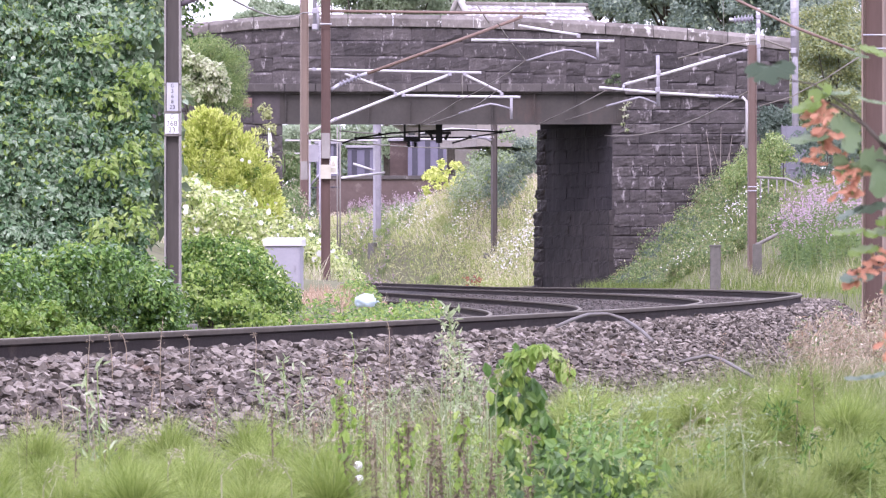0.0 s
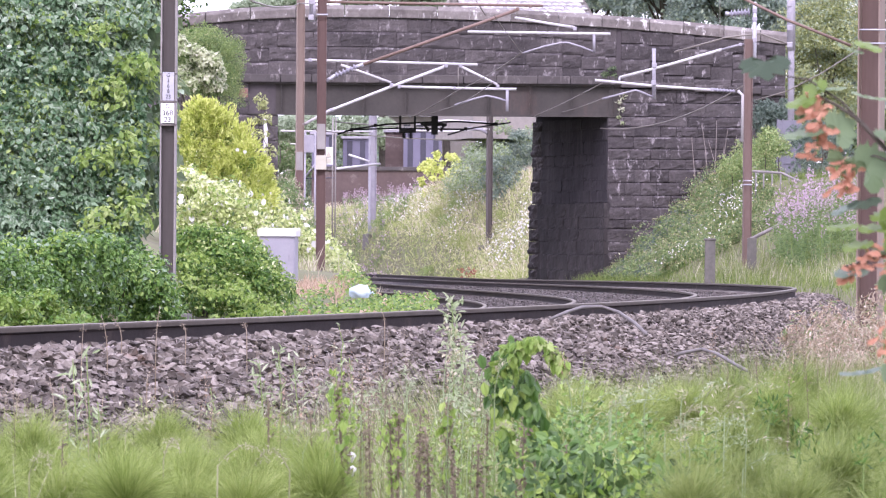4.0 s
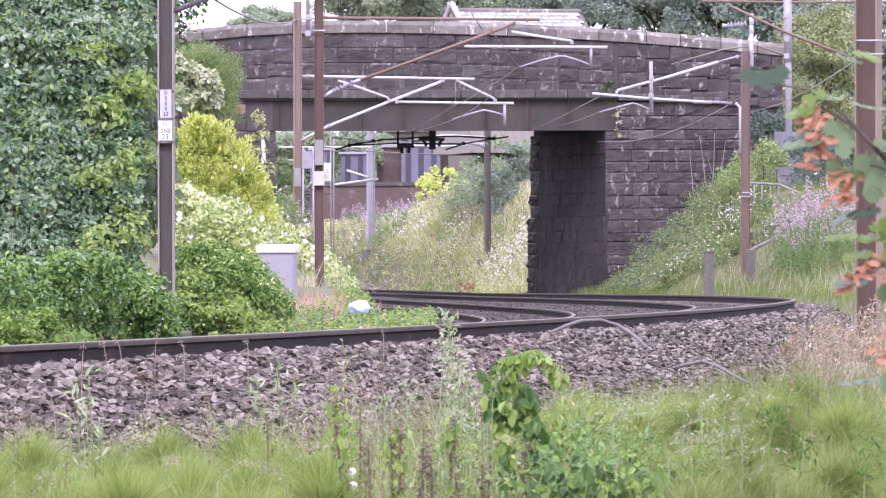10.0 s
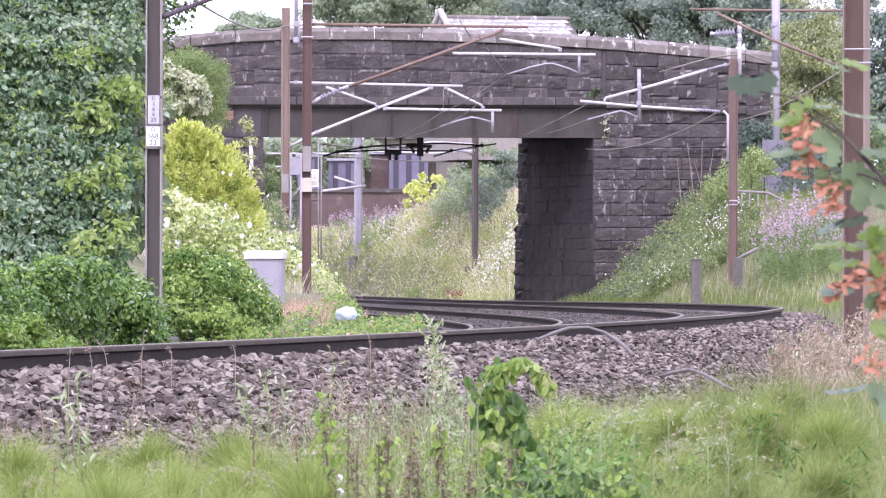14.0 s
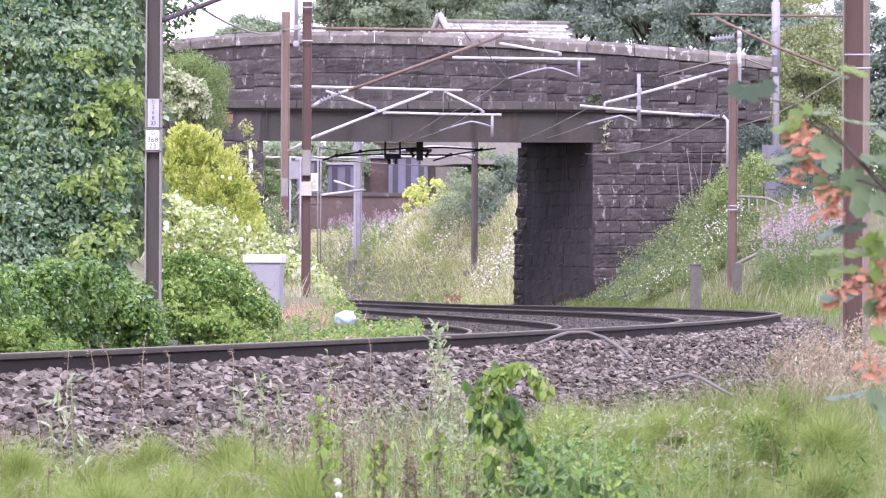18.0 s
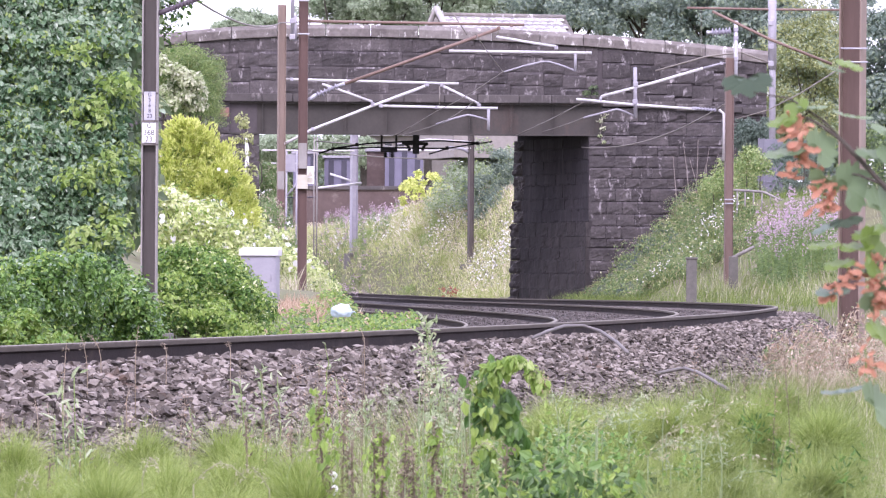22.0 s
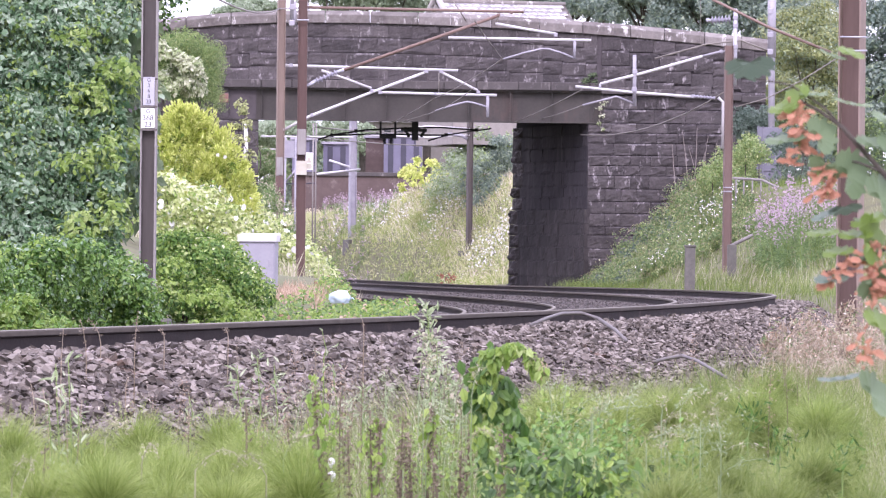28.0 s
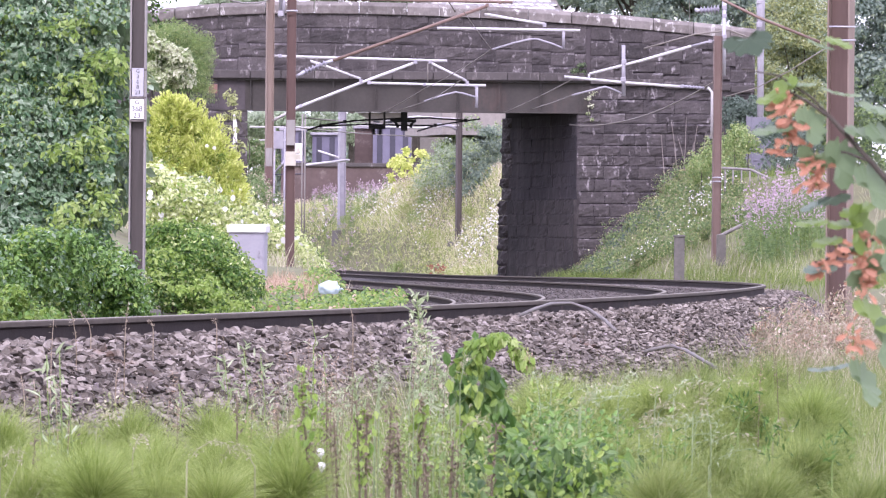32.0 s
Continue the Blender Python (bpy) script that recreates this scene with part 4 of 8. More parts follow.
def profile_wall(name, x0, x1, y0, y1, low, high, mat, label):
    """A wall whose top follows the hump of the road."""
    bm = bmesh.new()
    n = 24
    cols = []
    for i in range(n + 1):
        x = x0 + (x1 - x0) * i / n
        zl, zh = low + (hump(x) if low > LEDGE0 else 0), high + hump(x)
        cols.append([bm.verts.new(c) for c in ((x, y0, zl), (x, y0, zh), (x, y1, zh), (x, y1, zl))])
    for a, b in zip(cols, cols[1:]):
        for k in range(4):
            bm.faces.new((a[k], b[k], b[(k + 1) % 4], a[(k + 1) % 4]))
    bm.faces.new(cols[0][::-1])
    bm.faces.new(cols[-1])
    ob = part(name, bm, mat, bridge, label)
    ob.matrix_parent_inverse = bridge.matrix_world.inverted()
    return ob


CROWN = 8.004
parapet = profile_wall("parapet", BX0, BX1, FACE + 0.06, FACE + 0.45, LEDGE1 - 0.3, CROWN - 0.36, M["mortar"], "coursed rock-faced parapet wall")
masonry(parapet, (BX0, FACE + 0.02), (1, 0), PIL - 0.12 - BX0, courses(LEDGE1, CROWN - 0.38, 4), 3, drop=hump)
masonry(parapet, (PIL + 0.02, FACE - 0.02), (1, 0), BX1 - PIL, courses(LEDGE1, CROWN - 0.38, 4), 4, drop=hump)
profile_wall("far_parapet", BX0, BX1, BACK - 0.45, BACK, LEDGE1 - 0.3, CROWN - 0.1, M["mortar"], "")
profile_wall("deck", BX0, BX1, FACE + 0.5, BACK - 0.5, LEDGE0 + 0.2, LEDGE1 + 0.75, M["ledge"], "road deck")


# coping stones along the hump
def coping_stone(x0, x1):
    bm = bmesh.new()
    ends = []
    for x in (x0 + 0.008, x1 - 0.008):
        h = hump(x)
        ends.append([bm.verts.new((x, y, z + h)) for y, z in ((FACE - 0.09, CROWN - 0.37), (FACE - 0.09, CROWN - 0.12), (FACE + 0.08, CROWN), (FACE + 0.42, CROWN), (FACE + 0.55, CROWN - 0.12), (FACE + 0.55, CROWN - 0.37))])
    a, b = ends
    for k in range(6):
        bm.faces.new((a[k], b[k], b[(k + 1) % 6], a[(k + 1) % 6]))
    bm.faces.new(a[::-1])
    bm.faces.new(b)
    bmesh.ops.bevel(bm, geom=bm.edges[:], offset=0.015, segments=1, affect="EDGES")
    ob = part("coping_stone", bm, M["coping"], bridge, "pale lichen-stained coping stone")
    ob.matrix_parent_inverse = bridge.matrix_world.inverted()


x = BX0 - 0.1
rc = random.Random(5)
while x < BX1:
    w = rc.uniform(0.95, 1.45)
    coping_stone(x, min(x + w, BX1 + 0.1))
    x += w

# string course over the girder and along the wing wall
x = -5.784
while x < PIL - 0.2:
    w = min(rc.uniform(0.9, 1.3), PIL - x)
    ob = slab("ledge_stone", (x + 0.006, FACE - 0.14, LEDGE0), (x + w - 0.006, FACE + 0.4, LEDGE1 - 0.005), M["ledge"], bevel=0.03)
    x += w
x = PIL + 0.02
while x < BX1 - 0.2:
    w = min(rc.uniform(0.9, 1.3), BX1 - x)
    slab("ledge_stone", (x + 0.006, FACE - 0.15, 5.627 - 0.05 * (x - PIL)), (x + w - 0.006, FACE + 0.3, 5.827 - 0.05 * (x - PIL)), M["ledge"], bevel=0.03)
    x += w

# plate girder: web, flanges, stiffeners
G0, G1 = -5.601, 5.352
girder = slab("girder", (G0, FACE + 0.12, SOFFIT + 0.03), (G1, FACE + 0.16, LEDGE0 + 0.02), M["girder"], "grey-brown plate girder with pink rust patches")
slab("flange", (G0, FACE - 0.06, SOFFIT - 0.02), (G1, FACE + 0.34, SOFFIT + 0.025), M["girder"], parent=girder)
slab("flange", (G0, FACE - 0.04, LEDGE0 - 0.05), (G1, FACE + 0.32, LEDGE0 - 0.004), M["girder"], parent=girder)
for px in np.arange(-4.637, G1 - 0.2, 1.22):
    bm = bmesh.new()
    box(bm, (px - 0.012, FACE - 0.03, SOFFIT + 0.025), (px + 0.012, FACE + 0.12, LEDGE0 - 0.05), 0.004)
    box(bm, (px - 0.06, FACE + 0.1, SOFFIT + 0.025), (px + 0.06, FACE + 0.12, LEDGE0 - 0.05), 0.004)
    ob = part("stiffener", bm, M["girder"], girder)
    ob.matrix_parent_inverse = girder.matrix_world.inverted()
# panel added in girder colour where the abutment block overlaps the web
slab("bearing_plate", (OPEN_R + 0.03, FACE + 0.045, SOFFIT + 0.03), (G1, FACE + 0.075, LEDGE0 - 0.052), M["girder"], parent=girder)
slab("far_girder", (G0, BACK - 0.16, SOFFIT + 0.2), (G1 - 2.0, BACK - 0.12, LEDGE0 + 0.2), M["girder"])
for y in np.arange(FACE + 1.5, BACK - 1, 2.4):
    slab("cross_girder", (OPEN_L - 0.3, y - 0.1, SOFFIT + 0.3), (OPEN_R - 0.1, y + 0.1, LEDGE0 - 0.1), M["girder"])
slab("soffit_plate", (OPEN_L - 0.6, FACE + 0.17, LEDGE0 - 0.1), (OPEN_R + 0.6, BACK - 0.17, LEDGE0 + 0.19), M["ledge"])

# abutment and wing wall on the cess side: inner face seen obliquely along the tracks
FAR_R = 2.882
dx, dy = FAR_R - OPEN_R, BACK - FACE
run = math.hypot(dx, dy)


def prism(name, plan, z0, z1, mat, label):
    bm = bmesh.new()
    lo = [bm.verts.new((x, y, z0)) for x, y in plan]
    hi = [bm.verts.new((x, y, z1)) for x, y in plan]
    n = len(plan)
    for k in range(n):
        bm.faces.new((lo[k], lo[(k + 1) % n], hi[(k + 1) % n], hi[k]))
    bm.faces.new(lo[::-1])
    bm.faces.new(hi)
    bmesh.ops.recalc_face_normals(bm, faces=bm.faces[:])
    ob = part(name, bm, mat, bridge, label)
    ob.matrix_parent_inverse = bridge.matrix_world.inverted()
    return ob


abut_r = prism("abutment", [(OPEN_R + 0.08, FACE + 0.08), (BX1 - 0.1, FACE + 0.08), (BX1 - 0.1, BACK - 0.05), (FAR_R + 0.09, BACK - 0.05)], -1.0, LEDGE0 + 0.1, M["soot_shade_mortar"], "rock-faced abutment and wing wall, shade painted into its dark sooty inner face")
masonry(abut_r, (OPEN_R + 0.01, FACE), (1, 0), BX1 - OPEN_R - 0.05, courses(-0.2, 4.780, 15), 8, sizes=(0.45, 0.95))
masonry(abut_r, (PIL, FACE - 0.0), (1, 0), BX1 - PIL - 0.05, courses(4.780, 5.594, 2), 9)
HEEL = 2.25     # the inner face stands proud below this offset course
# inner face blocks: soot, with the shade below the deck painted in
masonry(abut_r, (FAR_R, BACK), (-dx / run, -dy / run), run, courses(HEEL, SOFFIT - 0.02, 7), 10, sizes=(0.7, 1.2), meshes=SHADED_SOOTY, ends=QUOINS, gap=0.002)
masonry(abut_r, (FAR_R + 0.09 * dy / run * -1, BACK + 0.09 * dx / run), (-dx / run, -dy / run), run + 0.04, courses(-0.2, HEEL - 0.01, 6), 13, sizes=(0.7, 1.2), meshes=LOW_SOOT_SHADE, ends=QUOINS, gap=0.002)
abut_l = prism("abutment", [(BX0 + 0.1, FACE + 0.08), (OPEN_L - 0.08, FACE + 0.08), (OPEN_L - 0.08 + dx, BACK - 0.05), (BX0 + 0.1 + dx, BACK - 0.05)], -1.0, LEDGE0 + 0.1, M["mortar"], "rock-faced abutment half hidden by shrubs")
masonry(abut_l, (BX0, FACE), (1, 0), OPEN_L - BX0, courses(0.4, SOFFIT - 0.02, 11), 11)
masonry(abut_l, (BX0, FACE), (1, 0), G0 - BX0, courses(SOFFIT - 0.02, LEDGE1, 3), 12)
slab("pilaster_joint", (PIL - 0.12, FACE + 0.03, LEDGE1), (PIL + 0.02, FACE + 0.1, CROWN - 0.55), M["mortar"])


# ---- line masts and overhead equipment ----
def h_mast(name, x, y, z0, z1, width, mat, label, turn=0.0, depth=None, thick=0.014, base=True, web=None, edge=None):
    """An H-section steel mast: two flanges and a recessed web."""
    depth = depth or width
    ob = thing(name, (x, y, z0), label, "mast", "overhead line masts")
    ob.rotation_euler = (0, 0, radians(turn))
    h = z1 - z0
    for sx in (-1, 1):
        bm = bmesh.new()
        box(bm, (sx * width / 2 - thick / 2, -depth / 2, 0), (sx * width / 2 + thick / 2, depth / 2, h), 0.003)
        part("flange", bm, edge or mat, ob)
    bm = bmesh.new()
    box(bm, (-width / 2 + thick / 2, -0.006, 0), (width / 2 - thick / 2, 0.006, h))
    part("web", bm, web or mat, ob)
    if base:
        bm = bmesh.new()
        box(bm, (-0.3, -0.3, -0.6), (0.3, 0.3, 0.06), 0.03)
        part("foundation", bm, M["post"], ob, "rough concrete foundation block")
    bpy.context.view_layer.update()
    return ob


def on(parent, ob):
    ob.matrix_parent_inverse = parent.matrix_world.inverted()
    return ob


def bar(name, parent, points, radius, mat, label="", sides=8):
    return on(parent, tube_part(name, points, radius, mat, parent, label, sides))


def clamp(parent, at, size=0.05, mat=None):
    size = size * 0.68
    bm = bmesh.new()
    x, y, z = at
    box(bm, (x - size, y - size, z - size), (x + size, y + size, z + size), size * 0.3)
    return on(parent, part("clamp", bm, mat or M["galv_dull"], parent))


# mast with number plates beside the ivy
m1 = h_mast("line_mast", -3.473, 80.0, -0.35, 7.6, 0.186, M["mast_grey"], "dark weathered H-section steel line mast with white number plates", turn=-3, web=M["web_shade"], edge=M["mast_edge"], thick=0.02)
for name, lo, hi, rows in (("number_plate", (295.5, 147), (316, 197), [("G", 152.5, 8), ("3", 162, 8), ("6", 171.5, 8), ("8", 181, 8), ("23", 190.5, 8.5)]),
                           ("number_plate", (293, 202), (316.5, 237), [("G", 207.5, 9.5), ("368", 219.5, 11.5), ("23", 231, 11.5)])):
    f = 80.0 / 11010
    cx = ((lo[0] + hi[0]) / 2 - 784) * f
    z0, z1 = 0.35 + (485.5 - hi[1]) * f, 0.35 + (485.5 - lo[1]) * f
    bm = bmesh.new()
    w = (hi[0] - lo[0]) * f / 2
    box(bm, (cx - w, 79.885, z0), (cx + w, 79.893, z1), 0.002)
    plate = on(m1, part(name, bm, M["white"] if hi[1] > 200 else M["galv"], m1, "white enamel structure number plate with black figures" if hi[1] > 200 else "weathered pale grey number plate with black figures"))
    bpy.context.view_layer.update()
    for body, v, size in rows:
        on(plate, text("lettering", body, size * f * 1.15, Matrix.Translation((cx, 79.883, 0.35 + (485.5 - v) * f)), M["ink"], plate))
for dz in (150, 199, 240):
    bm = bmesh.new()
    z = 0.35 + (485.5 - dz) * 80 / 11010
    box(bm, (-3.582, 79.893, z - 0.012), (-3.364, 79.905, z + 0.012), 0.003)
    on(m1, part("plate_strap", bm, M["mast_grey"], m1))
# bracket arm and insulator that leave the mast near its top
bar("stay_tube", m1, [(-2.95, 80.00, 3.98), (-1.838, 80.00, 4.408), (-0.53, 80.00, 4.909)], 0.03, M["arm_dark"], "dark steel stay tube")
bar("stay_foot", m1, [(-3.39, 80.00, 3.815), (-3.22, 80.00, 3.88)], 0.035, M["arm_dark"])
on(m1, insulator("stay_insulator", (-3.24, 80.00, 3.872), (-2.93, 80.00, 3.988), m1, 7, 0.055, label="dark ribbed insulator")).data.materials[0] = M["arm_dark"]

# two-track cantilever mast: brown
m2 = h_mast("line_mast", -2.582, 137.0, 0.170, 6.727, 0.19, M["mast_brown"], "red-oxide painted H-section line mast with long brown cantilever", turn=0)
bm = bmesh.new()
box(bm, (-2.675, 136.88, 2.895), (-2.489, 136.89, 3.455), 0.002)
on(m2, part("pale_band", bm, M["mast_edge"], m2, "pale painted band round the mast"))
bm = bmesh.new()
box(bm, (-2.694, 136.87, 2.447), (-2.464, 136.885, 2.758), 0.004)
on(m2, part("notice_plate", bm, M["yellow"], m2, "faded cream notice plate"))
bm = bmesh.new()
box(bm, (-2.501, 136.93, 2.559), (-2.327, 136.94, 2.944), 0.004)
warn = on(m2, part("warning_sign", bm, M["white"], m2, "white and yellow electrical warning sign"))
bm = bmesh.new()
box(bm, (-2.476, 136.925, 2.584), (-2.352, 136.93, 2.696))
on(warn, part("sign_strip", bm, M["yellow"], warn))
bm = bmesh.new()
tri = [[bm.verts.new((x, y, z)) for x, z in ((-2.476, 2.720), (-2.352, 2.720), (-2.414, 2.870))] for y in (136.918, 136.926)]
bm.faces.new(tri[0])
bm.faces.new(tri[1][::-1])
for a in range(3):
    bm.faces.new((tri[0][a], tri[1][a], tri[1][(a + 1) % 3], tri[0][(a + 1) % 3]))
bmesh.ops.recalc_face_normals(bm, faces=bm.faces[:])
on(warn, part("sign_triangle", bm, M["yellow"], warn))
for v in (43, -16):
    bar("mast_collar", m2, [(-2.710, 136.88, 6.386)[:2] + (0.35 + (485.5 - v) * 137 / 11010,), (-2.449, 136.88, 6.386)[:2] + (0.35 + (485.5 - v) * 137 / 11010,)], 0.018, M["galv"])
bar("top_tube", m2, [(-2.476, 137.00, 6.142), (-0.050, 137.00, 6.117), (2.277, 137.00, 6.093)], 0.033, M["arm_brown"], "rusty horizontal cantilever tube")
bar("stay_tube", m2, [(-1.692, 137.00, 4.761), (0.199, 137.00, 5.446), (1.717, 137.00, 6.005)], 0.036, M["arm_brown"], "rusty diagonal cantilever strut")
on(m2, insulator("strut_insulator", (-2.290, 137.00, 4.512), (-1.817, 137.00, 4.724), m2, 6, 0.075))
bar("strut_foot", m2, [(-2.476, 137.00, 4.400), (-2.277, 137.00, 4.525)], 0.045, M["galv"])
bar("strut_link", m2, [(-1.842, 137.00, 4.711), (-1.667, 137.00, 4.774)], 0.04, M["galv"])
clamp(m2, (1.717, 137.00, 6.018), 0.055, M["arm_brown"])
clamp(m2, (2.003, 137.00, 6.080), 0.05, M["arm_brown"])
bar("dropper_tube", m2, [(1.655, 137.00, 5.831), (2.314, 137.00, 5.719), (2.986, 137.00, 5.620)], 0.03, M["arm_white"], "pale registration strut")
bar("hanger", m2, [(1.742, 137.00, 6.043), (1.667, 137.00, 5.831)], 0.02, M["wire"])
bar("registration_tube", m2, [(0.622, 137.00, 5.508), (2.190, 137.00, 5.495), (3.770, 137.00, 5.483)], 0.032, M["arm_white"], "pale registration tube over the nearer track")
clamp(m2, (2.986, 137.00, 5.595), 0.06)
clamp(m2, (1.394, 137.00, 5.508), 0.035)
bar("drop_bracket", m2, [(3.409, 137.00, 5.483), (3.409, 137.00, 5.072)], 0.03, M["galv_dull"])
bar("steady_arm", m2, [(1.842, 137.00, 5.047), (2.314, 137.00, 5.197), (2.688, 137.00, 5.284), (2.837, 137.00, 5.284), (3.161, 137.00, 5.184), (3.409, 137.00, 5.085)], 0.022, M["galv_dull"], "cranked steady arm")
bar("hanger", m2, [(0.697, 137.00, 6.354), (1.020, 137.00, 5.869)], 0.014, M["wire"])
bar("hanger", m2, [(0.610, 137.00, 5.557), (0.523, 137.00, 5.645)], 0.012, M["wire"])

# plain mast just behind it, with the pale twin registration gear
m2b = h_mast("line_mast", -3.746, 168.0, 0.2, 7.896, 0.19, M["mast_buff"], "buff-brown weathered line mast with pale registration tubes", turn=12)
bm = bmesh.new()
box(bm, (-3.838, 167.86, 2.906), (-3.654, 167.88, 3.394), 0.002)
on(m2b, part("pale_band", bm, M["mast_edge"], m2b, "dirty white painted band"))
bm = bmesh.new()
box(bm, (-3.845, 167.86, 2.418), (-3.647, 167.88, 2.891), 0.002)
on(m2b, part("red_band", bm, M["mast_brown"], m2b, "red-brown painted band"))
bar("top_tube", m2b, [(-3.632, 168.00, 5.881), (-1.282, 168.00, 5.836), (1.038, 168.00, 5.790)], 0.036, M["arm_white"], "pale top registration tube")
bar("bracket_tube", m2b, [(-3.662, 168.00, 4.127), (-2.960, 168.00, 4.508), (-1.282, 168.00, 5.179), (0.183, 168.00, 5.744)], 0.04, M["arm_white"], "pale diagonal bracket tube")
bar("strut", m2b, [(-2.655, 168.00, 5.759), (-2.197, 168.00, 5.607), (-1.297, 168.00, 5.286)], 0.032, M["arm_white"])
bar("strut", m2b, [(0.580, 168.00, 5.744), (1.572, 168.00, 5.256)], 0.034, M["arm_white"])
bar("registration_tube", m2b, [(-1.068, 168.00, 5.179), (0.549, 168.00, 5.149), (2.090, 168.00, 5.134)], 0.036, M["arm_white"], "pale lower registration tube")
clamp(m2b, (0.183, 168.00, 5.759), 0.08)
clamp(m2b, (0.580, 168.00, 5.759), 0.07)
clamp(m2b, (1.587, 168.00, 5.210), 0.07)
clamp(m2b, (-1.282, 168.00, 5.225), 0.07)
clamp(m2b, (-1.068, 168.00, 5.179), 0.07)
clamp(m2b, (0.427, 168.00, 5.149), 0.06)
clamp(m2b, (-2.899, 168.00, 4.539), 0.07)
clamp(m2b, (-3.479, 168.00, 5.881), 0.07)
bar("drop_bracket", m2b, [(1.846, 168.00, 5.118), (1.846, 168.00, 4.539)], 0.04, M["galv_dull"])
bar("steady_arm", m2b, [(0.427, 168.00, 4.691), (0.931, 168.00, 4.859), (1.282, 168.00, 4.951), (1.465, 168.00, 4.920), (1.846, 168.00, 4.813)], 0.026, M["galv_dull"], "cranked steady arm")
bar("hanger", m2b, [(0.519, 168.00, 5.729), (0.519, 168.00, 5.195)], 0.014, M["wire"])
# tall galvanised extension tube bolted between the two masts
ext = thing("extension_tube", (-3.106, 150.00, 6.147), "tall galvanised tube clamped above the mast", "pole")
bpy.context.view_layer.update()
bar("tube", ext, [(-3.093, 150.00, 6.215), (-3.093, 150.00, 8.9)], 0.05, M["galv_dull"], sides=12)
bar("tube", ext, [(-3.025, 150.00, 6.215), (-3.025, 150.00, 6.828)], 0.04, M["galv_dull"], sides=12)
for v in (20, 48):
    clamp(ext, (-3.093, 150.00, 6.692)[:2] + (0.35 + (485.5 - v) * 150 / 11010,), 0.1)

# mast on the cess side under the wing wall
m3 = h_mast("line_mast", 7.601, 153.0, 0.15, 5.985, 0.185, M["mast_pink"], "brown H-section line mast with a single-track cantilever", turn=8)
for v in (331, 338):
    bar("mast_collar", m3, [(7.498, 152.88, 7.091)[:2] + (0.35 + (485.5 - v) * 153 / 11010,), (7.706, 152.88, 7.091)[:2] + (0.35 + (485.5 - v) * 153 / 11010,)], 0.015, M["galv"])
bar("extension_tube", m3, [(7.754, 153.00, 5.012), (7.754, 153.00, 6.902)], 0.052, M["galv"], "galvanised extension tube", sides=12)
bar("down_pipe", m3, [(7.351, 153.00, 4.707), (7.476, 153.00, 4.595), (7.476, 153.00, 3.456)], 0.04, M["arm_white"], "pale cable pipe")
for u, v in ((1342, 30), (1342, 45), (1340, 82)):
    clamp(m3, (7.754, 153.0, 0.35 + (485.5 - v) * 153 / 11010), 0.085)
on(m3, insulator("insulator", (7.143, 153.00, 6.596), (7.643, 153.00, 6.638), m3, 6, 0.11, 0.05, "white ribbed ceramic insulator"))
bar("insulator_end", m3, [(7.032, 153.00, 6.610), (7.157, 153.00, 6.596)], 0.05, M["galv"])
bar("bracket_tube", m3, [(4.447, 153.00, 5.012), (5.642, 153.00, 5.332), (6.948, 153.00, 5.721)], 0.036, M["arm_white"], "pale sloping bracket tube")
bar("insulator_rod", m3, [(6.948, 153.00, 5.721), (7.310, 153.00, 5.818), (7.532, 153.00, 5.860)], 0.028, M["galv_dull"])
clamp(m3, (7.407, 153.00, 5.846), 0.06)
bar("registration_tube", m3, [(3.835, 153.00, 4.943), (5.225, 153.00, 4.818), (6.754, 153.00, 4.720)], 0.034, M["arm_white"], "pale registration tube")
on(m3, insulator("insulator", (6.726, 153.00, 4.734), (7.282, 153.00, 4.693), m3, 7, 0.05, 0.03, "small ribbed insulator"))
clamp(m3, (6.726, 153.00, 4.734), 0.06)
bar("drop_bracket", m3, [(5.281, 153.00, 5.735), (5.295, 153.00, 4.484)], 0.045, M["galv_dull"], "pale drop bracket")
clamp(m3, (5.295, 153.00, 5.318), 0.085)
clamp(m3, (5.281, 153.00, 4.887), 0.09)
bar("steady_arm", m3, [(4.016, 153.00, 4.484), (4.530, 153.00, 4.623), (4.836, 153.00, 4.707), (4.975, 153.00, 4.665), (5.267, 153.00, 4.540)], 0.024, M["galv_dull"], "cranked steady arm")
bar("hanger", m3, [(4.447, 153.00, 5.012), (4.433, 153.00, 4.901)], 0.03, M["galv"])
bar("stay_rod", m3, [(5.781, 153.00, 5.651), (7.032, 153.00, 6.013), (7.893, 153.00, 6.124), (8.560, 153.00, 5.874)], 0.022, M["wire"])

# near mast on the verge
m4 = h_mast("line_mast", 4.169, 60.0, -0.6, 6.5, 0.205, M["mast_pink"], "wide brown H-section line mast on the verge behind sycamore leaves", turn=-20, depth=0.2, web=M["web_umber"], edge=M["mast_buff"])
for v in (63, 87):
    z = 0.35 + (485.5 - v) * 60 / 11010
    bar("mast_collar", m4, [(4.044, 59.86, z), (4.305, 59.84, z)], 0.008, M["galv"], "pale wire collar")

# tall tube and relay cabinet by the steps
pole = thing("lighting_pole", (10.072, 178.00, 2.864), "tall galvanised tubular pole", "pole")
bpy.context.view_layer.update()
bar("shaft", pole, [(10.088, 178.00, 2.783), (10.056, 178.00, 10.139)], 0.095, M["galv_dull"], sides=14)
bar("sleeve", pole, [(10.072, 178.00, 6.582), (10.056, 178.00, 8.684)], 0.12, M["galv_dull"], sides=14)
bar("cross_arm", pole, [(7.615, 178.00, 8.328), (10.056, 178.00, 8.296), (12.142, 178.00, 8.296)], 0.035, M["arm_brown"], "brown horizontal cross arm")
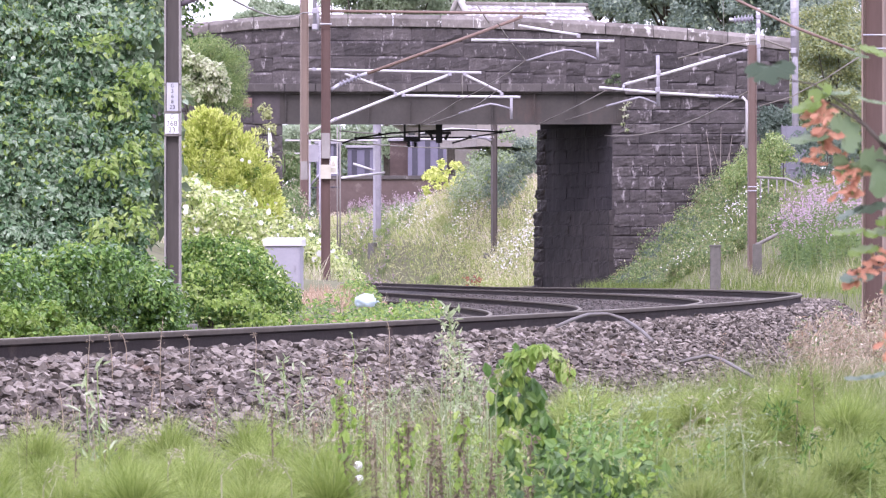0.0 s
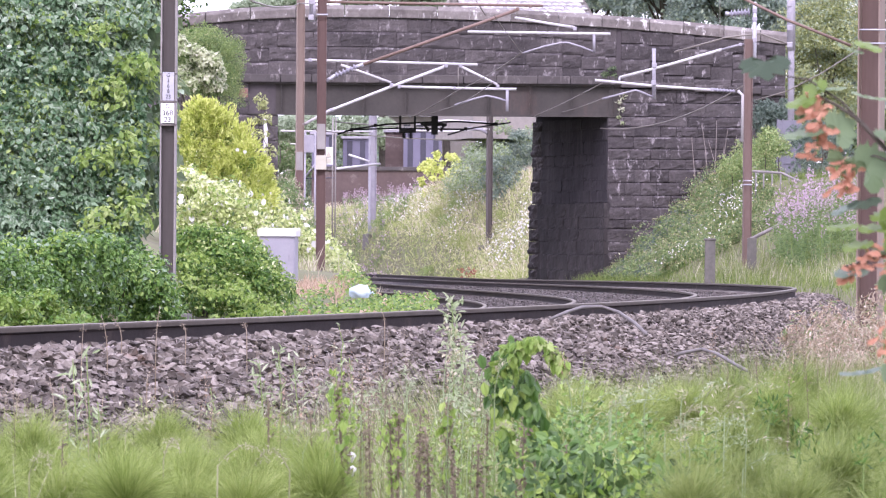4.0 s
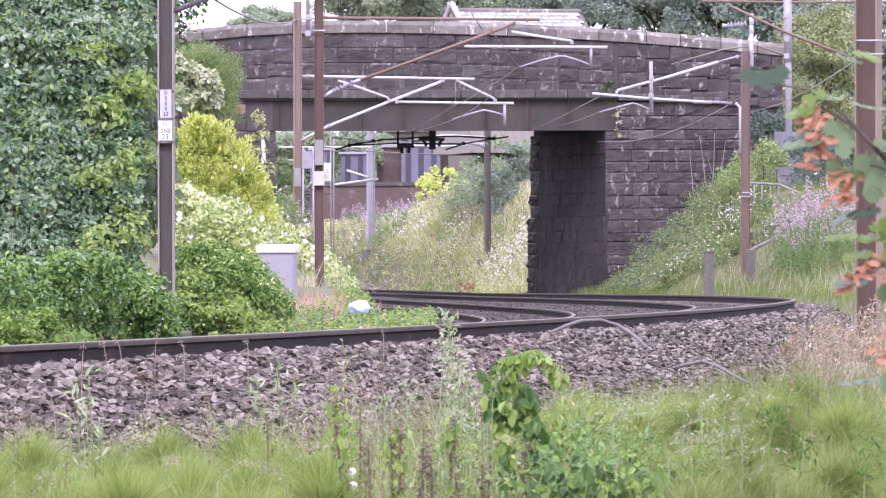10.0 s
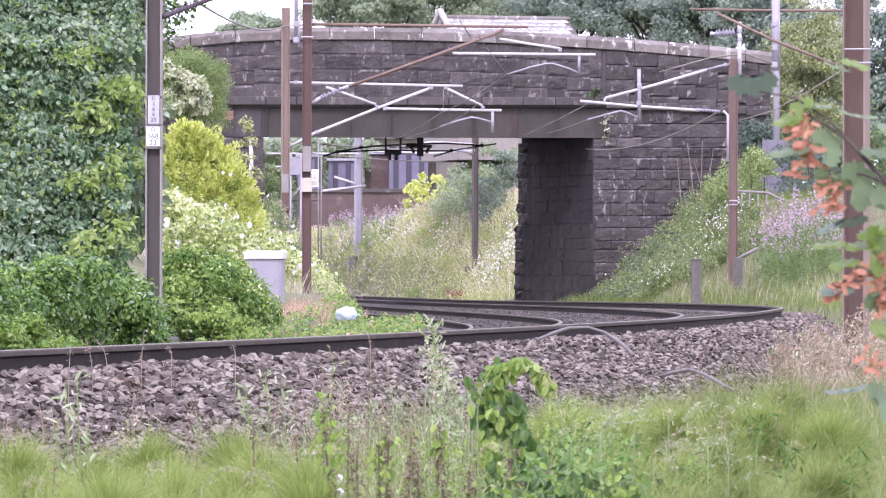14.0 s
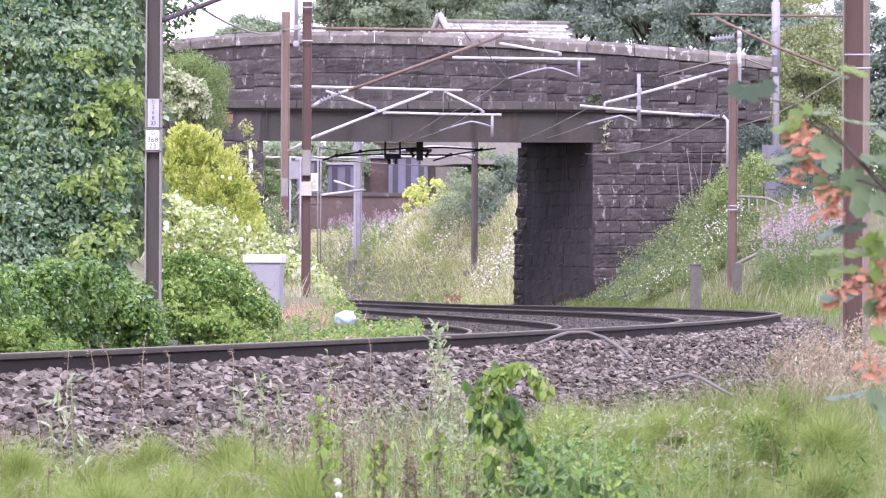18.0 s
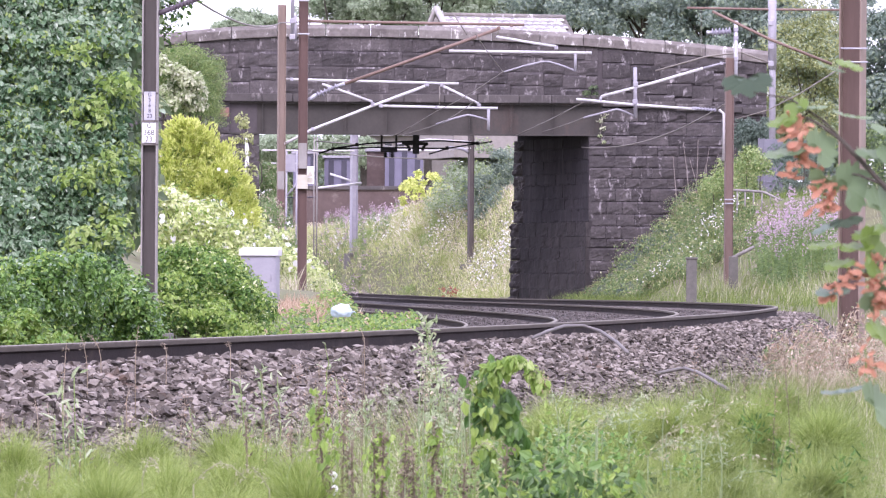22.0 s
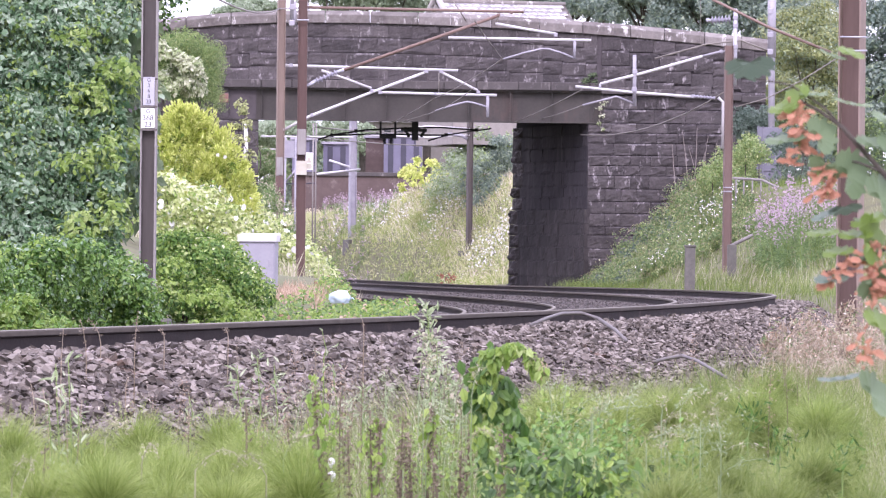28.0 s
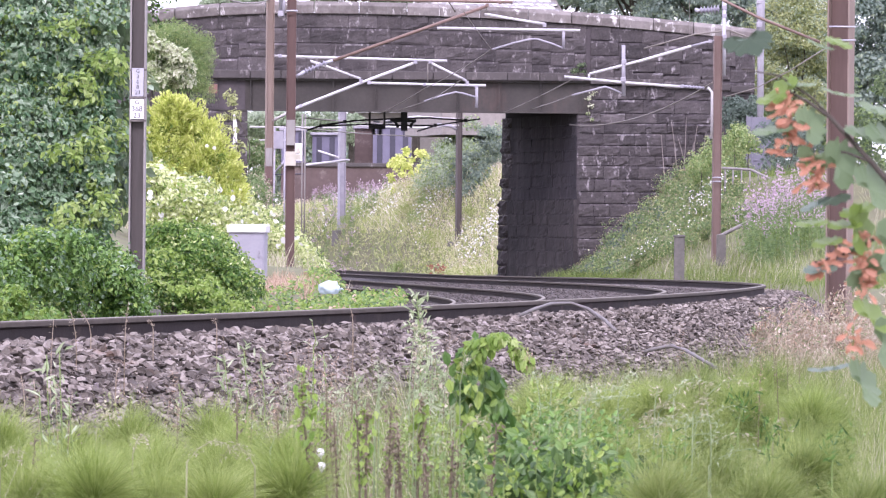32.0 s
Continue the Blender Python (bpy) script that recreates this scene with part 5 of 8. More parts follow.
for v in (18, 60, 90):
    clamp(pole, (10.024, 177.95, 0.35 + (485.5 - v) * 178 / 11010), 0.12)
stays = thing("stay_wires", (8.488, 150.00, 6.419), "brown stay rods and thin cables from the pole", "cable")
bpy.context.view_layer.update()
bar("stay_rod", stays, [(7.030, 150.00, 6.992), (8.392, 150.00, 6.338), (9.918, 150.00, 5.738)], 0.035, M["arm_brown"])
bar("cable", stays, [(7.643, 150.00, 4.403), (8.392, 150.00, 4.621), (9.210, 150.00, 5.057), (10.163, 150.00, 5.670)], 0.014, M["wire"])

cab = thing("relay_cabinet", (9.911, 176.0, 2.4), "lilac-grey ribbed steel relay cabinet beside the steps", "cabinet")
bpy.context.view_layer.update()
bm = bmesh.new()
box(bm, (9.575, 175.7, 2.756), (10.247, 176.3, 4.530), 0.01)
on(cab, part("body", bm, M["cab_grey"], cab))
for u in (1383, 1392, 1409, 1424):
    bm = bmesh.new()
    xx = (u - 784) * 176 / 11010
    box(bm, (xx - 0.02, 175.66, 2.756), (xx + 0.02, 175.7, 4.562), 0.006)
    on(cab, part("rib", bm, M["cab_grey"], cab))
for v in (252, 300):
    bm = bmesh.new()
    zz = 0.35 + (485.5 - v) * 176 / 11010
    box(bm, (9.575, 175.67, zz - 0.015), (10.247, 175.7, zz + 0.015), 0.004)
    on(cab, part("band", bm, M["cab_grey"], cab))

# ---- overhead gear under the bridge ----
for u, v0, v1, wide, solid in ((729, 219, 252, 13, False), (777, 219, 256, 9, True)):
    y = 186.0
    f = y / 11010
    x, zt, zb = (u - 784) * f, 0.35 + (485.5 - v0) * f, 0.35 + (485.5 - v1) * f
    g = thing("soffit_bracket", (x, y, zt), "black insulated bracket bolted under the bridge girder", "bracket", "brackets under the bridge")
    bpy.context.view_layer.update()
    w = wide * f
    for sx in ((0,) if solid else (-1, 1)):
        bm = bmesh.new()
        t = 0.1 if solid else 0.032
        box(bm, (x + sx * w - t, y - 0.06, zb + 0.04), (x + sx * w + t, y + 0.06, zt - 0.02), 0.01)
        on(g, part("hanger", bm, M["black"], g))
    bm = bmesh.new()
    if solid:
        box(bm, (x - 0.36, y - 0.05, zb + 0.3), (x + 0.36, y + 0.05, zb + 0.39), 0.02)
    else:
        box(bm, (x - w * 1.15, y - 0.08, zb + 0.02), (x + w * 1.15, y + 0.08, zb + 0.13), 0.03)
    on(g, part("cross_piece", bm, M["black"], g))
    for sx in (-1, 1):
        xs, zs = (x + sx * 0.28, zb + 0.34) if solid else (x + sx * w * 0.45, zb + 0.06)
        on(g, insulator("insulator", (xs, y, zs), (xs - sx * (0.1 if solid else 0), y, zs - 0.2), g, 3, 0.065, 0.04, "black ribbed insulator")).data.materials[0] = M["black"]
gear = thing("bridge_arms", (-0.577, 187.00, 4.520), "black insulated arms spread under the bridge", "overhead gear")
bpy.context.view_layer.update()
for pts, r in (([(-3.040, 187.00, 4.282), (-2.582, 187.00, 4.435), (-1.597, 187.00, 4.588), (-0.408, 187.00, 4.656)], 0.026),
               ([(-0.408, 187.00, 4.656), (0.611, 187.00, 4.690), (1.766, 187.00, 4.622)], 0.026),
               ([(0.272, 187.00, 4.282), (0.866, 187.00, 4.469), (1.495, 187.00, 4.571), (2.174, 187.00, 4.673)], 0.022),
               ([(-2.650, 187.00, 4.418), (-1.427, 187.00, 4.469), (0.866, 187.00, 4.452)], 0.022)):
    bar("arm", gear, pts, r, M["black"])
for q in ((-2.616, 187.00, 4.418), (-1.902, 187.00, 4.554), (0.815, 187.00, 4.469), (1.732, 187.00, 4.622), (-0.493, 187.00, 4.622)):
    clamp(gear, q, 0.075, M["black"])


# ---- running wires ----
wires = thing("overhead_wires", (1.580, 150.00, 4.512), "thin sagging overhead line wires", "cable")
bpy.context.view_layer.update()


def sag(a, b, drop, n=10):
    a, b = Vector(a), Vector(b)
    return [tuple(a.lerp(b, i / n) - Vector((0, 0, drop * 4 * (i / n) * (1 - i / n)))) for i in range(n + 1)]


for a, b, drop, r in (((4.728, 182.00, 4.408), (7.476, 153.00, 4.832), 0.35, 0.017),
                      ((-0.852, 184.00, 4.720), (0.427, 168.00, 5.042), 0.03, 0.014),
                      ((0.427, 168.00, 5.042), (1.842, 137.00, 5.072), 0.06, 0.01),
                      ((-0.652, 184.00, 4.754), (0.473, 168.00, 4.691), 0.02, 0.012),
                      ((0.473, 168.00, 4.691), (1.221, 140.00, 4.489), 0.04, 0.01),
                      ((2.774, 184.00, 4.770), (4.016, 153.00, 4.873), 0.03, 0.014),
                      ((3.610, 184.00, 4.904), (4.016, 153.00, 4.484), 0.02, 0.011),
                      ((-3.14, 80.00, 4.17), (-3.78, 168.00, 7.41), 0.28, 0.018),
                      ((-3.78, 168.00, 7.41), (-2.414, 137.00, 6.167), 0.02, 0.02),
                      ((1.657, 240.00, 5.222), (-3.866, 190.00, 4.483), 0.1, 0.02),
                      ((2.529, 240.00, 5.701), (-3.175, 190.00, 4.725), 0.1, 0.02),
                      ((6.757, 150.00, 7.033), (6.771, 150.00, 5.875), 0.0, 0.006),
                      ((1.829, 137.00, 5.047), (0.872, 100.00, 4.396), 0.02, 0.008)):
    bar("wire", wires, sag(a, b, drop), r, M["wire"], sides=5)


# ---- lineside things ----
case = thing("location_case", (-2.680, 105.00, -0.027), "grey steel lineside equipment case with a white lid", "cabinet")
case.rotation_euler = (0, 0, radians(-6))
bpy.context.view_layer.update()
z0, z1 = -0.055 - -0.027, 0.822 - -0.027
bm = bmesh.new()
box(bm, (-0.3, -0.24, z0 - 0.2), (0.3, 0.24, z1), 0.012)
part("body", bm, M["case"], case)
bm = bmesh.new()
box(bm, (-0.33, -0.28, z1), (0.33, 0.28, z1 + 0.115), 0.015)
bmesh.ops.translate(bm, vec=(0, 0, 0.03), verts=[v for v in bm.verts if v.co.z > z1 + 0.07 and v.co.y > 0])
part("lid", bm, M["caselid"], case, "white sloping lid")
bm = bmesh.new()
box(bm, (-0.27, -0.256, z0 + 0.1), (0.27, -0.241, z1 - 0.05), 0.006)
door = part("door", bm, M["case"], case)
bm = bmesh.new()
box(bm, (0.2, -0.28, z1 - 0.42), (0.225, -0.257, z1 - 0.3), 0.005)
part("handle", bm, M["galv_dull"], door)
for sz in (0.2, 0.75):
    bm = bmesh.new()
    box(bm, (-0.29, -0.262, z0 + sz), (-0.262, -0.242, z0 + sz + 0.09), 0.004)
    part("hinge", bm, M["galv_dull"], door)

bag = thing("plastic_bag", (-1.211, 98.00, -0.144), "crumpled pale blue plastic bag lying in the weeds", "bag")
bm = bmesh.new()
bmesh.ops.create_icosphere(bm, subdivisions=4, radius=1.0)
for v in bm.verts:
    k = 1 + 0.25 * noise.noise(v.co * 1.7) + 0.1 * noise.noise(v.co * 5)
    v.co = Vector((v.co.x * 0.17 * k, v.co.y * 0.14 * k, max(-0.02, v.co.z * 0.125 * k + 0.06)))
part("body", bm, M["bag"], bag, smooth=True)
bm = bmesh.new()
tube(bm, [(0.15, 0, 0.05), (0.19, 0.01, 0.07), (0.22, 0.0, 0.04)], 0.02, 6, 0.006)
part("knot", bm, M["bag"], bag, smooth=True)

fp = thing("concrete_post", (6.392, 146.0, -0.15), "weathered square concrete fence post with a chipped top", "post")
bm = bmesh.new()
h = 1.020 + 0.15
box(bm, (-0.12, -0.12, 0), (0.12, 0.12, h - 0.03), 0.015)
for v in bm.verts:
    v.co.x += 0.01 * noise.noise(v.co * 3)
part("shaft", bm, M["post"], fp)
bm = bmesh.new()
box(bm, (-0.14, -0.14, h - 0.035), (0.14, 0.14, h + 0.02), 0.02)
part("cap", bm, M["post"], fp)

steps = thing("handrail", (8.972, 163.00, 2.652), "grey weathered timber handrail beside the bank steps", "handrail")
bpy.context.view_layer.update()
bar("rail", steps, [(8.231, 163.00, 2.889), (9.001, 163.00, 2.845), (9.652, 162.00, 2.506)], 0.034, M["timber"])
for u, v in ((1346, 315), (1360, 315), (1375, 316), (1390, 317), (1405, 323), (1420, 330), (1434, 337)):
    y = 163.0
    x, z = (u - 784) * y / 11010, 0.35 + (485.5 - v) * y / 11010
    bar("baluster", steps, [(x, y, z), (x, y, float(ground_z(x, y)[0]) - 0.1)], 0.02, M["timber"])
low = thing("marker_board", (7.643, 150.00, 0.425), "grey concrete trough end with a sloping plank by the mast foot", "board")
bpy.context.view_layer.update()
bar("plank", low, [(7.507, 150.00, 1.024), (8.229, 150.00, 1.392)], 0.045, M["timber"])
bm = bmesh.new()
box(bm, (7.466, 149.9, 0.316), (7.684, 150.1, 1.079), 0.02)
on(low, part("upright", bm, M["post"], low))

# cable ends looped over the ballast shoulder
for pts in ([(0.840, 46.00, -0.036), (0.963, 46.50, 0.010), (1.093, 47.00, 0.045), (1.250, 47.30, 0.047), (1.376, 47.20, 0.009), (1.492, 46.80, -0.073), (1.560, 46.30, -0.148)],
            [(1.797, 47.00, -0.314), (1.883, 47.00, -0.288), (2.011, 47.00, -0.267), (2.099, 46.60, -0.295), (2.198, 46.00, -0.358), (2.270, 45.60, -0.402)]):
    ob = tube_part("trackside_cable", pts, 0.0135, M["cable"], sides=8)
    tagged(ob, "loose grey cable looped over the ballast shoulder", "cable", "loose cables")


# ---- planting: hedges, shrubs, trees ----
def limb(bm, a, b, r0, r1, bend=0.15, n=5):
    a, b = Vector(a), Vector(b)
    side = Vector(rng.normal(size=3)) * bend * (b - a).length
    tube(bm, [a.lerp(b, i / n) + side * math.sin(math.pi * i / n) * 0.5 for i in range(n + 1)], r0, 6, r1)


def bush(name, centres, radius, n, mat, size, label, category="shrub", shape=OVAL, stems=5, hang=0.5, jitter=0.6, depth=0.55, extra=(), low=-0.7, face=(0, -0.2, 0.3)):
    """A shrub of many leafy clumps on a few stems."""
    c = np.asarray(centres)
    base = c.mean(0)
    gz = float(ground_z(base[0], base[1])[0])
    ob = thing(name, (base[0], base[1], gz), label, category)
    bpy.context.view_layer.update()
    p, f = clumps(c, radius, n, depth, low)
    on(ob, leaves("foliage", p, f + np.array(face), rng.uniform(size * 0.65, size * 1.3, len(p)), mat, ob, shape, hang, jitter))
    for m2, share, s2, sh in extra:
        k = rng.random(len(p)) < share
        q = p[k] + f[k] * 0.06
        on(ob, leaves("blossom" if m2 is M["petal"] else "lit_leaves", q, f[k] + np.array([0, -0.3, 0.3]), rng.uniform(s2 * 0.6, s2 * 1.3, len(q)), m2, ob, sh, 0.2, 0.5))
    for i in rng.choice(max(1, int(len(c) * 0.8)), min(stems, int(len(c) * 0.8)), replace=False):
        bm = bmesh.new()
        foot = (c[i][0], c[i][1] + 0.2, max(c[i][2] - 1.6, float(ground_z(c[i][0], c[i][1])[0]) - 0.1))
        limb(bm, foot, c[i], 0.022, 0.008)
        on(ob, part("stem", bm, M["bark"], ob))
    return ob


def tree(name, x, y, crown_z, radii, n_clumps, n, mat, size, label, lean=0.0, extra=(), shape=DIAMOND):
    z0 = float(ground_z(x, y)[0])
    ob = thing(name, (x, y, z0), label, "tree")
    bpy.context.view_layer.update()
    c, _ = shell((x + lean, y, crown_z), radii, n_clumps, 0.75, -0.75, 0.35)
    r = rng.uniform(0.13, 0.32, len(c)) * (radii[0] + radii[2]) / 2
    p, f = clumps(c, r, n, 0.6, -0.7, 0.5)
    on(ob, leaves("crown", p, f + np.array([0, 0, 0.3]), rng.uniform(size * 0.6, size * 1.3, len(p)), mat, ob, shape, 0.4, 0.6))
    for m2, share, s2, sh in extra:
        k = rng.random(len(p)) < share
        on(ob, leaves("lit_leaves", p[k] + f[k] * 0.1, f[k], rng.uniform(s2 * 0.6, s2 * 1.3, int(k.sum())), m2, ob, sh, 0.3, 0.5))
    bm = bmesh.new()
    tr = max(0.12, 0.07 * radii[0])
    limb(bm, (x, y, z0 - 0.3), (x + lean * 0.7, y, crown_z), tr, tr * 0.4, 0.05, 7)
    for i in rng.choice(len(c), min(12, len(c)), replace=False):
        k = rng.uniform(0.45, 0.95)
        limb(bm, (x + lean * 0.7 * k, y, z0 + (crown_z - z0) * k), c[i], tr * 0.35, tr * 0.08)
    on(ob, part("trunk", bm, M["bark"], ob))
    return ob


def spread(n, x0, x1, y0, y1, top, low, r0, r1, ymove=None, power=0.6):
    """Clump centres under a top line: top is a list of (x, z)."""
    tx, tz = zip(*top)
    x = rng.uniform(x0, x1, n)
    y = rng.uniform(y0, y1, n) + (0 if ymove is None else ymove(x))
    r = rng.uniform(r0, r1, n)
    zt = np.interp(x, tx, tz) - r * 0.8
    z = low + (zt - low) * rng.random(n) ** power
    return np.stack([x, y, np.maximum(z, low)], 1), r


# tall ivy-hung hedge behind the numbered mast
c, r = spread(300, -8.0, -4.153, 84.2, 86.2, [(-9, 7.4), (-3, 7.4)], 0.3, 0.4, 0.62, power=1.0)
c[:, 1] += 0.45 * c[:, 2] - 1.0
c2, r2 = spread(40, -4.125, -3.368, 87.5, 91, [(-9, 8.0), (-2, 8.0)], 4.113, 0.16, 0.34)
c3, r3 = spread(22, -4.299, -4.092, 87.5, 89, [(-9, 5.0), (-2, 5.0)], 0.714, 0.22, 0.32)
hedge = bush("ivy_hedge", np.concatenate([c, c2, c3]), np.concatenate([r, r2, r3]), 90, M["ivy"], 0.085, "tall dense hedge hung with grey-green glossy ivy leaves", "hedge", stems=16, hang=0.8, jitter=0.85, depth=0.35, shape=OVAL, face=(0, -0.4, 0.7),
             extra=[(M["ivy_lime"], 0.15, 0.085, OVAL), (M["ivy"], 0.2, 0.09, ROUND)])
n = 50000
x, z = rng.uniform(-6.8, -4.0, n), rng.uniform(-0.2, 7.5, n)
wave = lump(np.stack([x * 2.3, z * 0, z * 1.9], 1), 3.0)
tuft = lump(np.stack([x * 6.1, z * 0, z * 5.3], 1), 6.0)
y = 83.2 + 0.5 * z - 0.2 * wave - 0.22 * tuft + 0.28 * rng.random(n) ** 2
for m_, share, size in ((M["ivy"], 0.82, 0.09), (M["ivy_lime"], 0.18, 0.088)):
    k = rng.random(n) < share
    if m_ is M["ivy_lime"]:
        k = lump(np.stack([x * 1.3, x * 0, z * 1.1], 1), 8.0) * 0.5 + 0.5 * rng.normal(size=n) > 0.72
    q = int(k.sum())
    down = np.array([0.35, -0.5, -0.85]) + 0.45 * rng.normal(size=(q, 3))
    on(hedge, leaves("hanging_leaves", np.stack([x, y, z], 1)[k], np.array([-0.25, -0.75, 0.75]), rng.uniform(size * 0.55, size * 1.45, q), m_, hedge, OVAL, jitter=0.4, grow=down))
c4, r4 = spread(22, -4.75, -3.983, 83.6, 84.6, [(-9, 6.6), (-3, 6.6)], 0.5, 0.3, 0.5, power=1.0)
c4[:, 1] += 0.45 * c4[:, 2] - 0.8
p, f = clumps(c4, r4 * 0.85, 70, 0.5)
on(hedge, leaves("lime_foliage", p, f + np.array([0, -0.5, 0.8]), rng.uniform(0.065, 0.13, len(p)), M["ivy_lime"], hedge, OVAL, 0.8, 0.9))
# thin twigs that reach past the mast at the top of the hedge
twigs = thing("hedge_twigs", (-3.95, 88.0, 4.1), "sparse leafy twigs reaching out of the hedge top", "branches")
bpy.context.view_layer.update()
for tx, tz in ((-3.2, 4.75), (-3.12, 4.45), (-3.3, 4.3), (-3.45, 4.05), (-3.4, 5.0), (-3.55, 3.9), (-3.05, 4.95)):
    bm = bmesh.new()
    limb(bm, (-4.05, 88.0, tz - 0.3), (tx, 88.0 + rng.uniform(-0.2, 0.2), tz), 0.012, 0.004, 0.08)
    on(twigs, part("twig", bm, M["bark"], twigs))
    k = np.linspace(0.25, 1.0, 56)[:, None]
    p = np.array([-4.05, 88.0, tz - 0.3]) * (1 - k) + np.array([tx, 88.0, tz]) * k + rng.normal(0, 0.085, (56, 3))
    on(twigs, leaves("twig_leaves", p, (0, -0.5, 0.7), rng.uniform(0.06, 0.11, 56), M["mound"], twigs, OVAL, 0.6, 0.7))
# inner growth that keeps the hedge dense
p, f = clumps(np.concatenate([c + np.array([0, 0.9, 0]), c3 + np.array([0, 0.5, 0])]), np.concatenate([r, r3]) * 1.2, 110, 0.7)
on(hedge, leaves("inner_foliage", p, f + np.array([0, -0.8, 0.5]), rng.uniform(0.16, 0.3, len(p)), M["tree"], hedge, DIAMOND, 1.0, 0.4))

# dark ivy mounds along the cess
c, r = spread(130, -5.3, -3.121, 61, 64, [(-5.3, 0.539), (-4.274, 0.678), (-3.858, 0.743), (-3.554, 0.716), (-3.319, 0.563), (-3.218, 0.256), (-3.121, -0.227)], -0.5, 0.14, 0.36, lambda x: (x + 5.3) * 4.3)
bush("ivy_mound", c, r, 300, M["mound"], 0.062, "low dark green ivy mound beside the track", "shrub", extra=[(M["weed"], 0.1, 0.055, OVAL), (M["ivy"], 0.06, 0.06, OVAL)], jitter=0.6, depth=0.3)
c, r = spread(80, -3.411, -2.167, 80, 84, [(-3.456, 0.763), (-3.270, 0.927), (-2.819, 0.889), (-2.510, 0.682), (-2.243, 0.278), (-2.014, -0.257)], -0.35, 0.13, 0.34, lambda x: (x + 3.6) * 2.0)
bush("ivy_mound", c, r, 300, M["mound"], 0.062, "dark green ivy mound round the foot of the mast", "shrub", extra=[(M["weed"], 0.4, 0.055, OVAL), (M["bright"], 0.06, 0.055, OVAL)], jitter=0.6, depth=0.3)
c, r = spread(34, -3.200, -2.038, 77.5, 79.5, [(-3.200, 0.676), (-2.899, 0.389), (-2.468, 0.174), (-2.038, -0.185)], -0.4, 0.05, 0.14, lambda x: (x + 3.0) * 1.5, power=0.9)
bush("pale_creeper", c, r, 16, M["weed"], 0.065, "pale creeping leaves over the dark mound", "shrub", stems=0, extra=[(M["feather"], 0.25, 0.06, OVAL)])
# paler creeping growth in front of them
c, r = spread(50, -4.6, -3.510, 58.5, 59.5, [(-4.6, 0.118), (-3.782, 0.107), (-3.510, -0.138)], -0.55, 0.1, 0.18, lambda x: (x + 4.5) * 2.5)
bush("creeper", c, r, 110, M["weed"], 0.06, "pale green creeping weeds at the mound's foot", "weeds", stems=0, extra=[(M["feather"], 0.15, 0.055, OVAL), (M["mound"], 0.2, 0.055, OVAL)])

# bright bramble and bindweed bank behind the equipment case
c, r = spread(170, -6.25, -2.17, 139, 150, [(-6.25, 3.346), (-5.148, 2.944), (-4.343, 2.596), (-4.022, 2.233), (-3.539, 1.872), (-3.002, 1.523), (-2.466, 0.987), (-2.038, 0.156)], 0.0, 0.2, 0.5)
bush("bramble_bank", c, r, 190, M["bright"], 0.1, "pale yellow-green bramble bank with white bindweed flowers", "shrub", extra=[(M["petal"], 0.008, 0.15, DISC), (M["weed"], 0.1, 0.08, OVAL), (M["elder"], 0.1, 0.085, OVAL)], jitter=0.55, stems=10)
c, r = spread(60, -4.656, -3.137, 108.5, 111.5, [(-4.656, 2.303), (-3.936, 1.984), (-3.437, 1.754), (-3.087, 1.554)], 0.2, 0.2, 0.34)
bush("bramble_bank", c, r, 150, M["bright"], 0.08, "bright bramble thicket with white flowers below the conifer", "shrub", extra=[(M["petal"], 0.02, 0.1, DISC), (M["elder"], 0.08, 0.08, OVAL), (M["weed"], 0.12, 0.08, OVAL)], jitter=0.55, stems=6)
# golden conifer
cc, rr = [], []
for u, v, k in ((-4.75, 2.9, 0.3), (-4.5, 3.05, 0.34), (-4.3, 3.12, 0.3), (-4.15, 2.9, 0.4), (-3.9, 3.0, 0.34), (-3.7, 2.75, 0.34), (-3.5, 2.5, 0.3), (-4.6, 2.6, 0.42), (-3.85, 2.5, 0.42), (-3.4, 2.2, 0.3), (-4.7, 2.2, 0.4), (-4.25, 2.3, 0.5), (-3.7, 2.1, 0.4), (-4.32, 3.3, 0.2), (-4.1, 3.25, 0.2), (-3.35, 1.9, 0.3), (-4.5, 1.9, 0.4), (-4.0, 1.8, 0.45), (-3.3, 1.6, 0.3)):
    cc.append((u, 113.0 + rng.uniform(-0.3, 0.3), v - 0.27)), rr.append(k)
conifer = thing("golden_conifer", (-4.1, 114.2, 0.1), "bright golden-yellow conifer with upright plumes", "conifer")
bpy.context.view_layer.update()
# flat fans of scale leaves that point up and out, with gaps between them
tip, out = clumps(np.array(cc), np.array(rr), 26, 0.25, -0.5, 1.0)
up = unit(out * np.array([0.85, 0.5, 0.3]) + np.array([0, -0.15, 0.85]) + 0.2 * rng.normal(size=out.shape))
across = unit(np.cross(up, rng.normal(size=up.shape)))
reach = rng.uniform(0.16, 0.34, len(tip))
per = 46
t, w = rng.random((len(tip), per)) ** 0.8, rng.normal(0, 0.33, (len(tip), per))
w = w * (1 - 0.65 * t)
p = (tip[:, None] - up[:, None] * (0.3 * reach)[:, None, None] + up[:, None] * (t * reach[:, None])[:, :, None] + across[:, None] * (w * reach[:, None])[:, :, None]).reshape(-1, 3)
f = np.repeat(unit(np.cross(up, across) * np.sign(np.cross(up, across)[:, 1:2]) * -1), per, 0)
grow = np.repeat(up, per, 0) + np.repeat(across, per, 0) * (w.reshape(-1, 1) * 2.2)
on(conifer, leaves("plume_foliage", p, f, rng.uniform(0.05, 0.1, len(p)), M["conifer"], conifer, NARROW, jitter=0.35, grow=grow, width=rng.uniform(0.09, 0.15, len(p))))
